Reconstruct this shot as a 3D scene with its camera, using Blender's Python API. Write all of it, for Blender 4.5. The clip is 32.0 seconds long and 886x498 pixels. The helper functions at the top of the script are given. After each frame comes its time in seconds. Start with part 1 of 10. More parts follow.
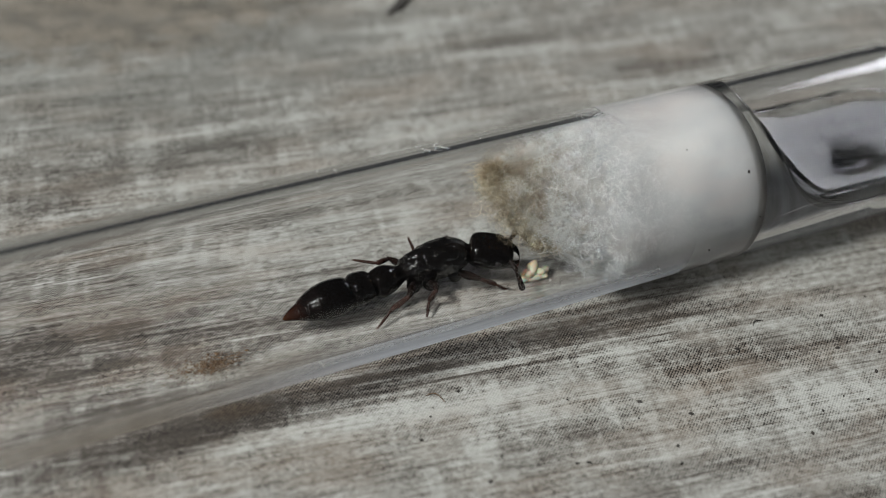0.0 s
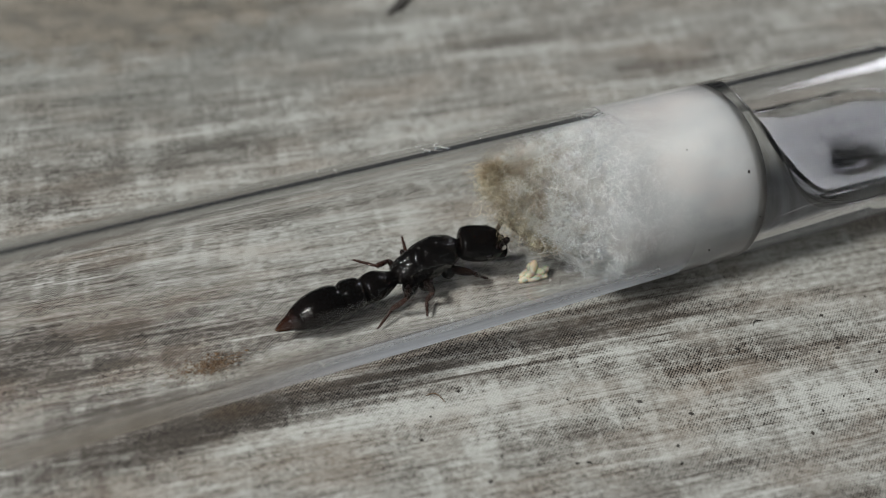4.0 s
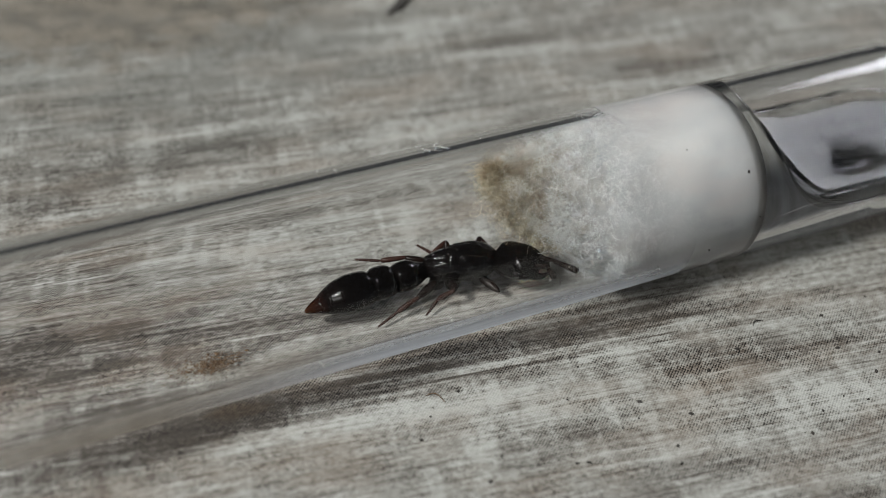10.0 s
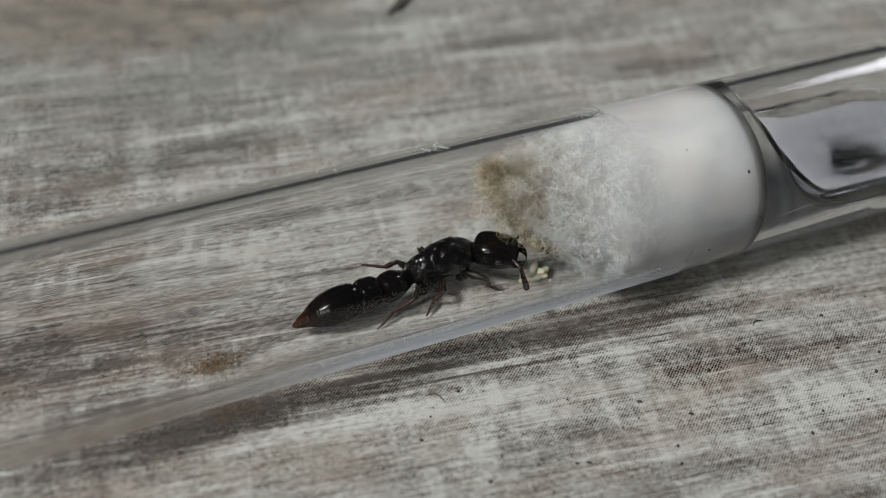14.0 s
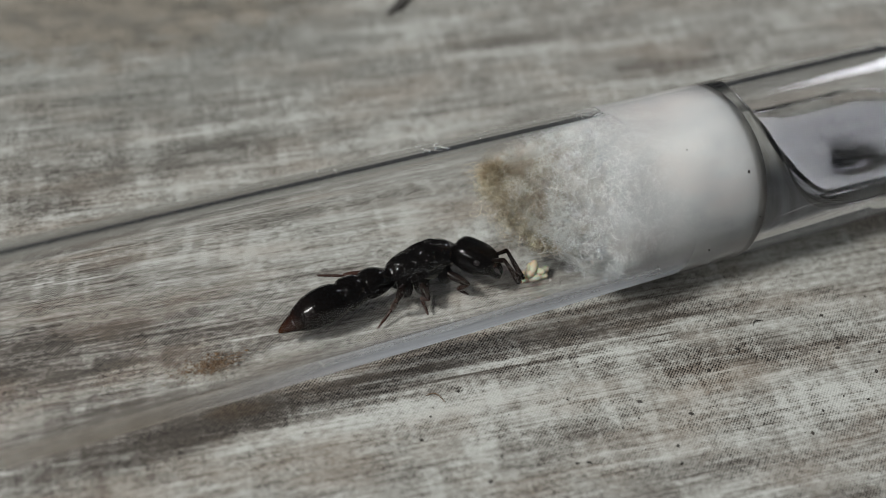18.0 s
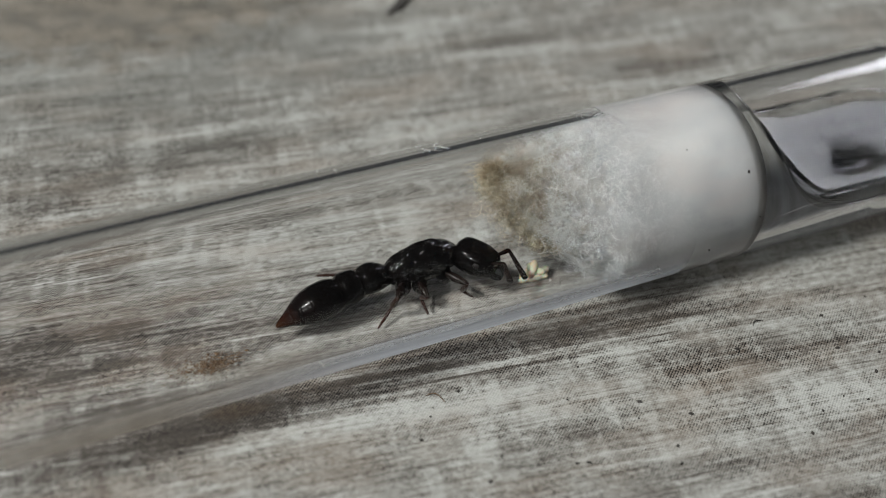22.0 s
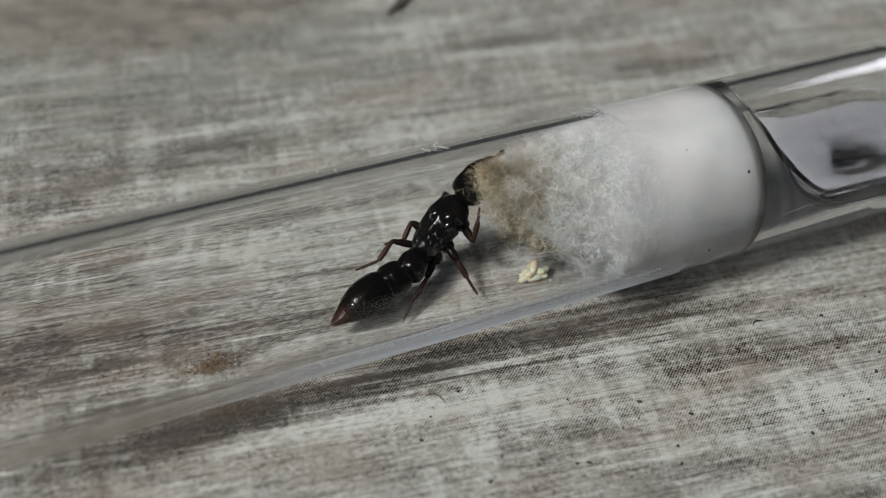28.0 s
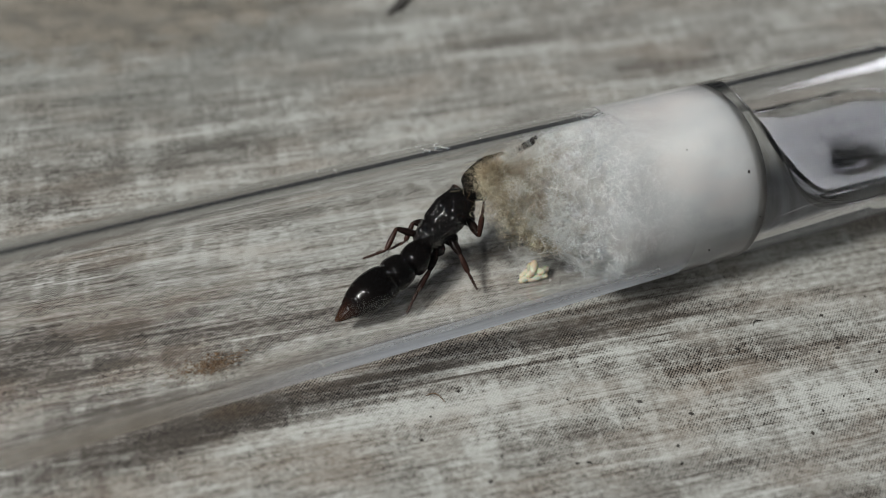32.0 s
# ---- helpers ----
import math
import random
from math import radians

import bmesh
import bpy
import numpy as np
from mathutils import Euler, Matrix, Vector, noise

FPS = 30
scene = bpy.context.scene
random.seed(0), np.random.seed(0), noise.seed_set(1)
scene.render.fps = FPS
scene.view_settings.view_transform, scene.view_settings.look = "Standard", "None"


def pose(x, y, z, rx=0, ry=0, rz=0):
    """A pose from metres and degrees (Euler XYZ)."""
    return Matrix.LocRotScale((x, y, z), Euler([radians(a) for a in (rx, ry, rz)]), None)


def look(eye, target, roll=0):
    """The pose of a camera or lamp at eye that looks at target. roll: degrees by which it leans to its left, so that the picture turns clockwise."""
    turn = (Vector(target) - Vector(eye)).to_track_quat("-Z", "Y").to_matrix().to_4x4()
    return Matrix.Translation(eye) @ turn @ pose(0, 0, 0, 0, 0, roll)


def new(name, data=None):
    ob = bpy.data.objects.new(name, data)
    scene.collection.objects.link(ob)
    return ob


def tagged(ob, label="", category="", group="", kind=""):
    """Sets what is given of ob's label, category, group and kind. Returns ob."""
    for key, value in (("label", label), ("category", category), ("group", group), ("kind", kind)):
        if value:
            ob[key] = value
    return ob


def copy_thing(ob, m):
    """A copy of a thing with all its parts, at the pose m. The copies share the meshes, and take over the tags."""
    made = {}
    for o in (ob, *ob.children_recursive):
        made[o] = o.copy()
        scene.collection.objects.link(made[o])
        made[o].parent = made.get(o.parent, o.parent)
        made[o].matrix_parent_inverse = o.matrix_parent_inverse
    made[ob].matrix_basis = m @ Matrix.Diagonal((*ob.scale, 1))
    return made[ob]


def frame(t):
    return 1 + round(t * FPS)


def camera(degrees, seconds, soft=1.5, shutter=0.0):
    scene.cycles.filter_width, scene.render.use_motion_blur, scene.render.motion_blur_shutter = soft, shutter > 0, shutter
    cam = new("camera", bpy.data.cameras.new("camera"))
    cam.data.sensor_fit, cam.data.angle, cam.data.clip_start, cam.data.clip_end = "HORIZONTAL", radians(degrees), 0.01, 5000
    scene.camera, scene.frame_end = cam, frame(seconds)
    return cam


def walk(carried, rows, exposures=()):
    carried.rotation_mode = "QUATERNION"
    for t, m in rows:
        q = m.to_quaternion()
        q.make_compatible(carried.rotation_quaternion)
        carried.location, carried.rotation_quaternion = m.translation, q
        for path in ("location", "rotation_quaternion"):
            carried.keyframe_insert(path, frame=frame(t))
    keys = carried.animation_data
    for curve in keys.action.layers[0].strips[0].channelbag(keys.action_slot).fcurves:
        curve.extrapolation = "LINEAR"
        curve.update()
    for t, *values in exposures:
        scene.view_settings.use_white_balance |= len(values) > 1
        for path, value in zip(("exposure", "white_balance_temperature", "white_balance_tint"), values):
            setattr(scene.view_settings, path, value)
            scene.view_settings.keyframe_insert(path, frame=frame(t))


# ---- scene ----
cam = camera(40.0, 32.0, soft=0.65)
EYE, AIM = (-0.022538, -0.049389, 0.057209), (0.004549, 0.002472, 0.002649)
walk(cam, [(0.0, look(EYE, AIM, 4.947)), (32.0, look(EYE, AIM, 4.947))], exposures=[(0.0, 0.0), (32.0, 0.0)])
# a close lens: the near part of the tube is sharp, the far table is not
cam.data.dof.use_dof = True
cam.data.dof.focus_distance = 0.0775
cam.data.dof.aperture_fstop = 25.0

# ---- light: a dim room, a lamp and an added fill to the left, and a window ----
world = bpy.data.worlds.new("room_light")
scene.world = world
world.use_nodes = True
world.node_tree.nodes["Background"].inputs[0].default_value = (0.86, 0.93, 1.0, 1)
world.node_tree.nodes["Background"].inputs[1].default_value = 0.03


def lamp(name, eye, target, w, h, power, colour):
    d = bpy.data.lights.new(name, "AREA")
    d.shape, d.size, d.size_y, d.energy, d.color = "RECTANGLE", w, h, power, colour
    ob = new(name, d)
    ob.matrix_world = look(eye, target)
    return ob


# a soft lamp overhead to the left, an added fill lamp on the near side, and a tall window behind
lamp("ceiling_lamp", (-0.46, -0.06, 0.66), (0, 0, 0), 0.15, 0.12, 8.6, (0.985, 0.985, 0.955))
lamp("fill_lamp", (-0.50, -0.31, 0.50), (0, 0, 0.005), 0.080, 0.050, 1.7, (0.985, 0.985, 0.955))
lamp("window_light", (1.25, 0.95, 0.80), (0, 0, 0.005), 0.34, 0.46, 3.0, (0.90, 0.92, 1.0))
lamp("window_light", (1.25, 0.95, 0.13), (0, 0, 0.005), 0.34, 0.20, 0.22, (0.88, 0.90, 1.0))

scene.cycles.caustics_refractive = False

# ---- materials ----


class Nodes:
    """A node material under construction."""

    def __init__(self, name):
        self.mat = bpy.data.materials.new(name)
        self.mat.use_nodes = True
        self.t = self.mat.node_tree
        self.bsdf = self.t.nodes["Principled BSDF"]
        self.coord = self.t.nodes.new("ShaderNodeTexCoord")

    def set(self, **kw):
        for k, v in kw.items():
            self.bsdf.inputs[k.replace("_", " ")].default_value = v
        return self

    def node(self, kind, **inputs):
        n = self.t.nodes.new(kind)
        for k, v in inputs.items():
            k = k.replace("_", " ")
            if hasattr(v, "is_linked"):
                self.t.links.new(v, n.inputs[k])
            else:
                n.inputs[k].default_value = v
        return n

    def mapping(self, scale, turn=0.0, shift=(0, 0, 0)):
        r = self.node("ShaderNodeMapping", Vector=self.coord.outputs["Object"])
        r.inputs["Rotation"].default_value = (0, 0, radians(turn))
        m = self.node("ShaderNodeMapping", Vector=r.outputs[0])
        m.inputs["Scale"].default_value = scale
        m.inputs["Location"].default_value = shift
        return m.outputs[0]

    def noise(self, scale, turn=0.0, detail=4.0, rough=0.55, shift=(0, 0, 0), distort=0.0):
        n = self.node("ShaderNodeTexNoise", Vector=self.mapping(scale, turn, shift), Scale=1.0, Detail=detail, Roughness=rough, Distortion=distort)
        return n.outputs["Fac"]

    def ramp(self, fac, stops):
        r = self.node("ShaderNodeValToRGB")
        self.t.links.new(fac, r.inputs[0])
        els = r.color_ramp.elements
        while len(els) < len(stops):
            els.new(0.5)
        for e, (p, c) in zip(els, stops):
            e.position, e.color = p, (*((c, c, c) if isinstance(c, (int, float)) else c), 1)
        return r.outputs[0]

    def math(self, op, a, b=0.0, clamp=False):
        n = self.t.nodes.new("ShaderNodeMath")
        n.operation, n.use_clamp = op, clamp
        for i, v in enumerate((a, b)):
            if hasattr(v, "is_linked"):
                self.t.links.new(v, n.inputs[i])
            else:
                n.inputs[i].default_value = v
        return n.outputs[0]

    def mix(self, fac, a, b, blend="MIX"):
        n = self.t.nodes.new("ShaderNodeMix")
        n.data_type, n.blend_type = "RGBA", blend
        for i, v in ((0, fac), (6, a), (7, b)):
            if hasattr(v, "is_linked"):
                self.t.links.new(v, n.inputs[i])
            elif i == 0:
                n.inputs[0].default_value = v
            else:
                n.inputs[i].default_value = (*v, 1)
        return n.outputs[2]

    def link(self, out, to):
        self.t.links.new(out, self.bsdf.inputs[to])
        return self

    def bump(self, height, distance, strength=1.0):
        b = self.node("ShaderNodeBump", Height=height, Distance=distance, Strength=strength)
        self.t.links.new(b.outputs[0], self.bsdf.inputs["Normal"])
        return self


GRAIN = 7.5  # degrees between the tube and the printed wood grain


def printed_laminate():
    """Grey-beige wood print: long straight grain, soft pale cross strokes and slanted rows of fine dots."""
    n = Nodes("printed_wood_laminate")
    broad = n.noise((50, 420, 1), GRAIN, 4, 0.55, distort=0.2)
    streak = n.noise((85, 1900, 1), GRAIN, 5, 0.62, (3, 1, 0), 0.15)
    fine = n.noise((260, 6400, 1), GRAIN, 3, 0.6, (7, 2, 0))
    blotch = n.noise((330, 560, 1), GRAIN, 5, 0.62, (1, 9, 0))
    mottle = n.noise((1500, 3000, 1), GRAIN, 5, 0.72, (9, 9, 0), 0.3)
    cross = n.noise((900, 170, 1), GRAIN + 5, 3, 0.55, (5, 5, 0), 0.2)
    area = n.noise((110, 150, 1), GRAIN, 2, 0.5, (8, 3, 0))
    warm = n.noise((90, 260, 1), GRAIN, 4, 0.6, (11, 4, 0))

    def off(value, weight):
        """A noise about zero, times a weight."""
        return n.math("MULTIPLY", n.math("SUBTRACT", value, 0.5), weight)

    tone = n.math("ADD", off(broad, 0.22), 0.518)
    for value, weight in ((streak, 0.20), (fine, 0.19), (blotch, 0.15), (area, 0.04), (mottle, 0.33)):
        tone = n.math("ADD", tone, off(value, weight))
    pale = n.math("MULTIPLY", n.ramp(cross, [(0.50, 0.0), (0.62, 1.0)]), n.ramp(area, [(0.40, 0.2), (0.55, 1.0)]))
    tone = n.math("ADD", tone, n.math("MULTIPLY", pale, 0.046))
    # thin broken lines, some dark and some pale
    lines = n.noise((130, 3300, 1), GRAIN + 0.8, 4, 0.6, (13, 6, 0), 0.1)
    tone = n.math("ADD", tone, n.math("MULTIPLY", n.ramp(lines, [(0.34, 1.0), (0.43, 0.0)]), -0.075))
    tone = n.math("ADD", tone, n.math("MULTIPLY", n.ramp(lines, [(0.58, 0.0), (0.66, 1.0)]), 0.050))
    turn = radians(GRAIN)

    def spot(size, centre, ragged, lean=0.0):
        """Distance from an oval patch painted on the table, with a ragged edge; size in m, centre in mm."""
        (long, wide), (cx, cy) = size, centre
        way = turn + radians(lean)
        u, v = cx * math.cos(way) - cy * math.sin(way), cx * math.sin(way) + cy * math.cos(way)
        away = n.node("ShaderNodeVectorMath", Vector=n.mapping((1 / long, 1 / wide, 1), GRAIN + lean, (-u * 0.001 / long, -v * 0.001 / wide, 0)))
        away.operation = "LENGTH"
        return n.math("ADD", away.outputs["Value"], off(ragged, 2.2))

    # broad dark and pale bands of the wood print, some painting in missing shade
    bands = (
        # shade under and beside the tube, painted as dark bands
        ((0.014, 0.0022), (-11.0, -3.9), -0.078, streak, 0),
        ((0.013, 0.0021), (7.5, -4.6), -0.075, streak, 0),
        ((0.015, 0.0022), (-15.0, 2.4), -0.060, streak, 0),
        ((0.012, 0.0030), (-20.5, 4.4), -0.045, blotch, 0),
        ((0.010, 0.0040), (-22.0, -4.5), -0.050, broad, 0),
        # broad darkening painted for the dimmer left side
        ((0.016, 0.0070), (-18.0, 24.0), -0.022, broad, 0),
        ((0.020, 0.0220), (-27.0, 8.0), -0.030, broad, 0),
        # bands and strokes of the print itself
        ((0.018, 0.0045), (1.0, 9.4), 0.032, streak, 0),
        ((0.014, 0.0030), (22.0, -16.5), 0.020, streak, 0),
        ((0.015, 0.0011), (-3.5, -7.1), 0.060, streak, 0),
        ((0.013, 0.0016), (2.0, -9.3), 0.015, streak, 0),
        ((0.009, 0.0030), (19.5, -11.3), -0.035, blotch, 0),
        ((0.0035, 0.0008), (-6.2, 21.0), -0.075, streak, 0),
        ((0.0036, 0.0009), (-1.3, 25.6), -0.065, streak, 0),
        ((0.0070, 0.0013), (33.5, 18.8), -0.060, streak, 0),
        ((0.0060, 0.0012), (19.5, 27.0), -0.040, streak, 0),
        ((0.0013, 0.0065), (-10.7, 22.5), 0.050, cross, 3),
        ((0.0006, 0.0030), (0.3, -12.6), 0.045, cross, 3),
        ((0.0006, 0.0030), (-2.6, -12.0), 0.040, cross, 3),
        ((0.0009, 0.0030), (12.2, -9.6), 0.050, cross, 5),
        ((0.0010, 0.0030), (23.5, -15.5), 0.050, cross, 5),
    )
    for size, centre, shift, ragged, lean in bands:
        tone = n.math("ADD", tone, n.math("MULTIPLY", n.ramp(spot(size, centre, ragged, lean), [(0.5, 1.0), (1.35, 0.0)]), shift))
    base = n.ramp(tone, [(0.400, (0.060, 0.053, 0.046)), (0.46, (0.138, 0.128, 0.116)), (0.525, (0.235, 0.232, 0.214)), (0.61, (0.365, 0.372, 0.355))])
    base = n.mix(n.ramp(warm, [(0.48, 0.0), (0.70, 0.34)]), base, (0.230, 0.180, 0.138))
    # a mottled brown patch of the print far behind the tube, and a broad, darker, cooler area round it
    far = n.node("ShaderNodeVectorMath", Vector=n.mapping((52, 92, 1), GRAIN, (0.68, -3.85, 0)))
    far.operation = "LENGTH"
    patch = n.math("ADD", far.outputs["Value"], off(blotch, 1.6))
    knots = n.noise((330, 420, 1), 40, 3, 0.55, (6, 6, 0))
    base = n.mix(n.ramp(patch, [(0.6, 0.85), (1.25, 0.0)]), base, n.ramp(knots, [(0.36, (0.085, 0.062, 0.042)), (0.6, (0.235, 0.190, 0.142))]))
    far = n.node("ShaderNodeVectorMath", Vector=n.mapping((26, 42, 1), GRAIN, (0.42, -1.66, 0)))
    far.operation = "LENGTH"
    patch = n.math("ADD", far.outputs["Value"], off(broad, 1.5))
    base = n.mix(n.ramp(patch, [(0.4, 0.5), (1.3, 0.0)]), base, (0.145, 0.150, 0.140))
    # a small brown patch beside the tube
    base = n.mix(n.ramp(spot((0.0022, 0.0008), (-11.4, -3.6), fine), [(0.6, 0.5), (1.35, 0.0)]), base, (0.055, 0.038, 0.022))
    # rows of dots that slant across the grain, strong where the print is dark
    pitch = 2 * math.pi / 0.000165
    sep = n.node("ShaderNodeSeparateXYZ", Vector=n.mapping((1, 1, 1), -40))
    wob = n.math("MULTIPLY", n.noise((700, 700, 1), 0, 2), 2.0)
    a = n.math("SINE", n.math("ADD", n.math("MULTIPLY", sep.outputs[0], pitch * 0.8), wob))
    b = n.math("SINE", n.math("ADD", n.math("MULTIPLY", sep.outputs[1], pitch), wob))
    dots = n.math("ADD", n.math("ADD", n.math("MULTIPLY", a, 0.16), n.math("MULTIPLY", b, 0.36)), 0.5, True)
    grit = n.noise((3600, 3600, 1), 0, 2, 0.6, (2, 3, 0))
    dots = n.math("ADD", dots, off(grit, 2.2), True)
    amount = n.math("MULTIPLY", n.ramp(tone, [(0.45, 1.0), (0.52, 0.75), (0.59, 0.22)]), n.ramp(n.noise((260, 420, 1), GRAIN, 3, 0.6, (4, 7, 0)), [(0.38, 0.30), (0.58, 1.0)]))
    shade = n.ramp(dots, [(0.12, 0.06), (0.60, 1.22)])
    col = n.mix(amount, base, shade, "MULTIPLY")
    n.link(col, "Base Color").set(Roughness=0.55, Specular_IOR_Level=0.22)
    n.bump(n.math("ADD", dots, n.math("MULTIPLY", streak, 1.5)), 0.00003, 0.6)
    return n.mat


def clear(name, ior, colour, rough=0.0):
    n = Nodes(name)
    n.set(Base_Color=(*colour, 1), Roughness=rough, IOR=ior, Transmission_Weight=1.0, Specular_Tint=(0.5, 0.5, 0.53, 1))
    return n.mat


def cuticle(name, dark, light, rough, bump=0.00003, scale=2200, gloss=0.09, detail=4.0):
    n = Nodes(name)
    v = n.noise((scale, scale, scale), 0, 4, 0.6)
    w = n.noise((scale * 0.25, scale * 0.25, scale * 0.25), 0, 2, 0.5, (4, 4, 4))
    n.link(n.ramp(w, [(0.35, dark), (0.7, light)]), "Base Color")
    n.link(n.ramp(v, [(0.3, rough * 0.7), (0.7, rough * 1.4)]), "Roughness")
    n.set(Specular_IOR_Level=gloss)
    # long wrinkles
    w = n.noise((scale * 0.5, scale * 1.5, scale * 1.5), 0, detail, 0.5, (6, 2, 8), 0.8)
    n.bump(w, bump, 0.8)
    return n.mat


def cotton_wool():
    """Packed white cotton: soft, faintly mottled where it is wet."""
    n = Nodes("cotton_wool")
    fibre = n.noise((4500, 7000, 7000), 0, 5, 0.75, distort=2.0)
    damp = n.noise((260, 300, 300), 0, 3, 0.5, (2, 6, 1))
    col = n.ramp(damp, [(0.3, (0.34, 0.355, 0.36)), (0.5, (0.41, 0.42, 0.423)), (0.75, (0.49, 0.495, 0.49))])
    col = n.mix(0.24, col, n.ramp(fibre, [(0.35, 0.45), (0.62, 1.0)]), "MULTIPLY")
    # faint pinkish patches
    pinkish = n.noise((140, 330, 330), 0, 4, 0.6, (5, 1, 3))
    col = n.mix(n.ramp(pinkish, [(0.44, 0.0), (0.66, 0.30)]), col, (0.46, 0.395, 0.37))
    # brown dirt of the torn front, darkened to paint shade between its fibres
    x = n.node("ShaderNodeSeparateXYZ", Vector=n.coord.outputs["Object"]).outputs[0]
    brown_mask = n.math("ADD", n.math("MULTIPLY", x, 220.0), n.math("MULTIPLY", n.noise((500, 500, 500), 0, 4, 0.6), 1.6))
    col = n.mix(n.ramp(n.math("SUBTRACT", brown_mask, 2.65), [(0.0, 0.9), (0.95, 0.0)]), col, (0.17, 0.135, 0.092))
    n.link(col, "Base Color").set(Roughness=0.9, Specular_IOR_Level=0.15, Subsurface_Weight=1.0, Subsurface_Scale=0.012)
    n.bsdf.inputs["Subsurface Radius"].default_value = (1.0, 0.95, 0.9)
    n.bump(n.math("ADD", fibre, damp), 0.00003, 0.7)
    return n.mat


def fibre(name, a, b, rough=0.7, dirt=None, low=0.42, high=0.6):
    """Strands that differ one by one; dirt soaks into some of them in patches."""
    n = Nodes(name)
    g = n.node("ShaderNodeNewGeometry")
    col = n.ramp(g.outputs["Random Per Island"], [(0.0, a), (1.0, b)])
    if dirt:
        brown_mask = n.noise((640, 640, 640), 0, 4, 0.6, (3, 8, 5), 0.6)
        col = n.mix(n.ramp(brown_mask, [(low, 0.88), (high, 0.0)]), col, dirt)
    n.link(col, "Base Color")
    n.set(Roughness=rough, Specular_IOR_Level=0.3, Subsurface_Weight=0.2, Subsurface_Scale=0.0003)
    return n.mat


def plain(name, a, b, scale, rough, bump=0.00005, sss=0.0):
    n = Nodes(name)
    v = n.noise((scale, scale, scale), 0, 4, 0.6)
    n.link(n.ramp(v, [(0.3, a), (0.7, b)]), "Base Color").set(Roughness=rough, Subsurface_Weight=sss, Subsurface_Scale=0.0004)
    n.bump(v, bump, 0.6)
    return n.mat


def painted_sheen():
    """A painted pale sheen for the glass's low edge: soft uneven edges, lets light through."""
    n = Nodes("painted_sheen")
    sep = n.node("ShaderNodeSeparateXYZ", Vector=n.coord.outputs["Object"])
    height = n.math("MULTIPLY", sep.outputs[2], 100.0)
    cloud = n.noise((90, 500, 500), 0, 4, 0.6)
    streaks = n.noise((130, 2200, 2200), 0, 4, 0.65, (4, 2, 1))
    low = n.ramp(n.math("ADD", height, n.math("MULTIPLY", n.math("SUBTRACT", cloud, 0.5), 0.20)), [(0.31, 1.0), (0.44, 0.48), (0.66, 0.0)])
    along = n.ramp(n.math("ADD", n.math("MULTIPLY", sep.outputs[0], 22.0), 0.6), [(0.0, 0.35), (0.30, 0.50), (0.62, 0.92), (0.95, 0.55)])
    cover = n.math("MULTIPLY", n.math("MULTIPLY", low, along), n.ramp(streaks, [(0.3, 0.55), (0.7, 0.95)]))
    # browner towards the mouth of the tube
    tint = n.ramp(n.math("ADD", n.math("MULTIPLY", sep.outputs[0], 22.0), 0.6), [(0.22, (0.27, 0.24, 0.20)), (0.55, (0.38, 0.405, 0.45))])
    pale = n.node("ShaderNodeBsdfDiffuse", Color=tint)
    through_it = n.node("ShaderNodeBsdfTranslucent", Color=tint)
    both = n.node("ShaderNodeAddShader")
    n.t.links.new(pale.outputs[0], both.inputs[0])
    n.t.links.new(through_it.outputs[0], both.inputs[1])
    open_part = n.node("ShaderNodeBsdfTransparent")
    blend = n.node("ShaderNodeMixShader", Fac=cover)
    n.t.links.new(open_part.outputs[0], blend.inputs[1])
    n.t.links.new(both.outputs[0], blend.inputs[2])
    n.t.links.new(blend.outputs[0], n.t.nodes["Material Output"].inputs["Surface"])
    return n.mat


LAMINATE = printed_laminate()
SHEEN = painted_sheen()
SCRATCH = plain("scratched_glass", (0.10, 0.10, 0.10), (0.22, 0.22, 0.21), 4000, 0.6)
GLASS = clear("clear_glass", 1.46, (1.0, 1.0, 1.0))
WATER = clear("water", 1.33, (1.0, 1.0, 1.0))
BLACK = cuticle("black_cuticle", (0.0016, 0.0014, 0.0013), (0.0035, 0.0028, 0.0025), 0.07, 0.00002, 900, 0.25, 1.0)
SCULPTED = cuticle("sculptured_black_cuticle", (0.0016, 0.0014, 0.0013), (0.004, 0.0032, 0.003), 0.09, 0.00016, 1500, 0.42, 1.0)
AMBER = cuticle("amber_cuticle", (0.03, 0.010, 0.004), (0.08, 0.028, 0.010), 0.22)
BROWN = cuticle("reddish_brown_cuticle", (0.012, 0.0060, 0.0047), (0.037, 0.0165, 0.0122), 0.28)
DARKBROWN = cuticle("dark_brown_cuticle", (0.003, 0.002, 0.0018), (0.009, 0.0050, 0.0038), 0.24)


def abdomen_end():
    """Black that clears to reddish amber towards the tip (along the abdomen's own length)."""
    n = Nodes("amber_tip_cuticle")
    x = n.node("ShaderNodeSeparateXYZ", Vector=n.coord.outputs["Object"]).outputs[0]
    v = n.noise((2500, 2500, 2500), 0, 3)
    u = n.math("ADD", n.math("MULTIPLY", x, -555.0), n.math("MULTIPLY", v, 0.25))
    u = n.math("SUBTRACT", u, 2.98)
    n.link(n.ramp(u, [(0.0, (0.004, 0.003, 0.0028)), (0.45, (0.015, 0.006, 0.004)), (0.75, (0.024, 0.0095, 0.0045)), (1.0, (0.085, 0.036, 0.016))]), "Base Color")
    n.set(Roughness=0.14, Specular_IOR_Level=0.12)
    n.bump(v, 0.00001, 0.6)
    return n.mat


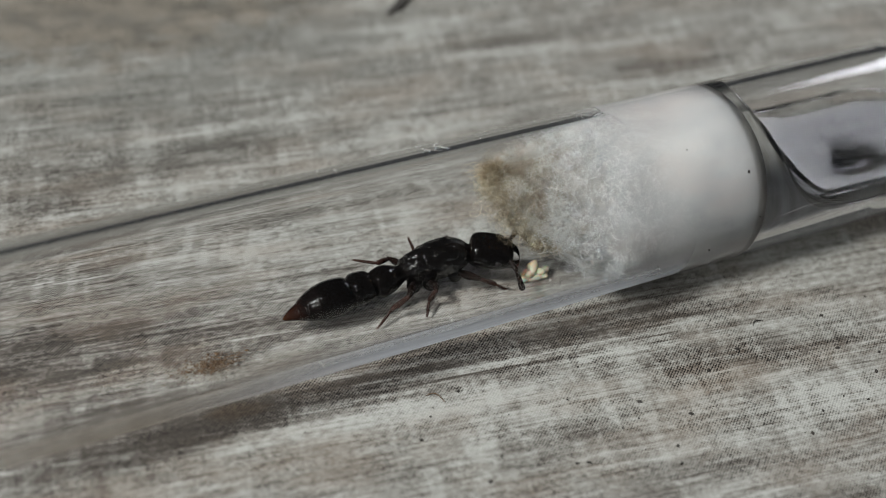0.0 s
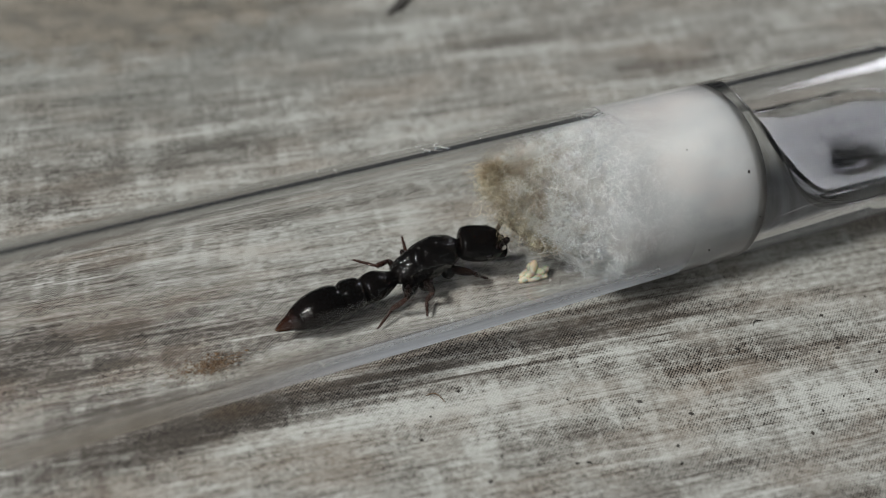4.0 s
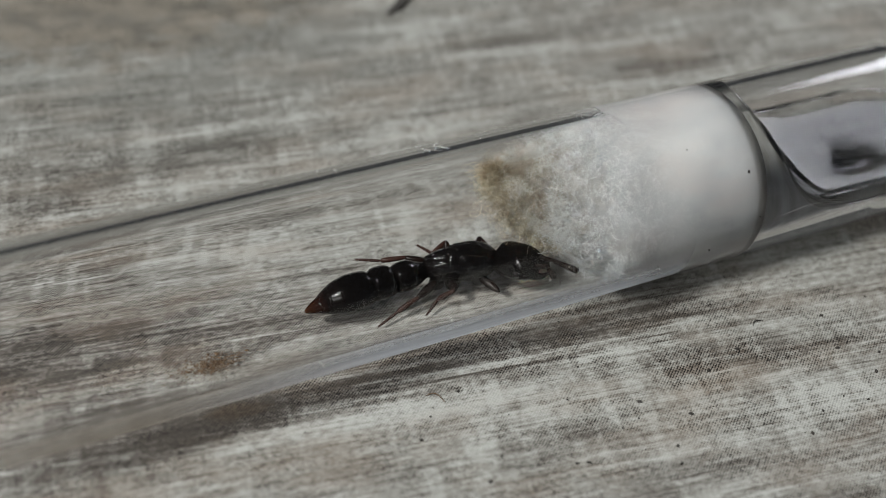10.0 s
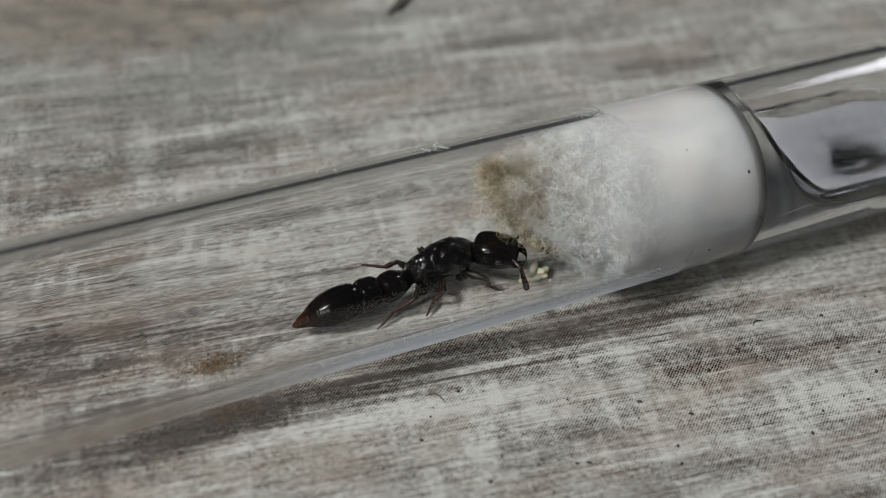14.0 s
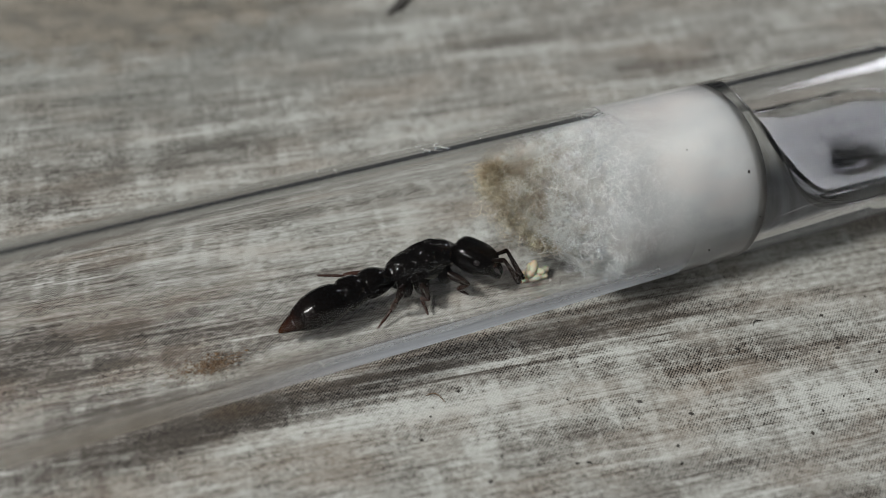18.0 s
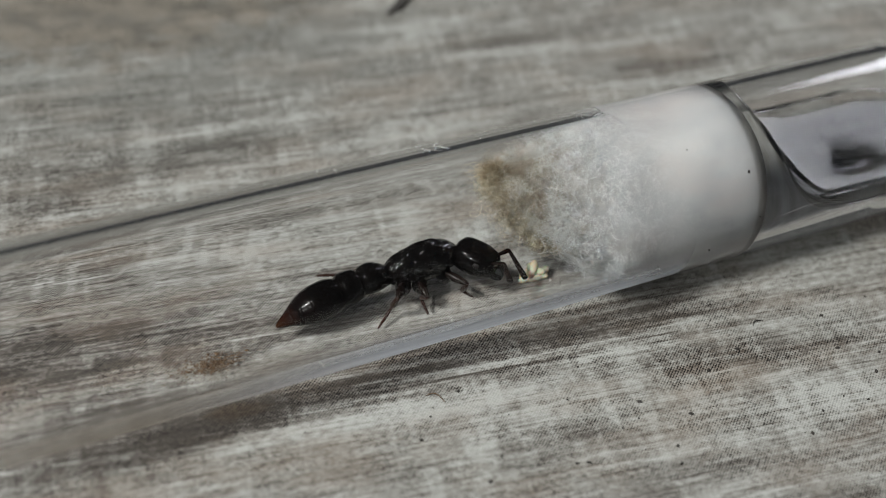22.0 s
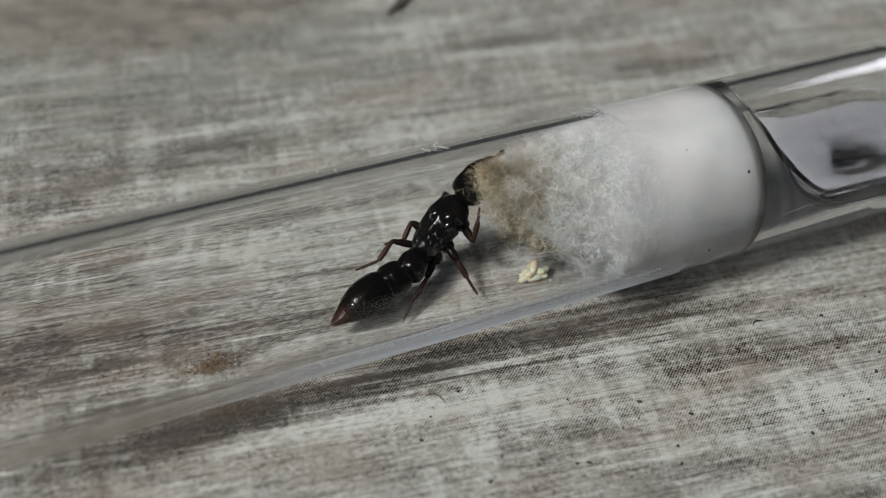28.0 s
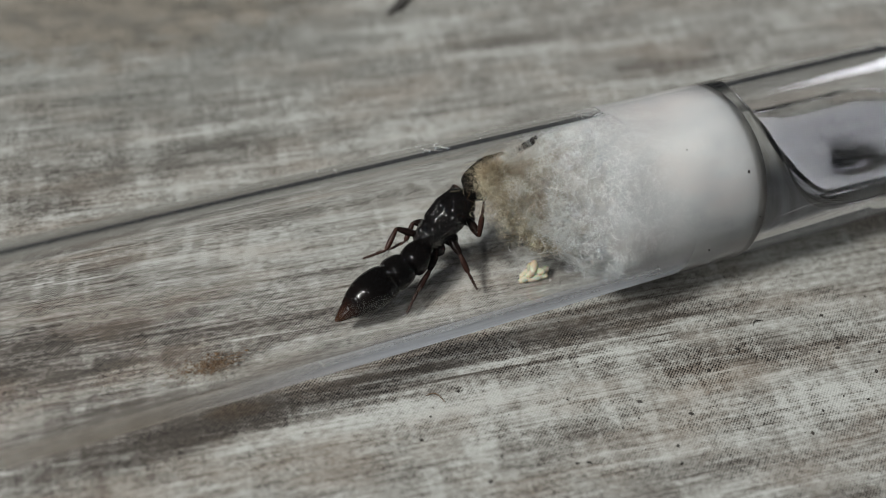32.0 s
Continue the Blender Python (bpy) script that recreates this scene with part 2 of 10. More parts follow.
TIP = abdomen_end()
EYE_MAT = cuticle("compound_eye", (0.010, 0.009, 0.009), (0.02, 0.018, 0.018), 0.35, 0.00003, 9000)
COTTON = cotton_wool()
FIBRE = fibre("white_cotton_fibre", (0.55, 0.56, 0.555), (0.82, 0.83, 0.82), dirt=(0.30, 0.28, 0.25), low=0.38, high=0.52)
GREY_FIBRE = fibre("damp_grey_fibre", (0.34, 0.31, 0.26), (0.78, 0.755, 0.70), dirt=(0.24, 0.185, 0.125), low=0.42, high=0.56)
DIRTY_FIBRE = fibre("dirty_brown_fibre", (0.13, 0.095, 0.055), (0.46, 0.375, 0.25))
PRESSED_FIBRE = fibre("pressed_damp_fibre", (0.34, 0.35, 0.355), (0.56, 0.57, 0.57))
WHITE_FIBRE = fibre("clean_white_fibre", (0.78, 0.79, 0.79), (0.92, 0.925, 0.92))
STAIN_FIBRE = fibre("stained_fibre", (0.22, 0.16, 0.09), (0.84, 0.73, 0.55), dirt=(0.10, 0.068, 0.036), low=0.42, high=0.56)
CLUMP = plain("yellowed_clump", (0.22, 0.165, 0.10), (0.58, 0.50, 0.36), 3500, 0.7, 0.0001, 0.3)
EGG = plain("pale_egg", (0.40, 0.37, 0.27), (0.48, 0.455, 0.35), 1500, 0.16, 0.000004, 0.8)
CRUMB = plain("brown_debris", (0.035, 0.019, 0.008), (0.12, 0.070, 0.032), 5000, 0.8)
SPLINTER = plain("weathered_splinter", (0.022, 0.021, 0.020), (0.075, 0.070, 0.064), 900, 0.8)
SPECK = plain("black_speck", (0.006, 0.005, 0.005), (0.03, 0.025, 0.02), 6000, 0.7)

# ---- building helpers (millimetres in, metres out) ----
MM = 0.001


def mesh_of(name, verts, faces, material, smooth=True):
    me = bpy.data.meshes.new(name)
    me.from_pydata([tuple(v) for v in verts], [], faces)
    me.materials.append(material)
    if smooth:
        me.polygons.foreach_set("use_smooth", [True] * len(me.polygons))
    me.update()
    return me


def part(name, data, parent, label="", m=None):
    ob = new(name, data)
    ob.parent = parent
    if m is not None:
        ob.matrix_local = m
    return tagged(ob, label) if label else ob


def loft(stations, n=20, power=2.0, caps=True):
    """Rings along x: (x, y, z, half width, half height) in mm; superellipse sections."""
    verts, faces = [], []
    for x, y, z, w, h in stations:
        for k in range(n):
            a = 2 * math.pi * k / n
            c, s = math.cos(a), math.sin(a)
            verts.append((x * MM, (y + w * math.copysign(abs(c) ** (2 / power), c)) * MM, (z + h * math.copysign(abs(s) ** (2 / power), s)) * MM))
    for i in range(len(stations) - 1):
        for k in range(n):
            j = (k + 1) % n
            faces.append((i * n + k, i * n + j, (i + 1) * n + j, (i + 1) * n + k))
    if caps:
        last = (len(stations) - 1) * n
        faces.append(tuple(range(n - 1, -1, -1)))
        faces.append(tuple(last + k for k in range(n)))
    return verts, faces


def smooth_stations(keys, steps=6):
    """Catmull-Rom through the key stations, so that a loft is round."""
    out = []
    for i in range(len(keys) - 1):
        p0, p1, p2, p3 = keys[max(i - 1, 0)], keys[i], keys[i + 1], keys[min(i + 2, len(keys) - 1)]
        for s in range(steps):
            u = s / steps
            out.append([0.5 * (2 * b + (c - a) * u + (2 * a - 5 * b + 4 * c - d) * u * u + (3 * b - a - 3 * c + d) * u ** 3) for a, b, c, d in zip(p0, p1, p2, p3)])
    out.append(list(keys[-1]))
    for r in out:
        r[3], r[4] = max(r[3], 0.004), max(r[4], 0.004)
    return out


def joined(*pairs):
    verts, faces = [], []
    for v, f in pairs:
        o = len(verts)
        verts += list(v)
        faces += [tuple(i + o for i in q) for q in f]
    return verts, faces


def tube_along(points, radii, n=6):
    """A round strand through points (mm)."""
    verts, faces = [], []
    pts = [Vector(p) for p in points]
    side = Vector((0.31, 0.77, 0.55))
    for i, p in enumerate(pts):
        d = (pts[min(i + 1, len(pts) - 1)] - pts[max(i - 1, 0)]).normalized()
        a = (side - d * side.dot(d)).normalized()
        b = d.cross(a)
        side = a
        for k in range(n):
            w = 2 * math.pi * k / n
            verts.append(tuple((p + (a * math.cos(w) + b * math.sin(w)) * radii[i]) * MM))
    for i in range(len(pts) - 1):
        for k in range(n):
            j = (k + 1) % n
            faces.append((i * n + k, i * n + j, (i + 1) * n + j, (i + 1) * n + k))
    faces.append(tuple(range(n - 1, -1, -1)))
    faces.append(tuple((len(pts) - 1) * n + k for k in range(n)))
    return verts, faces


# ---- the table ----
def table():
    bm = bmesh.new()
    bmesh.ops.create_cube(bm, size=1)
    bmesh.ops.scale(bm, vec=(1.6, 0.72, 0.025), verts=bm.verts)
    bmesh.ops.translate(bm, vec=(0, -0.29, -0.0125), verts=bm.verts)
    bmesh.ops.bevel(bm, geom=bm.edges[:], offset=0.002, segments=2, affect="EDGES")
    me = bpy.data.meshes.new("table_top")
    bm.to_mesh(me)
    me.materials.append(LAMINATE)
    return tagged(new("table_top", me), "grey-beige table top printed with wood grain and fine weave", "table top", kind="structure")


table()

# ---- the test tube ----
AXIS = 6.0  # height of the tube's axis, mm
R_OUT, R_IN = 6.0, 5.36
END = 37.5  # where the round bottom begins, mm


def test_tube():
    """A round-bottomed glass tube lying along x, open at its far left end."""
    prof = [(-105.0, R_OUT - 0.2), (-104.8, R_OUT + 0.25), (-104.0, R_OUT + 0.3), (-103.2, R_OUT)]
    prof += [(x, R_OUT) for x in np.linspace(-100, END, 57)]
    prof += [(END + R_OUT * math.sin(a), R_OUT * math.cos(a)) for a in np.linspace(0.1, math.pi / 2 - 0.02, 12)]
    inner = [(END + R_IN * math.sin(a), R_IN * math.cos(a)) for a in np.linspace(math.pi / 2 - 0.02, 0.1, 12)]
    inner += [(x, R_IN) for x in np.linspace(END, -105, 59)]
    n = 96
    verts, faces = [], []
    for x, r in prof + inner:
        verts += [(x * MM, r * math.cos(2 * math.pi * k / n) * MM, (AXIS + r * math.sin(2 * math.pi * k / n)) * MM) for k in range(n)]
    rings = len(prof) + len(inner)
    for i in range(rings):
        i2 = (i + 1) % rings
        if i == len(prof) - 1:
            continue
        for k in range(n):
            j = (k + 1) % n
            faces.append((i * n + k, i * n + j, i2 * n + j, i2 * n + k))
    a, b = len(prof) - 1, len(prof)
    faces.append(tuple(a * n + k for k in range(n)))
    faces.append(tuple(b * n + k for k in range(n - 1, -1, -1)))
    tube = tagged(new("test_tube"), "clear glass test tube lying on the table, plugged with cotton", "test tube")
    ob = part("glass_wall", mesh_of("glass_wall", verts, faces, GLASS), tube)
    ob.visible_shadow = False
    # added shell on the outside that paints the reflected band along the low near side; angles from straight up towards
    # the near side
    fv, ff = [], []
    na, xs = 40, np.linspace(-34, 18, 130)
    r = R_OUT + 0.006
    for x in xs:
        for k in range(na + 1):
            a = radians(80 + 64 * k / na)
            fv.append((x * MM, -r * math.sin(a) * MM, (AXIS + r * math.cos(a)) * MM))
    for i in range(len(xs) - 1):
        for k in range(na):
            o = i * (na + 1) + k
            ff.append((o, o + 1, o + na + 2, o + na + 1))
    part("painted_sheen", mesh_of("painted_sheen", fv, ff, SHEEN), tube, "painted pale sheen along the low side of the glass")
    # scratches on the outside
    for x0, x1, a0, a1 in ((22.6, 33.0, 97, 92), (24.0, 28.5, 84, 82)):
        pts = []
        for i in range(24):
            u = i / 23
            a = radians(a0 + (a1 - a0) * u + 0.5 * math.sin(9 * u))
            pts.append((x0 + (x1 - x0) * u, -(R_OUT + 0.004) * math.sin(a), AXIS + (R_OUT + 0.004) * math.cos(a)))
        part("scratch", mesh_of("scratch", *tube_along(pts, [0.016 * math.sin(math.pi * (i + 0.6) / 24.2) for i in range(24)], 5), SCRATCH), tube, "fine grey scratch")
    return tube


test_tube()


def water():
    """Water behind the plug: the tube full at the plug, then a level surface under the air, with a curved meniscus."""
    r = R_IN + 0.02  # it wets the glass
    xs = [22.2, 22.6, 23.0, 23.3, 23.6, 23.9] + [24.05 + 0.12 * i for i in range(40)] + list(np.linspace(29.2, END + 4.6, 30))
    na, nc = 48, 24
    verts, faces = [], []
    for x in xs:
        rr = r if x < END else math.sqrt(max(r * r - (x - END) ** 2, 0.2))
        d = max(x - 24.05, 0)
        level = -0.35 + 5.9 * math.exp(-((d / 1.9) ** 1.2))
        level = max(min(level, rr * 0.985), -rr * 0.98)
        a0 = math.asin(level / rr)
        for k in range(na):
            a = math.pi - a0 + (math.pi + 2 * a0) * k / (na - 1)
            verts.append((x, rr * math.cos(a), rr * math.sin(a)))
        half = rr * math.cos(a0)
        for k in range(1, nc + 1):
            u = 1 - 2 * k / (nc + 1)
            climb = 0.55 * (math.exp(-(1 - abs(u)) * half / 0.55)) * (1 if level < rr * 0.9 else 0)
            y = half * u
            verts.append((x, y, min(level + climb, math.sqrt(max(rr * rr - y * y, 0.0)))))
    n = na + nc
    for i in range(len(xs) - 1):
        for k in range(n):
            j = (k + 1) % n
            faces.append((i * n + k, i * n + j, (i + 1) * n + j, (i + 1) * n + k))
    faces.append(tuple(range(n - 1, -1, -1)))
    faces.append(tuple((len(xs) - 1) * n + k for k in range(n)))
    verts = [(x * MM, y * MM, (AXIS + z) * MM) for x, y, z in verts]
    ob = new("water", mesh_of("water", verts, faces, WATER))
    return tagged(ob, "clear water pooled behind the cotton plug", "water", kind="structure")


water()


# ---- the cotton plug ----
def cotton_radius(x):
    """Radius (mm) of the packed cotton along the tube; it thins to a torn front."""
    keys = [(7.4, 0.3), (7.8, 0.65), (8.3, 1.05), (9.0, 1.6), (10.0, 2.35), (11.0, 3.1), (12.0, 3.9), (13.0, 4.7), (14.3, 5.25), (15.2, 5.42), (16, 5.45), (22.2, 5.46), (22.8, 5.32), (23.3, 5.05), (23.8, 4.55), (24.2, 3.8), (24.5, 2.8), (24.7, 1.6), (24.75, 0.4)]
    return float(np.interp(x, [k[0] for k in keys], [k[1] for k in keys]))


def cotton_centre(x):
    """The torn front leans up to the back of the tube."""
    s = max(0.0, min(1.0, (14.0 - x) / 6.5)) ** 1.3
    return 1.9 * s, 2.0 * s


def packed_cotton():
    xs = list(np.linspace(7.4, 19.5, 140)) + list(np.linspace(19.7, 22.2, 10)) + list(np.linspace(22.4, 24.75, 22))
    n = 240
    verts, faces = [], []
    for x in xs:
        r, (cy, cz) = cotton_radius(x), cotton_centre(x)
        for k in range(n):
            a = 2 * math.pi * k / n
            p = Vector((x, math.cos(a), math.sin(a)))
            rough = max(0.0, min(1.0, (15.5 - x) / 3.0))
            d = 0.03 * noise.noise(Vector((x * 1.3, p.y * 5, p.z * 5)))
            d += rough * (0.5 * noise.noise(Vector((x * 0.8, p.y * 2.2 + 7, p.z * 2.2))) + 0.12 * noise.noise(Vector((x * 2.3, p.y * 6, p.z * 6 + 3))))
            rr = max(r + d, 0.1) + (0.1 if x > 14.5 else 0.0)
            y, z = cy + rr * p.y, cz + rr * p.z
            q = math.hypot(y, z)
            # the wet part clings to the glass
            wet = (x - 15.6) / 2.6 + 0.8 * noise.noise(Vector((x * 0.6, p.y * 2.6, p.z * 2.6 + 5)))
            lim = R_IN - 0.06 + 0.13 * max(0.0, min(1.0, 0.8 * wet + 0.5))
            if q > lim:
                y, z = y * lim / q, z * lim / q
            dx = rough * 0.2 * noise.noise(Vector((x, p.y * 4, p.z * 4 + 11)))
            verts.append(((x + dx) * MM, y * MM, (AXIS + z) * MM))
    for i in range(len(xs) - 1):
        for k in range(n):
            j = (k + 1) % n
            faces.append((i * n + k, i * n + j, (i + 1) * n + j, (i + 1) * n + k))
    faces.append(tuple(range(n - 1, -1, -1)))
    faces.append(tuple((len(xs) - 1) * n + k for k in range(n)))
    return mesh_of("packed_cotton", verts, faces, COTTON)


def fibres(name, count, material, seed, place, length, curl, radius, points=8, press=0.0):
    """Many loose curled fibres as one mesh; place(rng) gives a root and a first direction in mm."""
    rng = np.random.default_rng(seed)
    verts, faces = [], []
    for _ in range(count):
        p, d = place(rng)
        d = d / np.linalg.norm(d)
        L = rng.uniform(*length) / points
        bend = rng.normal(0, curl, 3)
        rad = rng.uniform(*radius)
        s = np.cross(d, rng.normal(size=3))
        s /= np.linalg.norm(s)
        base = len(verts)
        for i in range(points):
            t = np.cross(d, s)
            rr = rad * (1 - 0.6 * i / points)
            for k in range(3):
                w = 2.0944 * k
                v = p + (s * math.cos(w) + t * math.sin(w)) * rr
                q = math.hypot(v[1], v[2])
                if press:
                    v[1:] *= (press + 0.4 * (q - press) * (abs(q - press) < 0.03)) / q
                elif q > R_IN - 0.03:
                    v[1:] *= (R_IN - 0.03) / q
                verts.append((v[0] * MM, v[1] * MM, (AXIS + v[2]) * MM))
            bend = bend + rng.normal(0, curl * 0.3, 3)
            d = d + np.cross(bend, d) * L
            d /= np.linalg.norm(d)
            s = s - d * s.dot(d)
            s /= np.linalg.norm(s)
            p = p + d * L
        for i in range(points - 1):
            for k in range(3):
                j = (k + 1) % 3
                faces.append((base + 3 * i + k, base + 3 * i + j, base + 3 * i + 3 + j, base + 3 * i + 3 + k))
    return mesh_of(name, verts, faces, material, False)


def on_front(rng, x0, x1, out=0.0):
    """A root on the torn front and a direction mostly along its face."""
    while True:
        x = x0 + (x1 - x0) * rng.beta(1.3, 2.4)
        a = rng.uniform(0, 2 * math.pi)
        r, (cy, cz) = cotton_radius(x), cotton_centre(x)
        r = max(r + rng.uniform(-0.3, 0.30) + out, 0.2)
        lump = noise.noise(Vector((x * 1.1, (cy + r * math.cos(a)) * 1.1, (cz + r * math.sin(a)) * 1.1)))
        if (x > 11.6 or cz + r * math.sin(a) > -1.0) and lump > rng.uniform(-0.45, 0.15):
            break
    nrm = np.array([-0.6, math.cos(a), math.sin(a)])
    return np.array([x, cy + r * math.cos(a), cz + r * math.sin(a)]), nrm * 0.7 + rng.normal(0, 1, 3)


def on_glass_wall(rng):
    """A root on the inside of the glass, round the start of the wet cotton."""
    a, x = rng.uniform(0, 2 * math.pi), rng.normal(15.4, 1.1)
    return np.array([x, R_IN * math.cos(a), R_IN * math.sin(a)]), np.array([rng.normal(0, 1), -math.sin(a) * rng.normal(0, 1), math.cos(a) * rng.normal(0, 1)])


def blob(rng, c, s):
    """A root in a soft blob round c."""
    return np.array(c) + rng.normal(0, 1, 3) * np.array(s), rng.normal(0, 1, 3)


def cotton_plug():
    plug = tagged(new("cotton_plug"), "white cotton plug with torn brown-stained fibrous front inside the tube", "cotton plug")
    part("packed_cotton", packed_cotton(), plug)
    part("loose_fibre", fibres("loose_fibre", 7000, FIBRE, 1, lambda g: on_front(g, 9.6, 16.5), (1.0, 3.0), 2.1, (0.004, 0.010), 16), plug, "loose curly white cotton fibres")
    part("damp_fibre", fibres("damp_fibre", 5000, GREY_FIBRE, 2, lambda g: on_front(g, 7.8, 12.0, 0.12), (1.0, 3.0), 2.3, (0.004, 0.011), 16), plug, "damp grey cotton fibres")
    stain = [((7.15, 1.85, 2.55), (0.45, 0.42, 0.52), 750), ((8.1, 1.4, 1.1), (0.55, 0.60, 0.75), 950), ((9.2, 1.2, -0.3), (0.50, 0.50, 0.60), 1000), ((10.3, 0.1, -1.2), (0.65, 0.55, 0.40), 800), ((9.4, 0.5, -0.6), (0.75, 0.35, 0.6), 700), ((8.3, 1.0, 1.6), (0.5, 0.4, 0.6), 500)]
    for i, (c, s, k) in enumerate(stain):
        part("stained_fibre", fibres("stained_fibre", k, STAIN_FIBRE, 20 + i, lambda g, c=c, s=s: blob(g, c, s), (0.9, 2.6), 2.4, (0.005, 0.012), 16), plug, "brown-stained cotton fibres")
    chain = [(6.85, 1.7, 2.9), (7.4, 1.25, 2.3), (7.8, 0.85, 1.75), (8.35, 0.85, 1.05), (8.85, 0.6, 0.35), (9.5, 0.3, -0.3), (10.0, -0.1, -0.75)]
    for i, c in enumerate(chain):
        part("dirty_fibre", fibres("dirty_fibre", 280, DIRTY_FIBRE, 60 + i, lambda g, c=c: blob(g, c, (0.26, 0.20, 0.24)), (0.7, 1.8), 3.4, (0.006, 0.013), 12), plug, "dark brown dirty cotton fibres")
    part("fluffy_fibre", fibres("fluffy_fibre", 1500, WHITE_FIBRE, 71, lambda g: blob(g, (13.5, 1.1, 4.0), (0.8, 0.8, 0.45)), (1.0, 3.0), 2.1, (0.005, 0.012), 14), plug, "clean white fluffy cotton")
    part("fluffy_fibre", fibres("fluffy_fibre", 900, STAIN_FIBRE, 72, lambda g: blob(g, (10.6, -0.4, -1.9), (0.55, 0.4, 0.3)), (0.8, 2.2), 2.4, (0.006, 0.013), 14), plug, "tan fluffy cotton hanging over the eggs")
    part("pressed_fibre", fibres("pressed_fibre", 2600, PRESSED_FIBRE, 81, on_glass_wall, (0.8, 2.6), 1.6, (0.006, 0.014), 14, R_IN + 0.075), plug, "damp white cotton fibres pressed against the glass")
    part("stray_fibre", fibres("stray_fibre", 330, GREY_FIBRE, 5, lambda g: blob(g, (8.3, 2.4, 0.3), (0.6, 0.5, 1.0)), (0.8, 2.0), 1.4, (0.004, 0.009), 12), plug, "thin stray fibres reaching out of the cotton")
    part("curled_strand", fibres("curled_strand", 150, WHITE_FIBRE, 91, lambda g: on_front(g, 9.6, 15.0, 0.2), (1.0, 3.0), 1.0, (0.008, 0.013), 18), plug, "coarse curled white cotton strands")
    part("curled_strand", fibres("curled_strand", 200, GREY_FIBRE, 92, lambda g: on_front(g, 7.6, 11.5, 0.22), (0.8, 2.4), 1.2, (0.009, 0.014), 18), plug, "coarse curled tan cotton strands")
    part("hanging_fibre", fibres("hanging_fibre", 16, FIBRE, 6, lambda g: blob(g, (9.9, -0.1, -2.1), (0.55, 0.3, 0.15)), (1.0, 2.6), 0.8, (0.012, 0.018), 9), plug, "long white strands hanging out of the cotton")
    for o in plug.children:
        o["kind"] = "stuff"
    # the yellowed lump stuck in the fibres
    bm = bmesh.new()
    bmesh.ops.create_icosphere(bm, subdivisions=4, radius=1)
    for v in bm.verts:
        k = 1 + 0.6 * noise.noise(v.co * 1.7 + Vector((3, 1, 2))) + 0.35 * noise.noise(v.co * 4.5)
        v.co = Vector((v.co.x * 0.42 + 0.15 * v.co.z, v.co.y * 0.34, v.co.z * 0.6)) * k * MM
    me = bpy.data.meshes.new("yellowed_lump")
    bm.to_mesh(me)
    me.materials.append(CLUMP)
    for f in me.polygons:
        f.use_smooth = True
    part("yellowed_lump", me, plug, "yellowed waxy lump caught in the fibres", pose(0.0071, 0.0019, AXIS * MM + 0.0026, 20, 10, 30))
    return plug


cotton_plug()


# ---- the eggs ----
def eggs():
    """A small heap of long pale eggs on the bottom of the tube, before the cotton."""
    st = [(-0.56, 0, 0, 0.01, 0.01), (-0.5, 0, 0, 0.16, 0.16), (-0.3, 0, 0, 0.255, 0.255), (0, 0, 0, 0.285, 0.285), (0.3, 0, 0, 0.255, 0.255), (0.5, 0, 0, 0.16, 0.16), (0.56, 0, 0, 0.01, 0.01)]
    me = mesh_of("ant_egg", *loft(smooth_stations(st, 3), 14), EGG)
    heap = [(9.30, -0.55, 1.02, 12, 4), (9.85, -0.72, 1.03, -3, 0), (10.35, -0.58, 1.02, -25, 3), (9.55, -0.10, 1.02, 25, 0), (10.25, -0.15, 1.01, -60, 2),
            (9.75, -0.45, 1.33, 30, 6), (10.2, -0.40, 1.32, -35, -6), (9.95, 0.0, 1.35, 75, 18), (10.0, -0.20, 1.62, 55, -12), (10.75, -0.35, 1.03, 30, -4)]
    first = None
    for x, y, z, turn, lift in heap:
        m = pose(x * MM, y * MM, (z - 0.24 + 0.03) * MM, 0, lift, turn)
        if first is None:
            first = tagged(new("ant_egg", me), "long pale cream ant egg in a heap on the glass", "ant egg", "heap of ant eggs")
            first.matrix_world = m
        else:
            copy_thing(first, m)


eggs()

# ---- the ant ----
ant = tagged(new("ant"), "glossy black ant with an amber abdomen tip and brown legs", "ant")
ant_parts = {}


def body(name, stations, material, parent, label="", power=2.0, steps=6, m=None, n=24, relief=0.0):
    """One hard plate of the body; relief (mm) roughens it with ridges and pits."""
    verts, faces = loft(smooth_stations(stations, steps), n, power)
    if relief:
        mid = Vector((0, 0, 0))
        for v in verts:
            mid += Vector(v) / len(verts)
        out = []
        for v in verts:
            p = Vector(v) * 1000
            side = Vector((0, v[1] - mid.y, v[2] - mid.z))
            side = side.normalized() if side.length > 1e-7 else side
            k = 1.2 * noise.noise(p * 1.9) + 0.35 * noise.noise(Vector((p.x * 3.0, p.y * 5, p.z * 5)) + Vector((5, 5, 5)))
            k += 0.9 * abs(math.sin(p.y * 6.5 + p.z * 1.5 + 1.6 * noise.noise(p * 1.1))) - 0.45
            k -= 0.8 * max(0.0, 0.35 - abs(noise.noise(Vector((p.x * 1.3, p.y * 2.4, p.z * 2.4 + 9))))) / 0.35
            out.append(tuple(Vector(v) + side * (k * relief * MM)))
        verts = out
    return part(name, mesh_of(name, verts, faces, material), parent, label, m)


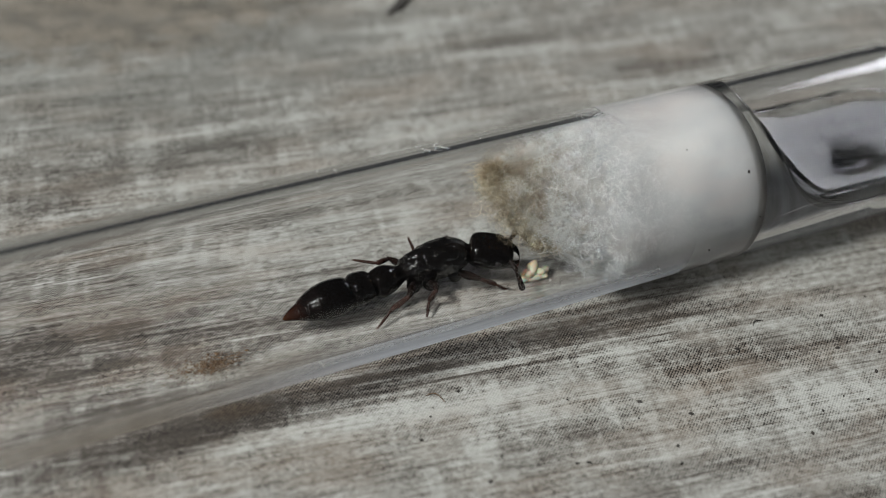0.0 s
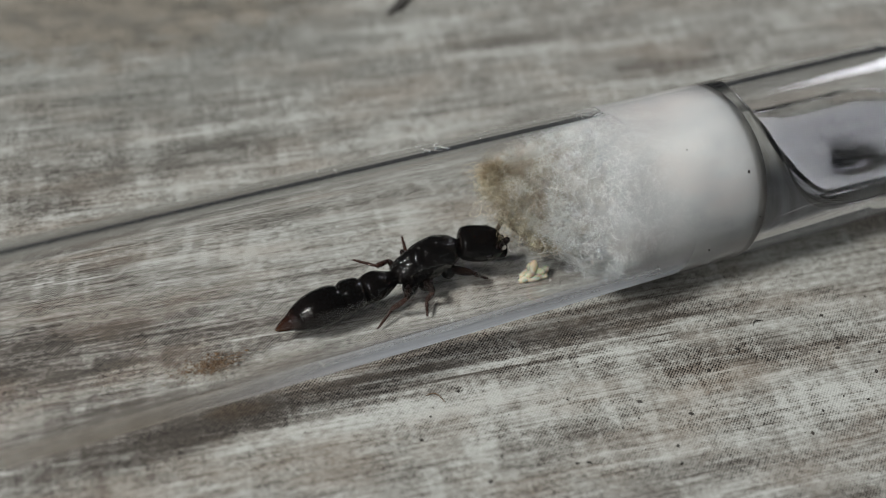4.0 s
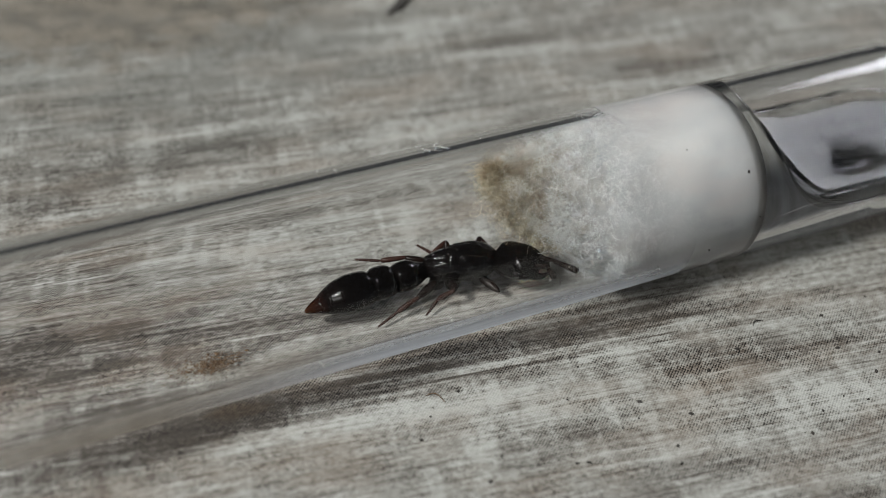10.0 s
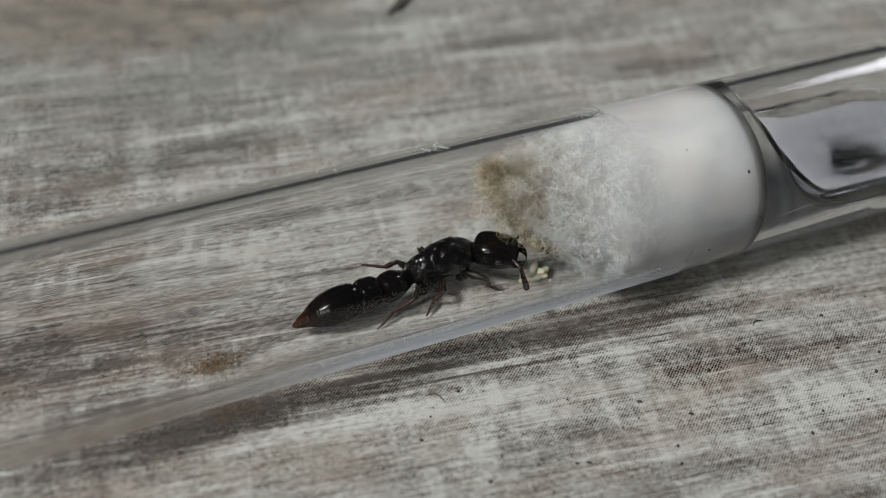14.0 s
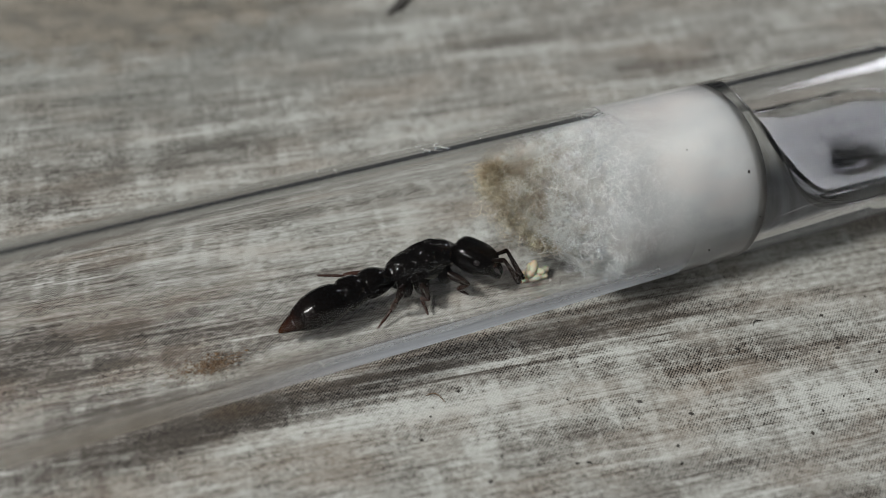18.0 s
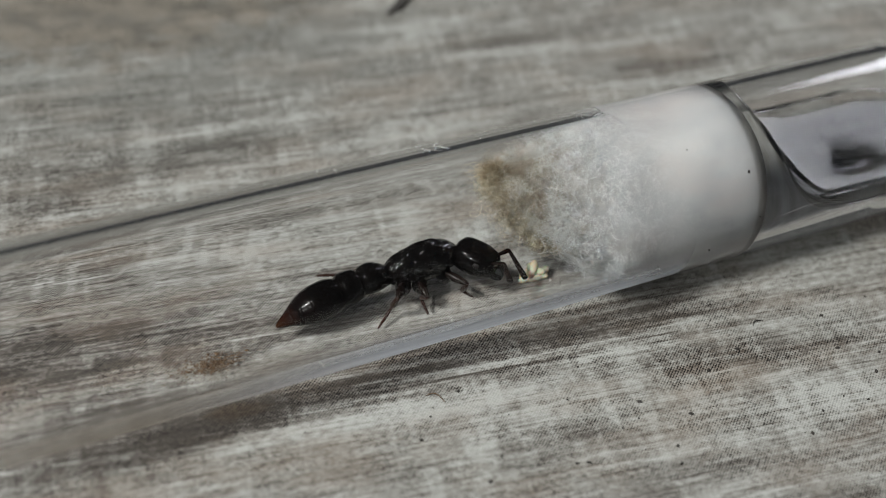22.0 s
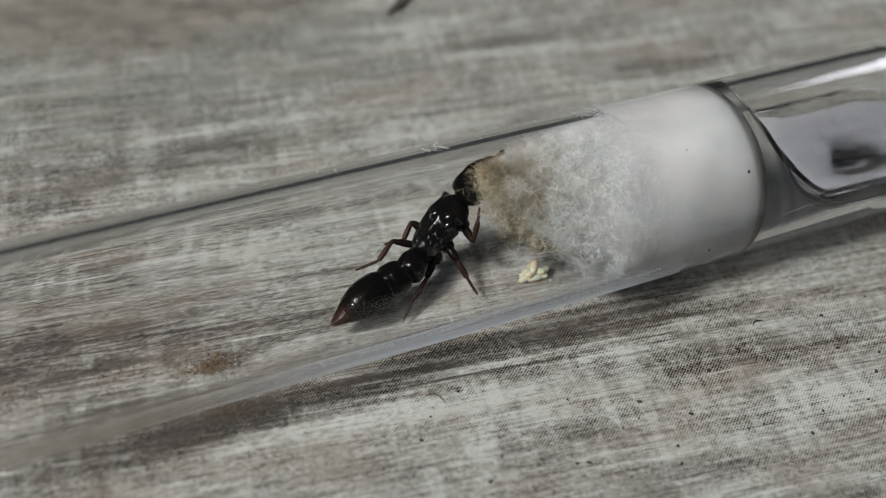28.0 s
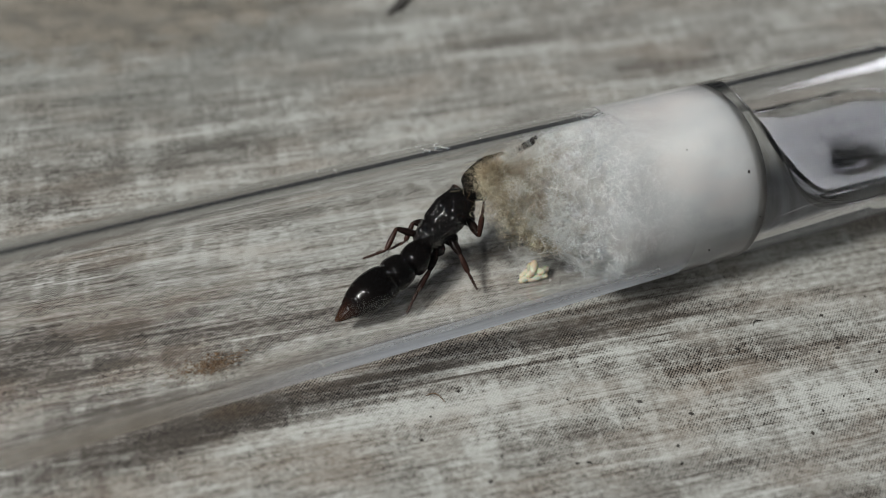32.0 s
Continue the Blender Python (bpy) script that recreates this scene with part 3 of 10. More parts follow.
def bristles(name, count, seed, spots, length, radius, parent, material):
    rng = np.random.default_rng(seed)
    pieces = []
    for _ in range(count):
        p, d = spots(rng)
        d = d / np.linalg.norm(d)
        L = rng.uniform(*length)
        q = [p + d * L * u + np.array([-0.05 * u * u, 0, 0]) for u in (0, 0.5, 1)]
        pieces.append(tube_along(q, [radius, radius * 0.7, radius * 0.2], 3))
    return part(name, mesh_of(name, *joined(*pieces), material, False), parent)


def build_thorax():
    body("mesonotum", [(-1.3, 0, 0.0, 0.3, 0.3), (-1.2, 0, 0.02, 0.92, 0.86), (-0.7, 0, 0.05, 1.10, 1.0), (0.0, 0, 0.10, 1.20, 1.08), (0.7, 0, 0.09, 1.20, 1.08), (1.2, 0, 0.04, 1.06, 0.98), (1.4, 0, 0.0, 0.5, 0.5)], SCULPTED, ant, power=2.3, n=64, steps=14, relief=0.085)
    body("pronotum", [(0.62, 0, 0, 0.363, 0.363), (0.74, 0, 0.02, 1.19, 1.04), (1.15, 0, 0.04, 1.23, 1.03), (1.65, 0, 0.02, 1.06, 0.87), (2.05, 0, -0.02, 0.726, 0.629), (2.3, 0, -0.04, 0.46, 0.435), (2.55, 0, -0.02, 0.363, 0.339), (2.62, 0, 0, 0.121, 0.121)], SCULPTED, ant, n=40, steps=9, relief=0.035)
    body("propodeum", [(-2.62, 0, -0.2, 0.27, 0.27), (-2.52, 0, -0.14, 0.629, 0.605), (-2.0, 0, -0.05, 0.87, 0.87), (-1.55, 0, 0.02, 0.991, 0.968), (-1.15, 0, 0.02, 0.991, 0.968), (-0.95, 0, 0, 0.363, 0.363)], SCULPTED, ant, n=56, steps=12, relief=0.065)
    body("mesopleuron", [(-2.3, 0, -0.5, 0.216, 0.216), (-2.0, 0, -0.5, 0.842, 0.594), (-0.9, 0, -0.62, 1.03, 0.691), (0.2, 0, -0.62, 1.08, 0.691), (1.2, 0, -0.52, 0.918, 0.594), (1.8, 0, -0.4, 0.216, 0.216)], SCULPTED, ant, n=56, steps=12, relief=0.065)
    body("scutellum", [(-1.1, 0, 0.62, 0.0605, 0.0605), (-1.0, 0, 0.66, 0.508, 0.242), (-0.75, 0, 0.74, 0.665, 0.266), (-0.5, 0, 0.76, 0.544, 0.218), (-0.42, 0, 0.76, 0.0605, 0.0605)], SCULPTED, ant, n=40, steps=9, relief=0.035)
    # stumps of the shed wings
    for s in (-1, 1):
        for x in (-0.55, 0.15):
            body("wing_scar", [(x - 0.22, s * 0.90, 0.28, 0.02, 0.02), (x - 0.1, s * 0.93, 0.30, 0.10, 0.09), (x + 0.12, s * 0.95, 0.30, 0.09, 0.08), (x + 0.22, s * 0.92, 0.28, 0.02, 0.02)], DARKBROWN, ant, n=10, steps=3)


def build_head():
    head = body("head", [(-0.12, 0, 0, 0.26, 0.27), (0.0, 0, -0.02, 0.88, 0.62), (0.2, 0, 0.0, 1.10, 0.84), (0.7, 0, -0.02, 1.21, 0.99), (1.35, 0, -0.07, 1.23, 1.04), (2.0, 0, -0.10, 1.17, 0.99), (2.5, 0, -0.12, 1.03, 0.80), (2.8, 0, -0.16, 0.80, 0.52), (2.9, 0, -0.16, 0.2, 0.13)], BLACK, ant, "glossy black head", 2.35, n=48, steps=10, relief=0.012)
    ant_parts["head"] = head
    body("occipital_rim", [(-0.06, 0, 0.02, 0.55, 0.4), (-0.02, 0, 0.03, 0.80, 0.60), (0.04, 0, 0.04, 0.84, 0.63), (0.09, 0, 0.05, 0.80, 0.6)], DARKBROWN, head, n=28, steps=3)
    body("clypeus", [(2.3, 0, 0.12, 0.1, 0.1), (2.36, 0, 0.10, 0.42, 0.26), (2.58, 0, -0.0, 0.5, 0.22), (2.72, 0, -0.1, 0.36, 0.12), (2.76, 0, -0.12, 0.05, 0.05)], SCULPTED, head, n=18, steps=3)
    for s in (-1, 1):
        body("eye", [(1.62, s * 1.08, 0.22, 0.01, 0.01), (1.68, s * 1.10, 0.22, 0.12, 0.14), (1.85, s * 1.10, 0.21, 0.15, 0.19), (2.02, s * 1.06, 0.2, 0.12, 0.14), (2.08, s * 1.02, 0.2, 0.01, 0.01)], EYE_MAT, head, "small grey-black compound eye", n=14, steps=3)
        body("antenna_socket", [(2.2, s * 0.42, 0.3, 0.02, 0.02), (2.24, s * 0.42, 0.31, 0.20, 0.2), (2.4, s * 0.42, 0.28, 0.2, 0.19), (2.46, s * 0.42, 0.27, 0.05, 0.05)], DARKBROWN, head, n=12, steps=3)
        jaw = []
        for i in range(9):
            u = i / 8
            x = 2.38 + 1.02 * math.sin(u * 1.5)
            y = s * (0.62 + 0.10 * math.sin(u * 3) - 0.58 * u ** 2.2)
            w = 0.34 * (1 - 0.55 * u) + 0.02
            jaw.append((x, y, -0.30 - 0.42 * u * u, w, 0.22 * (1 - 0.5 * u) + 0.02))
        md = part("mandible", mesh_of("mandible", *loft(jaw, 12), BLACK), head, "black curved mandible")
        fun = "near" if s < 0 else "far"
        scape = [(0, 0, 0, 0.13, 0.13), (0.12, 0, 0, 0.11, 0.11), (0.6, 0, 0, 0.14, 0.13), (1.1, 0, 0, 0.165, 0.15), (1.25, 0, 0, 0.13, 0.12), (1.28, 0, 0, 0.02, 0.02)]
        ant_parts["scape_" + fun] = body("antenna_scape", scape, DARKBROWN, head, "dark brown elbowed antenna", n=12, steps=4)
        st = []
        for i in range(11):  # eleven beads that thicken to the tip
            x0 = 0.2 * i
            w = 0.115 + 0.010 * i
            if i == 10:
                w = 0.19
            st += [(x0, 0, 0, w * 0.84, w * 0.84), (x0 + 0.05, 0, 0, w, w), (x0 + 0.15, 0, 0, w * 1.04, w * 1.04), (x0 + 0.19, 0, 0, w * 0.92, w * 0.92)]
        st.append((2.26, 0, 0, 0.04, 0.04))
        ant_parts["fun_" + fun] = part("antenna_whip", mesh_of("antenna_whip", *loft(st, 12), DARKBROWN), head, "dark brown beaded antenna whip")


def slim(stations):
    """A flatter belly: the rings keep their back and lose some depth below."""
    return [(x, y, z + 0.11 * min(1.0, max(0.0, (x + 6.4) / 1.2)), w * 0.93, h * 0.88) for x, y, z, w, h in stations]


def build_abdomen():
    ant_parts["petiole"] = body("petiole", [(-0.72, 0, 0, 0.5, 0.5), (-0.62, 0, 0.0, 0.84, 0.80), (-0.3, 0, 0.04, 0.96, 0.93), (0.15, 0, 0.06, 0.99, 0.96), (0.6, 0, 0.02, 0.92, 0.88), (0.95, 0, -0.04, 0.80, 0.76), (1.2, 0, -0.08, 0.68, 0.65), (1.6, 0, -0.1, 0.55, 0.50)], BLACK, ant, "glossy black waist node", 2.3, n=40, steps=9, relief=0.012)
    g = body("gaster", slim([(-2.2, 0, -0.02, 0.92, 0.88), (-2.06, 0, -0.02, 1.14, 1.08), (-1.8, 0, 0.0, 1.29, 1.22), (-1.3, 0, 0.02, 1.25, 1.19), (-0.9, 0, 0.02, 1.14, 1.10), (-0.62, 0, 0.0, 0.9, 0.88), (-0.5, 0, 0, 0.55, 0.55)]), BLACK, ant, "glossy black abdomen in overlapping rings")
    ant_parts["gaster"] = g
    rings = [[(-1.98, 0, -0.02, 0.648, 0.648), (-2.06, 0, -0.02, 0.98, 0.94), (-2.22, 0, -0.01, 1.18, 1.12), (-2.55, 0, 0, 1.33, 1.27), (-3.0, 0, 0.0, 1.4, 1.34), (-3.6, 0, 0.0, 1.41, 1.34), (-4.1, 0, -0.02, 1.34, 1.27), (-4.2, 0, -0.02, 1.28, 1.2)],
             [(-3.9, 0, -0.02, 0.778, 0.778), (-4.15, 0, -0.02, 1.31, 1.22), (-4.5, 0, -0.03, 1.23, 1.15), (-4.85, 0, -0.04, 1.10, 1.02), (-4.95, 0, -0.05, 1.02, 0.94)],
             [(-4.7, 0, -0.04, 0.648, 0.583), (-4.9, 0, -0.05, 1.05, 0.96), (-5.2, 0, -0.08, 0.93, 0.83), (-5.5, 0, -0.1, 0.76, 0.66), (-5.58, 0, -0.1, 0.66, 0.57)]]
    for r in rings:
        body("abdomen_ring", slim(r[::-1]), BLACK if r[0][0] > -3 else TIP, g, n=48, steps=9, relief=0.011)
    body("abdomen_tip", slim([(-6.62, 0, -0.21, 0.012, 0.012), (-6.52, 0, -0.19, 0.17, 0.14), (-6.2, 0, -0.15, 0.38, 0.32), (-5.85, 0, -0.12, 0.55, 0.47), (-5.54, 0, -0.1, 0.66, 0.57), (-5.3, 0, -0.1, 0.38, 0.32)]), TIP, g, "translucent amber abdomen tip", n=20)

    def tail(rng):
        a, x = rng.uniform(0, 2 * math.pi), rng.uniform(-6.2, -5.0)
        r = np.interp(x, [-6.5, -5.5, -4.9], [0.06, 0.42, 0.68])
        return np.array([x, r * math.cos(a), r * math.sin(a) - 0.1]), np.array([-1.2, math.cos(a), math.sin(a)])
    bristles("tail_hair", 60, 8, tail, (0.15, 0.32), 0.007, g, AMBER)


def build_legs():
    sizes = {"f": (1.75, 1.45, 0.9), "m": (1.35, 1.35, 1.32), "h": (1.8, 1.6, 1.68)}
    hips = {"f": (1.0, 0.75, -0.9), "m": (-0.75, 0.8, -1.0), "h": (-1.85, 0.72, -0.85)}
    for k, (a, b, c) in sizes.items():
        femur = mesh_of("femur", *loft(smooth_stations([(-0.05, 0, 0, 0.1, 0.1), (0.1, 0, 0, 0.2, 0.2), (0.45 * a, 0, 0, 0.29, 0.26), (0.75 * a, 0, 0, 0.25, 0.22), (0.97 * a, 0, 0, 0.15, 0.14), (a + 0.06, 0, 0, 0.03, 0.03)], 4), 12), DARKBROWN)
        shin = loft(smooth_stations([(-0.04, 0, 0, 0.05, 0.05), (0.06, 0, 0, 0.14, 0.14), (0.6 * b, 0, 0, 0.21, 0.19), (0.92 * b, 0, 0, 0.17, 0.16), (b, 0, 0, 0.09, 0.09)], 4), 10)
        spur = tube_along([(0.92 * b, 0, -0.08), (1.0 * b, 0.03, -0.2), (1.08 * b, 0.03, -0.3)], [0.03, 0.022, 0.006], 5)
        rng = np.random.default_rng(40 + ord(k))
        hairs = []
        for _ in range(26):
            x, w = rng.uniform(0.2, 0.97) * b, rng.uniform(0, 2 * math.pi)
            p = np.array([x, 0.1 * math.cos(w), 0.1 * math.sin(w)])
            hairs.append(tube_along([p, p + np.array([0.09, 0.09 * math.cos(w), 0.09 * math.sin(w)])], [0.007, 0.002], 3))
        tibia = mesh_of("tibia", *joined(shin, spur, *hairs), BROWN)
        st = []
        cuts = [0, 0.42, 0.60, 0.74, 0.84, 0.97]
        for i in range(5):  # five small joints
            x0, x1 = cuts[i] * c, cuts[i + 1] * c
            w = 0.105 - 0.007 * i
            st += [(x0, 0, 0, w * 0.7, w * 0.7), (x0 + 0.25 * (x1 - x0), 0, 0, w * 0.9, w * 0.9), (x1 - 0.03, 0, 0, w * 1.15, w * 1.15), (x1 - 0.005, 0, 0, w * 0.8, w * 0.8)]
        claws = [tube_along([(0.95 * c, 0, 0), (1.02 * c, s * 0.06, 0.02), (1.07 * c, s * 0.10, -0.04)], [0.022, 0.018, 0.004], 5) for s in (-1, 1)]
        hairs = []
        for _ in range(22):
            x, w = rng.uniform(0.05, 0.9) * c, rng.uniform(0, 2 * math.pi)
            p = np.array([x, 0.05 * math.cos(w), 0.05 * math.sin(w)])
            hairs.append(tube_along([p, p + np.array([0.10, 0.11 * math.cos(w), 0.11 * math.sin(w)])], [0.010, 0.003], 3))
        tarsus = mesh_of("tarsus", *joined(loft(st, 8), *claws, *hairs), BROWN)
        x, y, z = hips[k]
        for s, side in ((-1, "near"), (1, "far")):
            # a big rounded hip that bulges below the thorax
            p0, p1 = Vector((x + 0.12, s * (y - 0.30), z + 0.35)), Vector((x - 0.02, s * (y + 0.08), z - 0.92))
            pts = [p0.lerp(p1, u) for u in (0, 0.12, 0.35, 0.6, 0.82, 0.94, 1.0)]
            part("coxa", mesh_of("coxa", *tube_along(pts, [0.2, 0.38, 0.50, 0.52, 0.40, 0.24, 0.05], 16), BLACK), ant)
            for nm, me in (("femur", femur), ("tibia", tibia), ("tarsus", tarsus)):
                ant_parts["%s_%s_%s" % (nm, side, k)] = part(nm, me, ant)


build_thorax()
build_head()
build_abdomen()
build_legs()


# ---- dirt: crumbs on the table, specks and lint on the glass, debris in the tube ----
def crumb(seed, size, long=1.0):
    """A small broken grain (mm)."""
    bm = bmesh.new()
    bmesh.ops.create_icosphere(bm, subdivisions=2, radius=1)
    off = Vector((seed * 3.1, seed * 1.7, seed * 0.9))
    for v in bm.verts:
        k = 1 + 0.6 * noise.noise(v.co * 1.4 + off)
        v.co = Vector((v.co.x * long, v.co.y, v.co.z * 0.6)) * k * size
    verts = [tuple(v.co) for v in bm.verts]
    faces = [tuple(v.index for v in f.verts) for f in bm.faces]
    bm.free()
    return verts, faces


def placed(shape, x, y, z, turn, lift=0.0):
    verts, faces = shape
    m = pose(x, y, z, 0, lift, turn)
    return [tuple(m @ Vector(v)) for v in verts], faces


def metres(shape):
    return [tuple(c * MM for c in v) for v in shape[0]], shape[1]


def table_crumbs():
    spots = [(9.4, -7.9), (7.5, -10.0), (11.6, -11.8), (9.6, -13.2), (10.9, -12.9), (14.1, -13.8), (12.0, -15.6), (6.4, -14.7), (5.7, -14.5), (11.5, -16.8),
             (20.5, -6.2), (17.1, -11.2), (19.9, -10.3), (27.3, -15.2), (28.6, -13.9), (25.3, -16.9), (24.0, -16.1), (22.0, -16.6), (20.3, -17.8), (17.9, -16.1),
             (16.8, -16.1), (15.5, -4.0), (10.1, -4.0), (6.3, -4.9), (3.5, -15.8), (26.2, -12.6), (27.0, -9.8), (31.0, -9.4), (-0.5, -4.5), (1.5, -7.0),
             (-0.9, -8.2), (-2.1, -9.6), (2.3, -11.1), (1.8, -12.4), (0.4, -13.8)]
    rng = random.Random(4)
    pieces = []
    for i, (x, y) in enumerate(spots):
        s = rng.uniform(0.055, 0.105)
        pieces.append(placed(crumb(i, s, rng.uniform(1, 1.8)), x, y, s * 0.35, rng.uniform(0, 180)))
    for i in range(120):
        s = rng.uniform(0.025, 0.055)
        pieces.append(placed(crumb(i + 50, s, rng.uniform(1, 1.6)), rng.uniform(-28, 60), rng.choice((rng.uniform(-24, -6.5), rng.uniform(8, 40))), s * 0.35, rng.uniform(0, 180)))
    tagged(new("table_crumbs", mesh_of("table_crumbs", *metres(joined(*pieces)), SPECK)), "fine black crumbs scattered over the table top", "crumbs", kind="stuff")


def curled_hair(x, y, turn, length, material, label):
    pts = [Vector((length * (u - 0.5), 0.18 * length * math.sin(u * 4.2), 0.04 + 0.10 * length * math.sin(u * 3.1))) for u in [i / 10 for i in range(11)]]
    ob = new("stray_hair", mesh_of("stray_hair", *tube_along(pts, [0.02 + 0.018 * math.sin(3.1 * i / 10) for i in range(11)], 6), material))
    ob.matrix_world = pose(x * MM, y * MM, 0, 0, 0, turn)
    tagged(ob, label, "hair")


def on_glass(name, label, category, angle, x, shape, material, turn=0.0):
    """Something stuck to the outside of the tube, at an angle round its axis from straight up towards the near side."""
    ob = new(name, mesh_of(name, *metres(shape), material))
    ob.matrix_world = pose(x * MM, 0, AXIS * MM, angle, 0, 0) @ pose(0, 0, (R_OUT + 0.01) * MM, 0, 0, turn)
    return tagged(ob, label, category)


table_crumbs()
curled_hair(22.5, -8.8, 20, 0.9, SPECK, "short curled black hair on the table")
curled_hair(0.0, -7.0, -35, 1.3, CRUMB, "short brown plant fibre on the table")
big = new("dark_splinter", mesh_of("dark_splinter", *metres(crumb(9, 0.55, 3.0)), SPLINTER))
big.matrix_world = pose(0.0150, 0.0346, 0.0002, 0, 0, 38)
tagged(big, "dark splinter lying on the table behind the tube", "splinter")

for i, (x, a, s, l) in enumerate([(-1.31, 5, 0.035, 1.2), (18.14, 28, 0.06, 1.1), (21.96, 50, 0.09, 1.3), (19.29, 98, 0.06, 2.4), (22.74, 81, 0.05, 1.2), (1.6, 8, 0.03, 1.0)]):
    on_glass("dust_speck", "black dust speck stuck to the glass", "dust speck", a, x, crumb(i + 20, s, l), SPECK, 40 * i)


for i in range(34):
    g = random.Random(100 + i)
    on_glass("white_dust_speck", "tiny white dust speck on the glass", "dust speck", g.uniform(70, 128) if i % 3 else g.uniform(-44, -20), g.uniform(-14, 23), crumb(i + 40, g.uniform(0.018, 0.04), g.uniform(1, 2.4)), FIBRE, g.uniform(0, 180))["group"] = "dust on the tube"


def lint():
    rng = random.Random(12)
    for k, (x, a, n) in enumerate([(3.1, -19, 3), (4.2, -17, 2), (-12.0, -41, 1), (-2.8, -24, 1)]):
        strands = []
        for _ in range(n):
            p = Vector((rng.uniform(-0.3, 0.3), rng.uniform(-0.1, 0.1), 0.02))
            d = Vector((rng.uniform(-1, 1), rng.uniform(-1, 1), 0.15)).normalized()
            pts = [p + d * (0.11 * j) + Vector((0.06 * math.sin(j * 1.3 + k), 0.05 * math.cos(j * 1.7), 0)) for j in range(7)]
            strands.append(tube_along(pts, [0.009] * 7, 5))
        on_glass("lint", "white cotton lint stuck to the glass", "lint", a, x, ([tuple(c / MM for c in v) for v in joined(*strands)[0]], joined(*strands)[1]), FIBRE)


lint()


def debris():
    """Brown waste on the floor of the tube: a small heap and thin smears along it."""
    rng = random.Random(7)
    pieces = []
    for i in range(1100):
        heap = i < 700
        x = rng.gauss(-12.1, 0.95) if heap else rng.uniform(-19, -8.5)
        y = rng.gauss(-0.4, 0.38) if heap else rng.gauss(-0.7, 0.9)
        s = rng.uniform(0.015, 0.05) * (2.2 if i % 23 == 0 else 1) if heap else rng.uniform(0.010, 0.03)
        z = AXIS - math.sqrt((R_IN - s * 0.4) ** 2 - y * y) + (max(0, rng.gauss(0, 0.10)) if heap else 0)
        pieces.append(placed(crumb(i, s, rng.uniform(1, 2.2)), x, y, z, rng.uniform(-40, 40)))
    tagged(new("debris_heap", mesh_of("debris_heap", *metres(joined(*pieces)), CRUMB)), "brown waste crumbs smeared on the floor of the tube", "debris", kind="stuff")


debris()

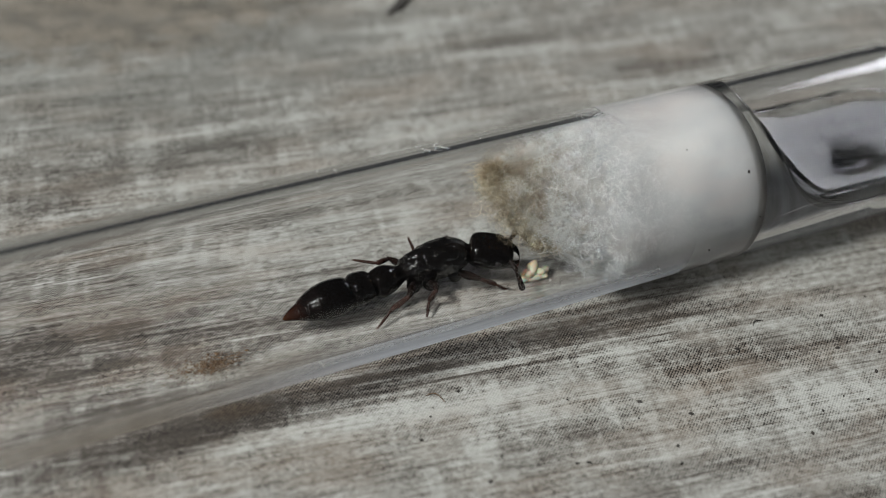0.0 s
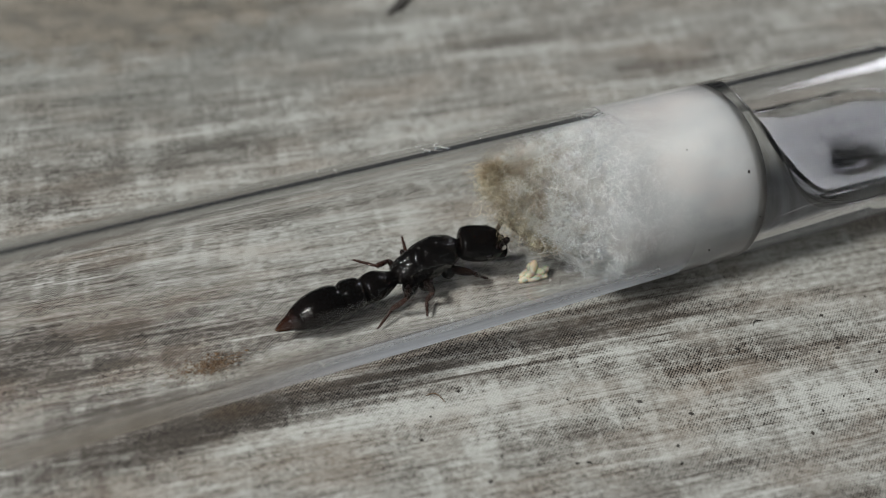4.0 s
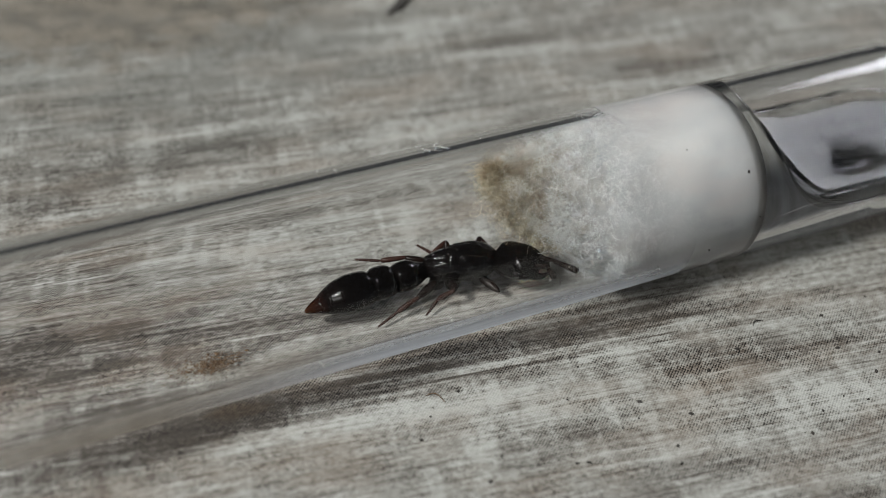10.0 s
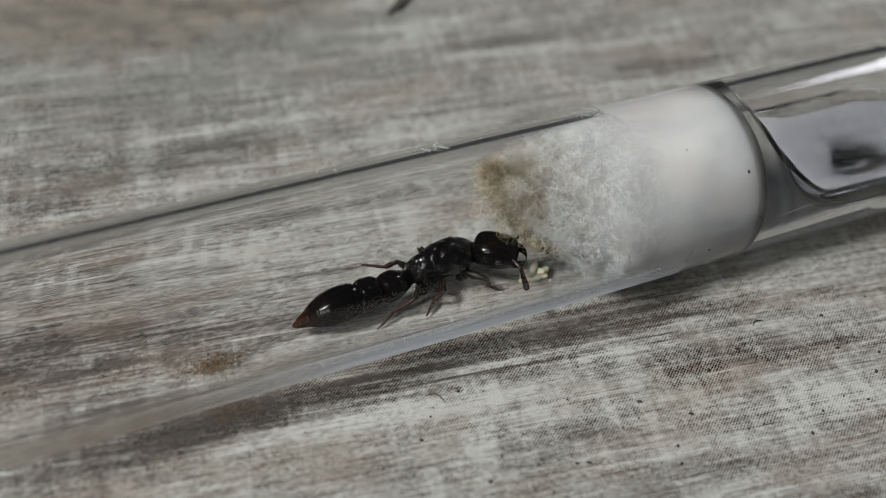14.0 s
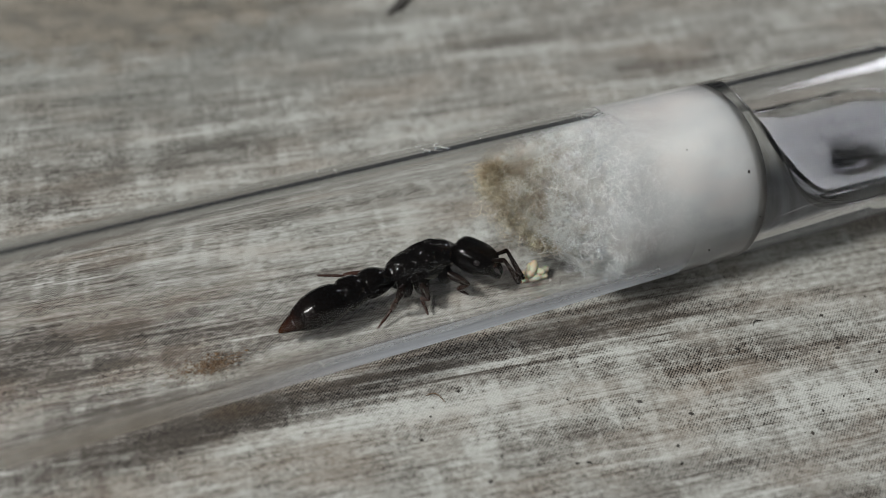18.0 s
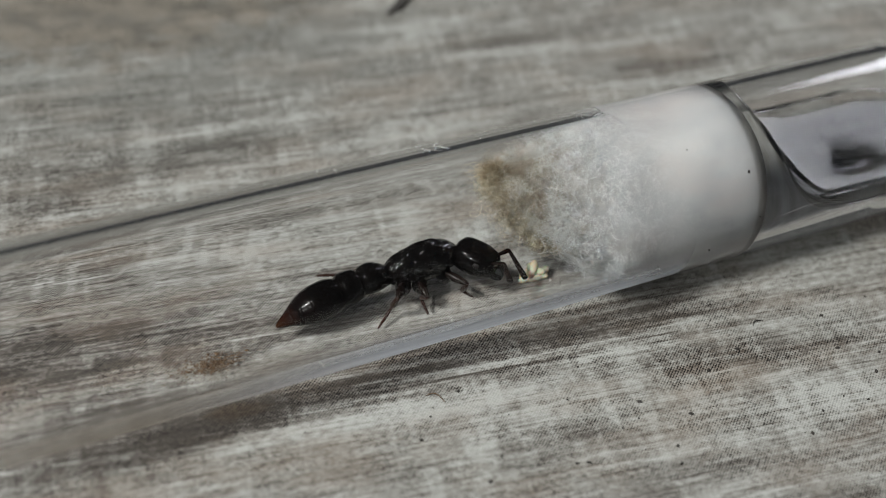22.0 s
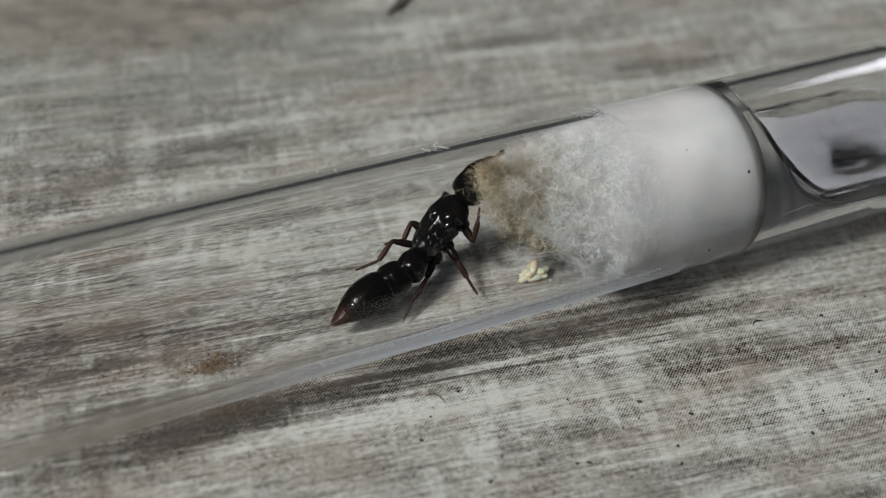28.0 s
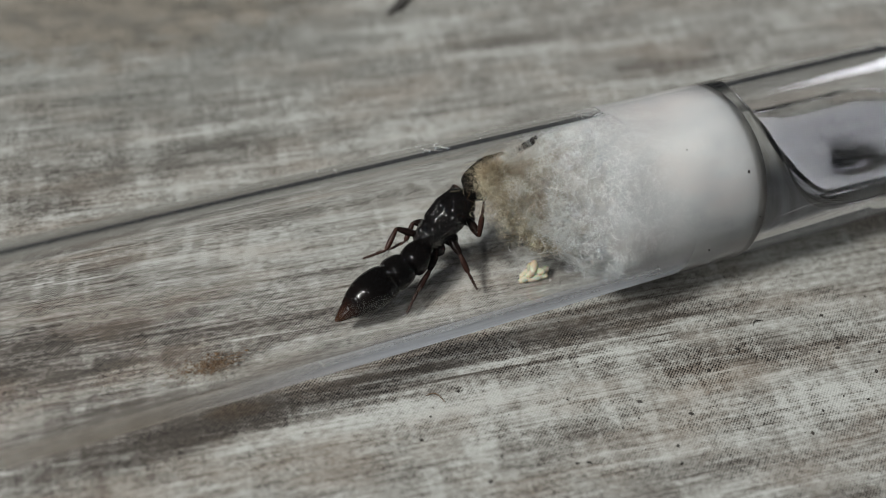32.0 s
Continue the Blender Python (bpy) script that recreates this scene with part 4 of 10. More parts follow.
def motions():
    walk(ant, [
        (0, pose(0.00349, 0.00129, 0.00312, 2.7, -1.6, 0.5)),
        (0.5, pose(0.00333, 0.00133, 0.00313, 2.9, -1.4, 0.1)),
        (1, pose(0.00312, 0.00124, 0.00309, 3.0, -1.1, -0.3)),
        (1.5, pose(0.00255, 0.00121, 0.00308, -0.1, -2.4, 2.5)),
        (2, pose(0.00273, 0.00128, 0.00312, -1.3, -3.8, 5.3)),
        (2.5, pose(0.00286, 0.00141, 0.00319, -1.7, -4.7, 6.4)),
        (3, pose(0.00288, 0.00153, 0.00327, -0.8, -6.4, 8.6)),
        (3.5, pose(0.00292, 0.00144, 0.00324, -1.5, -6.7, 9.9)),
        (5.5, pose(0.00293, 0.00147, 0.00321, 2.9, -1.6, 0.2)),
        (6, pose(0.00290, 0.00147, 0.00321, 4.5, -2.3, 1.3)),
        (6.5, pose(0.00297, 0.00157, 0.00327, 4.0, -3.1, 2.7)),
        (7, pose(0.00340, 0.00136, 0.00315, 5.2, -1.1, -0.6)),
        (7.5, pose(0.00349, 0.00110, 0.00303, 5.1, -0.9, -1.0)),
        (8, pose(0.00406, 0.00094, 0.00298, 7.2, -0.6, -1.7)),
        (8.5, pose(0.00429, 0.00087, 0.00308, 9.0, 0.2, -4.4)),
        (9, pose(0.00460, 0.00056, 0.00303, 11.0, 0.7, -10.3)),
        (9.5, pose(0.00485, 0.00048, 0.00302, 10.9, 0.4, -10.3)),
        (10, pose(0.00505, 0.00054, 0.00303, 11.0, 0.6, -10.2)),
        (11, pose(0.00513, 0.00058, 0.00303, 10.7, 0.4, -8.6)),
        (12, pose(0.00500, 0.00064, 0.00303, 10.2, 0.0, -5.9)),
        (12.5, pose(0.00492, 0.00068, 0.00305, 10.7, 0.6, -8.0)),
        (13, pose(0.00443, 0.00092, 0.00297, 7.5, -0.4, -2.8)),
        (13.5, pose(0.00427, 0.00102, 0.00288, 3.9, -2.0, 2.0)),
        (14, pose(0.00393, 0.00122, 0.00297, 0.8, -3.5, 5.0)),
        (14.5, pose(0.00339, 0.00117, 0.00294, -2.8, -3.0, 4.1)),
        (16.5, pose(0.00288, 0.00151, 0.00341, -13.7, -7.3, 10.3)),
        (17, pose(0.00306, 0.00152, 0.00341, -13.4, -7.0, 9.7)),
        (17.5, pose(0.00265, 0.00146, 0.00334, -13.6, -4.7, 6.1)),
        (18, pose(0.00257, 0.00132, 0.00326, -16.7, -3.2, 4.0)),
        (18.5, pose(0.00248, 0.00139, 0.00329, -18.1, -2.8, 2.9)),
        (19, pose(0.00204, 0.00155, 0.00340, -21.7, -5.2, 6.5)),
        (19.5, pose(0.00207, 0.00150, 0.00336, -21.1, -4.4, 5.4)),
        (20, pose(0.00217, 0.00152, 0.00338, -21.5, -4.9, 6.2)),
        (20.5, pose(0.00217, 0.00152, 0.00338, -21.5, -4.9, 6.2)),
        (21, pose(0.00243, 0.00140, 0.00330, -18.0, -2.6, 2.6)),
        (21.5, pose(0.00246, 0.00135, 0.00327, -16.6, -3.2, 3.8)),
        (22, pose(0.00261, 0.00136, 0.00327, -11.4, -1.8, 0.8)),
        (22.5, pose(0.00273, 0.00140, 0.00329, -9.9, -2.6, 2.3)),
        (23, pose(0.00286, 0.00148, 0.00334, -8.9, -4.0, 4.7)),
        (23.5, pose(0.00273, 0.00160, 0.00344, -5.6, -6.6, 8.1)),
        (24, pose(0.00281, 0.00160, 0.00348, 1.1, -9.2, 12.4)),
        (24.5, pose(0.00286, 0.00162, 0.00351, 3.3, -10.2, 13.6)),
        (25, pose(0.00278, 0.00183, 0.00370, 4.0, -14.8, 17.0)),
        (25.5, pose(0.00299, 0.00199, 0.00390, 5.1, -18.0, 17.9)),
        (27.5, pose(0.00443, 0.00280, 0.00398, 7.4, -17.6, 20.9)),
        (28, pose(0.00442, 0.00300, 0.00444, 3.6, -28.2, 25.3)),
        (28.5, pose(0.00444, 0.00304, 0.00440, 6.3, -23.9, 21.7)),
        (29, pose(0.00454, 0.00303, 0.00438, 6.2, -23.7, 21.8)),
        (29.5, pose(0.00439, 0.00306, 0.00455, 6.2, -26.3, 21.5)),
        (30, pose(0.00449, 0.00305, 0.00453, 6.1, -26.1, 21.6)),
        (30.5, pose(0.00463, 0.00310, 0.00469, 6.5, -28.0, 20.8)),
        (31, pose(0.00453, 0.00312, 0.00471, 7.4, -26.8, 19.6)),
        (31.5, pose(0.00471, 0.00314, 0.00480, 7.2, -28.3, 19.5)),
        (32, pose(0.00485, 0.00317, 0.00482, 7.6, -27.8, 19.0)),
    ])
    walk(ant_parts["head"], [
        (0, pose(0.00235, 0.00000, 0.00005, 12.2, 4.4, -25.6)),
        (0.5, pose(0.00235, 0.00000, 0.00005, 4.4, -0.5, -48.8)),
        (1, pose(0.00235, 0.00000, 0.00005, 0.5, 0.2, -46.5)),
        (1.5, pose(0.00235, 0.00000, 0.00005, -1.5, 4.4, -48.4)),
        (2, pose(0.00235, 0.00000, 0.00005, -2.7, 9.8, -52.9)),
        (2.5, pose(0.00235, -0.00000, 0.00005, 6.7, 13.5, -32.5)),
        (3, pose(0.00235, 0.00000, 0.00005, 18.0, 14.2, -25.5)),
        (3.5, pose(0.00235, 0.00000, 0.00005, 23.8, 11.0, -18.3)),
        (5.5, pose(0.00235, -0.00000, 0.00005, -1.5, 4.9, -52.6)),
        (6, pose(0.00235, -0.00000, 0.00005, 6.9, 6.7, -35.7)),
        (6.5, pose(0.00235, 0.00000, 0.00005, 17.9, 8.7, -24.0)),
        (7, pose(0.00235, 0.00000, 0.00005, 27.1, -19.8, -57.8)),
        (7.5, pose(0.00235, 0.00000, 0.00005, 26.1, -17.3, -56.9)),
        (8, pose(0.00235, 0.00000, 0.00005, 23.9, -20.7, -53.1)),
        (8.5, pose(0.00235, -0.00000, 0.00005, 20.6, -21.3, -51.3)),
        (9, pose(0.00235, 0.00000, 0.00005, 18.4, -22.1, -41.9)),
        (9.5, pose(0.00235, 0.00000, 0.00005, 15.8, -20.5, -37.6)),
        (10, pose(0.00235, 0.00000, 0.00005, 11.0, -23.6, -41.7)),
        (11, pose(0.00235, -0.00000, 0.00005, 5.1, -19.6, -48.1)),
        (12, pose(0.00235, 0.00000, 0.00005, 6.5, -21.9, -52.1)),
        (12.5, pose(0.00235, 0.00000, 0.00005, 7.2, -25.1, -46.5)),
        (13, pose(0.00235, -0.00000, 0.00005, 15.6, -25.5, -49.5)),
        (13.5, pose(0.00235, 0.00000, 0.00005, 12.9, -15.6, -47.5)),
        (14, pose(0.00235, -0.00000, 0.00005, 9.7, -5.0, -45.5)),
        (14.5, pose(0.00235, 0.00000, 0.00005, 4.7, 9.0, -41.3)),
        (16.5, pose(0.00235, 0.00000, 0.00005, -5.5, 29.3, -58.6)),
        (17, pose(0.00235, -0.00000, 0.00005, 2.1, 27.6, -43.1)),
        (17.5, pose(0.00235, -0.00000, 0.00005, -0.2, 22.7, -45.6)),
        (18, pose(0.00235, 0.00000, 0.00005, -7.7, 19.7, -51.0)),
        (18.5, pose(0.00235, -0.00000, 0.00005, -6.4, 17.9, -29.0)),
        (19, pose(0.00235, 0.00000, 0.00005, -7.7, 24.9, -27.7)),
        (19.5, pose(0.00235, 0.00000, 0.00005, -12.4, 26.1, -39.2)),
        (20, pose(0.00235, -0.00000, 0.00005, -6.5, 22.4, -23.6)),
        (20.5, pose(0.00235, -0.00000, 0.00005, -5.3, 16.1, -13.7)),
        (21, pose(0.00235, 0.00000, 0.00005, -4.3, 16.3, -57.8)),
        (21.5, pose(0.00235, -0.00000, 0.00005, -4.2, 17.3, -60.8)),
        (22, pose(0.00235, -0.00000, 0.00005, -2.3, 12.6, -51.5)),
        (22.5, pose(0.00235, 0.00000, 0.00005, -0.7, 15.4, -42.6)),
        (23, pose(0.00235, -0.00000, 0.00005, 2.4, 17.8, -35.0)),
        (23.5, pose(0.00235, 0.00000, 0.00005, 20.0, 18.4, -29.1)),
        (24, pose(0.00235, 0.00000, 0.00005, 20.2, 12.0, -18.7)),
        (24.5, pose(0.00235, 0.00000, 0.00005, 17.6, 6.4, -13.2)),
        (25, pose(0.00235, -0.00000, 0.00005, 15.2, 0.8, -12.0)),
        (25.5, pose(0.00235, 0.00000, 0.00005, 13.5, 2.8, -14.6)),
        (27.5, pose(0.00235, 0.00000, 0.00005, -3.7, -31.1, -4.2)),
        (28, pose(0.00235, -0.00000, 0.00005, 0.5, -28.8, -18.1)),
        (28.5, pose(0.00235, 0.00000, 0.00005, -0.4, -32.4, -12.1)),
        (29, pose(0.00235, 0.00000, 0.00005, -0.2, -34.8, -11.3)),
        (29.5, pose(0.00235, 0.00000, 0.00005, -0.5, -26.3, -14.8)),
        (30, pose(0.00235, 0.00000, 0.00005, 0.6, -33.1, -15.0)),
        (30.5, pose(0.00235, -0.00000, 0.00005, 1.6, -35.5, -16.5)),
        (31, pose(0.00235, -0.00000, 0.00005, 2.2, -37.8, -16.8)),
        (31.5, pose(0.00235, -0.00000, 0.00005, -0.6, -25.6, -15.7)),
        (32, pose(0.00235, 0.00000, 0.00005, -0.0, -28.1, -16.5)),
    ])
    walk(ant_parts["gaster"], [
        (0, pose(-0.00403, -0.00043, -0.00019, -5.0, -5.8, -0.7)),
        (0.5, pose(-0.00408, -0.00044, -0.00021, -5.1, -5.9, -0.5)),
        (1, pose(-0.00421, -0.00049, -0.00021, -6.0, -6.4, 2.6)),
        (1.5, pose(-0.00398, -0.00029, -0.00015, -3.6, -5.5, 1.7)),
        (2, pose(-0.00414, -0.00021, -0.00010, -2.4, -3.8, -1.8)),
        (2.5, pose(-0.00425, -0.00026, -0.00010, -2.1, -3.0, -2.7)),
        (3, pose(-0.00409, -0.00032, -0.00009, -3.2, -1.0, -5.8)),
        (3.5, pose(-0.00429, -0.00014, -0.00001, -2.8, -0.8, -6.6)),
        (5.5, pose(-0.00421, -0.00055, -0.00025, -6.7, -6.2, 5.0)),
        (6, pose(-0.00414, -0.00045, -0.00019, -8.4, -5.6, 4.6)),
        (6.5, pose(-0.00423, -0.00035, -0.00017, -7.8, -5.1, 2.8)),
        (7, pose(-0.00419, -0.00048, -0.00021, -8.3, -6.6, 3.7)),
        (7.5, pose(-0.00407, -0.00029, -0.00014, -7.8, -6.5, 2.5)),
        (8, pose(-0.00423, -0.00032, -0.00012, -9.8, -6.5, 2.8)),
        (8.5, pose(-0.00404, -0.00043, -0.00013, -11.3, -6.7, 4.7)),
        (9, pose(-0.00397, -0.00055, -0.00009, -13.1, -5.9, 9.7)),
        (9.5, pose(-0.00404, -0.00049, -0.00007, -13.0, -5.7, 9.7)),
        (10, pose(-0.00412, -0.00059, -0.00008, -13.2, -5.8, 9.8)),
        (11, pose(-0.00392, -0.00062, -0.00009, -13.5, -6.0, 9.9)),
        (12, pose(-0.00395, -0.00053, -0.00009, -12.9, -6.1, 7.0)),
        (12.5, pose(-0.00395, -0.00074, -0.00011, -13.7, -6.2, 10.2)),
        (13, pose(-0.00384, -0.00063, -0.00015, -10.4, -6.3, 4.1)),
        (13.5, pose(-0.00408, -0.00041, -0.00012, -7.0, -5.4, -0.5)),
        (14, pose(-0.00414, -0.00042, -0.00013, -4.2, -3.8, -3.2)),
        (14.5, pose(-0.00398, -0.00045, -0.00017, -0.9, -4.4, -1.1)),
        (16.5, pose(-0.00390, -0.00013, -0.00007, 8.1, 0.0, -1.1)),
        (17, pose(-0.00399, -0.00014, -0.00008, 8.0, -0.3, -1.3)),
        (17.5, pose(-0.00377, -0.00029, -0.00022, 8.5, -3.4, 2.1)),
        (18, pose(-0.00387, -0.00017, -0.00019, 11.8, -5.7, 3.0)),
        (18.5, pose(-0.00391, -0.00025, -0.00027, 13.6, -6.5, 3.0)),
        (19, pose(-0.00363, 0.00009, 0.00002, 17.2, -3.8, -0.5)),
        (19.5, pose(-0.00374, 0.00019, 0.00010, 17.3, -4.7, -1.3)),
        (20, pose(-0.00374, 0.00020, 0.00012, 17.3, -4.2, -0.8)),
        (20.5, pose(-0.00364, 0.00017, 0.00009, 17.2, -4.4, -0.6)),
        (21, pose(-0.00374, 0.00009, -0.00002, 14.8, -6.2, -0.6)),
        (21.5, pose(-0.00378, 0.00017, 0.00006, 12.8, -5.9, 0.1)),
        (22, pose(-0.00386, -0.00010, -0.00014, 7.1, -8.1, 4.8)),
        (22.5, pose(-0.00387, -0.00022, -0.00020, 5.4, -6.7, 4.1)),
        (23, pose(-0.00396, -0.00024, -0.00018, 3.8, -4.8, 3.8)),
        (23.5, pose(-0.00389, -0.00019, -0.00010, 0.4, -1.5, 0.7)),
        (24, pose(-0.00398, -0.00004, 0.00005, -7.0, 1.5, -3.3)),
        (24.5, pose(-0.00392, -0.00013, 0.00005, -7.8, 2.6, -4.8)),
        (25, pose(-0.00391, -0.00014, 0.00016, -8.2, 7.5, -5.6)),
        (25.5, pose(-0.00373, -0.00020, 0.00015, -8.3, 10.4, -6.0)),
        (27.5, pose(-0.00364, -0.00043, 0.00019, -5.2, 8.5, -6.4)),
        (28, pose(-0.00353, -0.00045, 0.00032, -2.9, 19.5, -8.9)),
        (28.5, pose(-0.00360, -0.00062, 0.00017, -3.6, 15.0, -5.6)),
        (29, pose(-0.00375, -0.00049, 0.00025, -3.5, 14.8, -5.3)),
        (29.5, pose(-0.00372, -0.00048, 0.00026, -3.7, 16.2, -6.6)),
        (30, pose(-0.00369, -0.00046, 0.00026, -3.6, 15.6, -7.1)),
        (30.5, pose(-0.00372, -0.00049, 0.00026, -3.9, 17.1, -6.2)),
        (31, pose(-0.00364, -0.00063, 0.00015, -4.1, 16.4, -4.3)),
        (31.5, pose(-0.00383, -0.00057, 0.00025, -4.1, 17.6, -4.5)),
        (32, pose(-0.00357, -0.00058, 0.00015, -4.3, 16.6, -2.8)),
    ])
    walk(ant_parts["petiole"], [
        (0, pose(-0.00403, -0.00043, -0.00019, -0.0, -1.3, 13.2)),
        (0.5, pose(-0.00408, -0.00044, -0.00021, -0.0, -1.7, 13.2)),
        (1, pose(-0.00421, -0.00049, -0.00021, 0.0, -1.6, 13.7)),
        (1.5, pose(-0.00398, -0.00029, -0.00015, 0.0, 0.1, 9.4)),
        (2, pose(-0.00414, -0.00021, -0.00010, 0.0, 1.6, 6.1)),
        (2.5, pose(-0.00425, -0.00026, -0.00010, 0.0, 1.4, 7.1)),
        (3, pose(-0.00409, -0.00032, -0.00009, 0.0, 1.9, 9.5)),
        (3.5, pose(-0.00429, -0.00014, -0.00001, 0.0, 3.8, 3.9)),
        (5.5, pose(-0.00421, -0.00055, -0.00025, 0.0, -2.7, 15.3)),
        (6, pose(-0.00414, -0.00045, -0.00019, -0.0, -1.1, 13.2)),
        (6.5, pose(-0.00423, -0.00035, -0.00017, -0.0, -0.4, 9.9)),
        (7, pose(-0.00419, -0.00048, -0.00021, 0.0, -1.6, 13.5)),
        (7.5, pose(-0.00407, -0.00029, -0.00014, 0.0, 0.4, 8.8)),
        (8, pose(-0.00423, -0.00032, -0.00012, -0.0, 0.8, 8.9)),
        (8.5, pose(-0.00404, -0.00043, -0.00013, 0.0, 0.5, 13.2)),
        (9, pose(-0.00397, -0.00055, -0.00009, 0.0, 1.9, 17.2)),
        (9.5, pose(-0.00404, -0.00049, -0.00007, -0.0, 2.4, 15.0)),
        (10, pose(-0.00412, -0.00059, -0.00008, -0.0, 2.0, 17.2)),
        (11, pose(-0.00392, -0.00062, -0.00009, 0.0, 1.9, 19.8)),
        (12, pose(-0.00395, -0.00053, -0.00009, 0.0, 1.8, 16.9)),
        (12.5, pose(-0.00395, -0.00074, -0.00011, 0.0, 1.2, 23.0)),
        (13, pose(-0.00384, -0.00063, -0.00015, 0.0, 0.1, 21.2)),
        (13.5, pose(-0.00408, -0.00041, -0.00012, -0.0, 0.8, 12.3)),
        (14, pose(-0.00414, -0.00042, -0.00013, -0.0, 0.6, 12.3)),
        (14.5, pose(-0.00398, -0.00045, -0.00017, -0.0, -0.7, 14.1)),
        (16.5, pose(-0.00390, -0.00013, -0.00007, 0.0, 2.6, 4.3)),
        (17, pose(-0.00399, -0.00014, -0.00008, 0.0, 2.3, 4.6)),
        (17.5, pose(-0.00377, -0.00029, -0.00022, 0.0, -2.6, 10.6)),
        (18, pose(-0.00387, -0.00017, -0.00019, 0.0, -1.3, 5.9)),
        (18.5, pose(-0.00391, -0.00025, -0.00027, 0.0, -4.1, 8.5)),
        (19, pose(-0.00363, 0.00009, 0.00002, -0.0, 6.6, -3.7)),
        (19.5, pose(-0.00374, 0.00019, 0.00010, 0.0, 9.3, -6.9)),
        (20, pose(-0.00374, 0.00020, 0.00012, 0.0, 9.8, -7.2)),
        (20.5, pose(-0.00364, 0.00017, 0.00009, 0.0, 9.2, -6.7)),
        (21, pose(-0.00374, 0.00009, -0.00002, 0.0, 4.9, -3.2)),
        (21.5, pose(-0.00378, 0.00017, 0.00006, -0.0, 7.4, -6.3)),
        (22, pose(-0.00386, -0.00010, -0.00014, -0.0, 0.2, 3.3)),
        (22.5, pose(-0.00387, -0.00022, -0.00020, 0.0, -1.7, 7.4)),
        (23, pose(-0.00396, -0.00024, -0.00018, 0.0, -0.9, 7.7)),
        (23.5, pose(-0.00389, -0.00019, -0.00010, 0.0, 1.9, 6.5)),
        (24, pose(-0.00398, -0.00004, 0.00005, 0.0, 6.3, 1.3)),
        (24.5, pose(-0.00392, -0.00013, 0.00005, -0.0, 6.7, 4.5)),
        (25, pose(-0.00391, -0.00014, 0.00016, -0.0, 10.3, 4.6)),
        (25.5, pose(-0.00373, -0.00020, 0.00015, -0.0, 11.0, 7.4)),
        (27.5, pose(-0.00364, -0.00043, 0.00019, -0.0, 12.7, 16.4)),
        (28, pose(-0.00353, -0.00045, 0.00032, -0.0, 18.4, 18.6)),
        (28.5, pose(-0.00360, -0.00062, 0.00017, 0.0, 12.0, 23.7)),
        (29, pose(-0.00375, -0.00049, 0.00025, 0.0, 13.8, 17.5)),
        (29.5, pose(-0.00372, -0.00048, 0.00026, 0.0, 14.6, 17.5)),
        (30, pose(-0.00369, -0.00046, 0.00026, 0.0, 14.7, 17.4)),
        (30.5, pose(-0.00372, -0.00049, 0.00026, 0.0, 14.5, 18.1)),
        (31, pose(-0.00364, -0.00063, 0.00015, 0.0, 10.9, 23.5)),
        (31.5, pose(-0.00383, -0.00057, 0.00025, -0.0, 12.9, 19.3)),
        (32, pose(-0.00357, -0.00058, 0.00015, 0.0, 11.3, 23.0)),
    ])
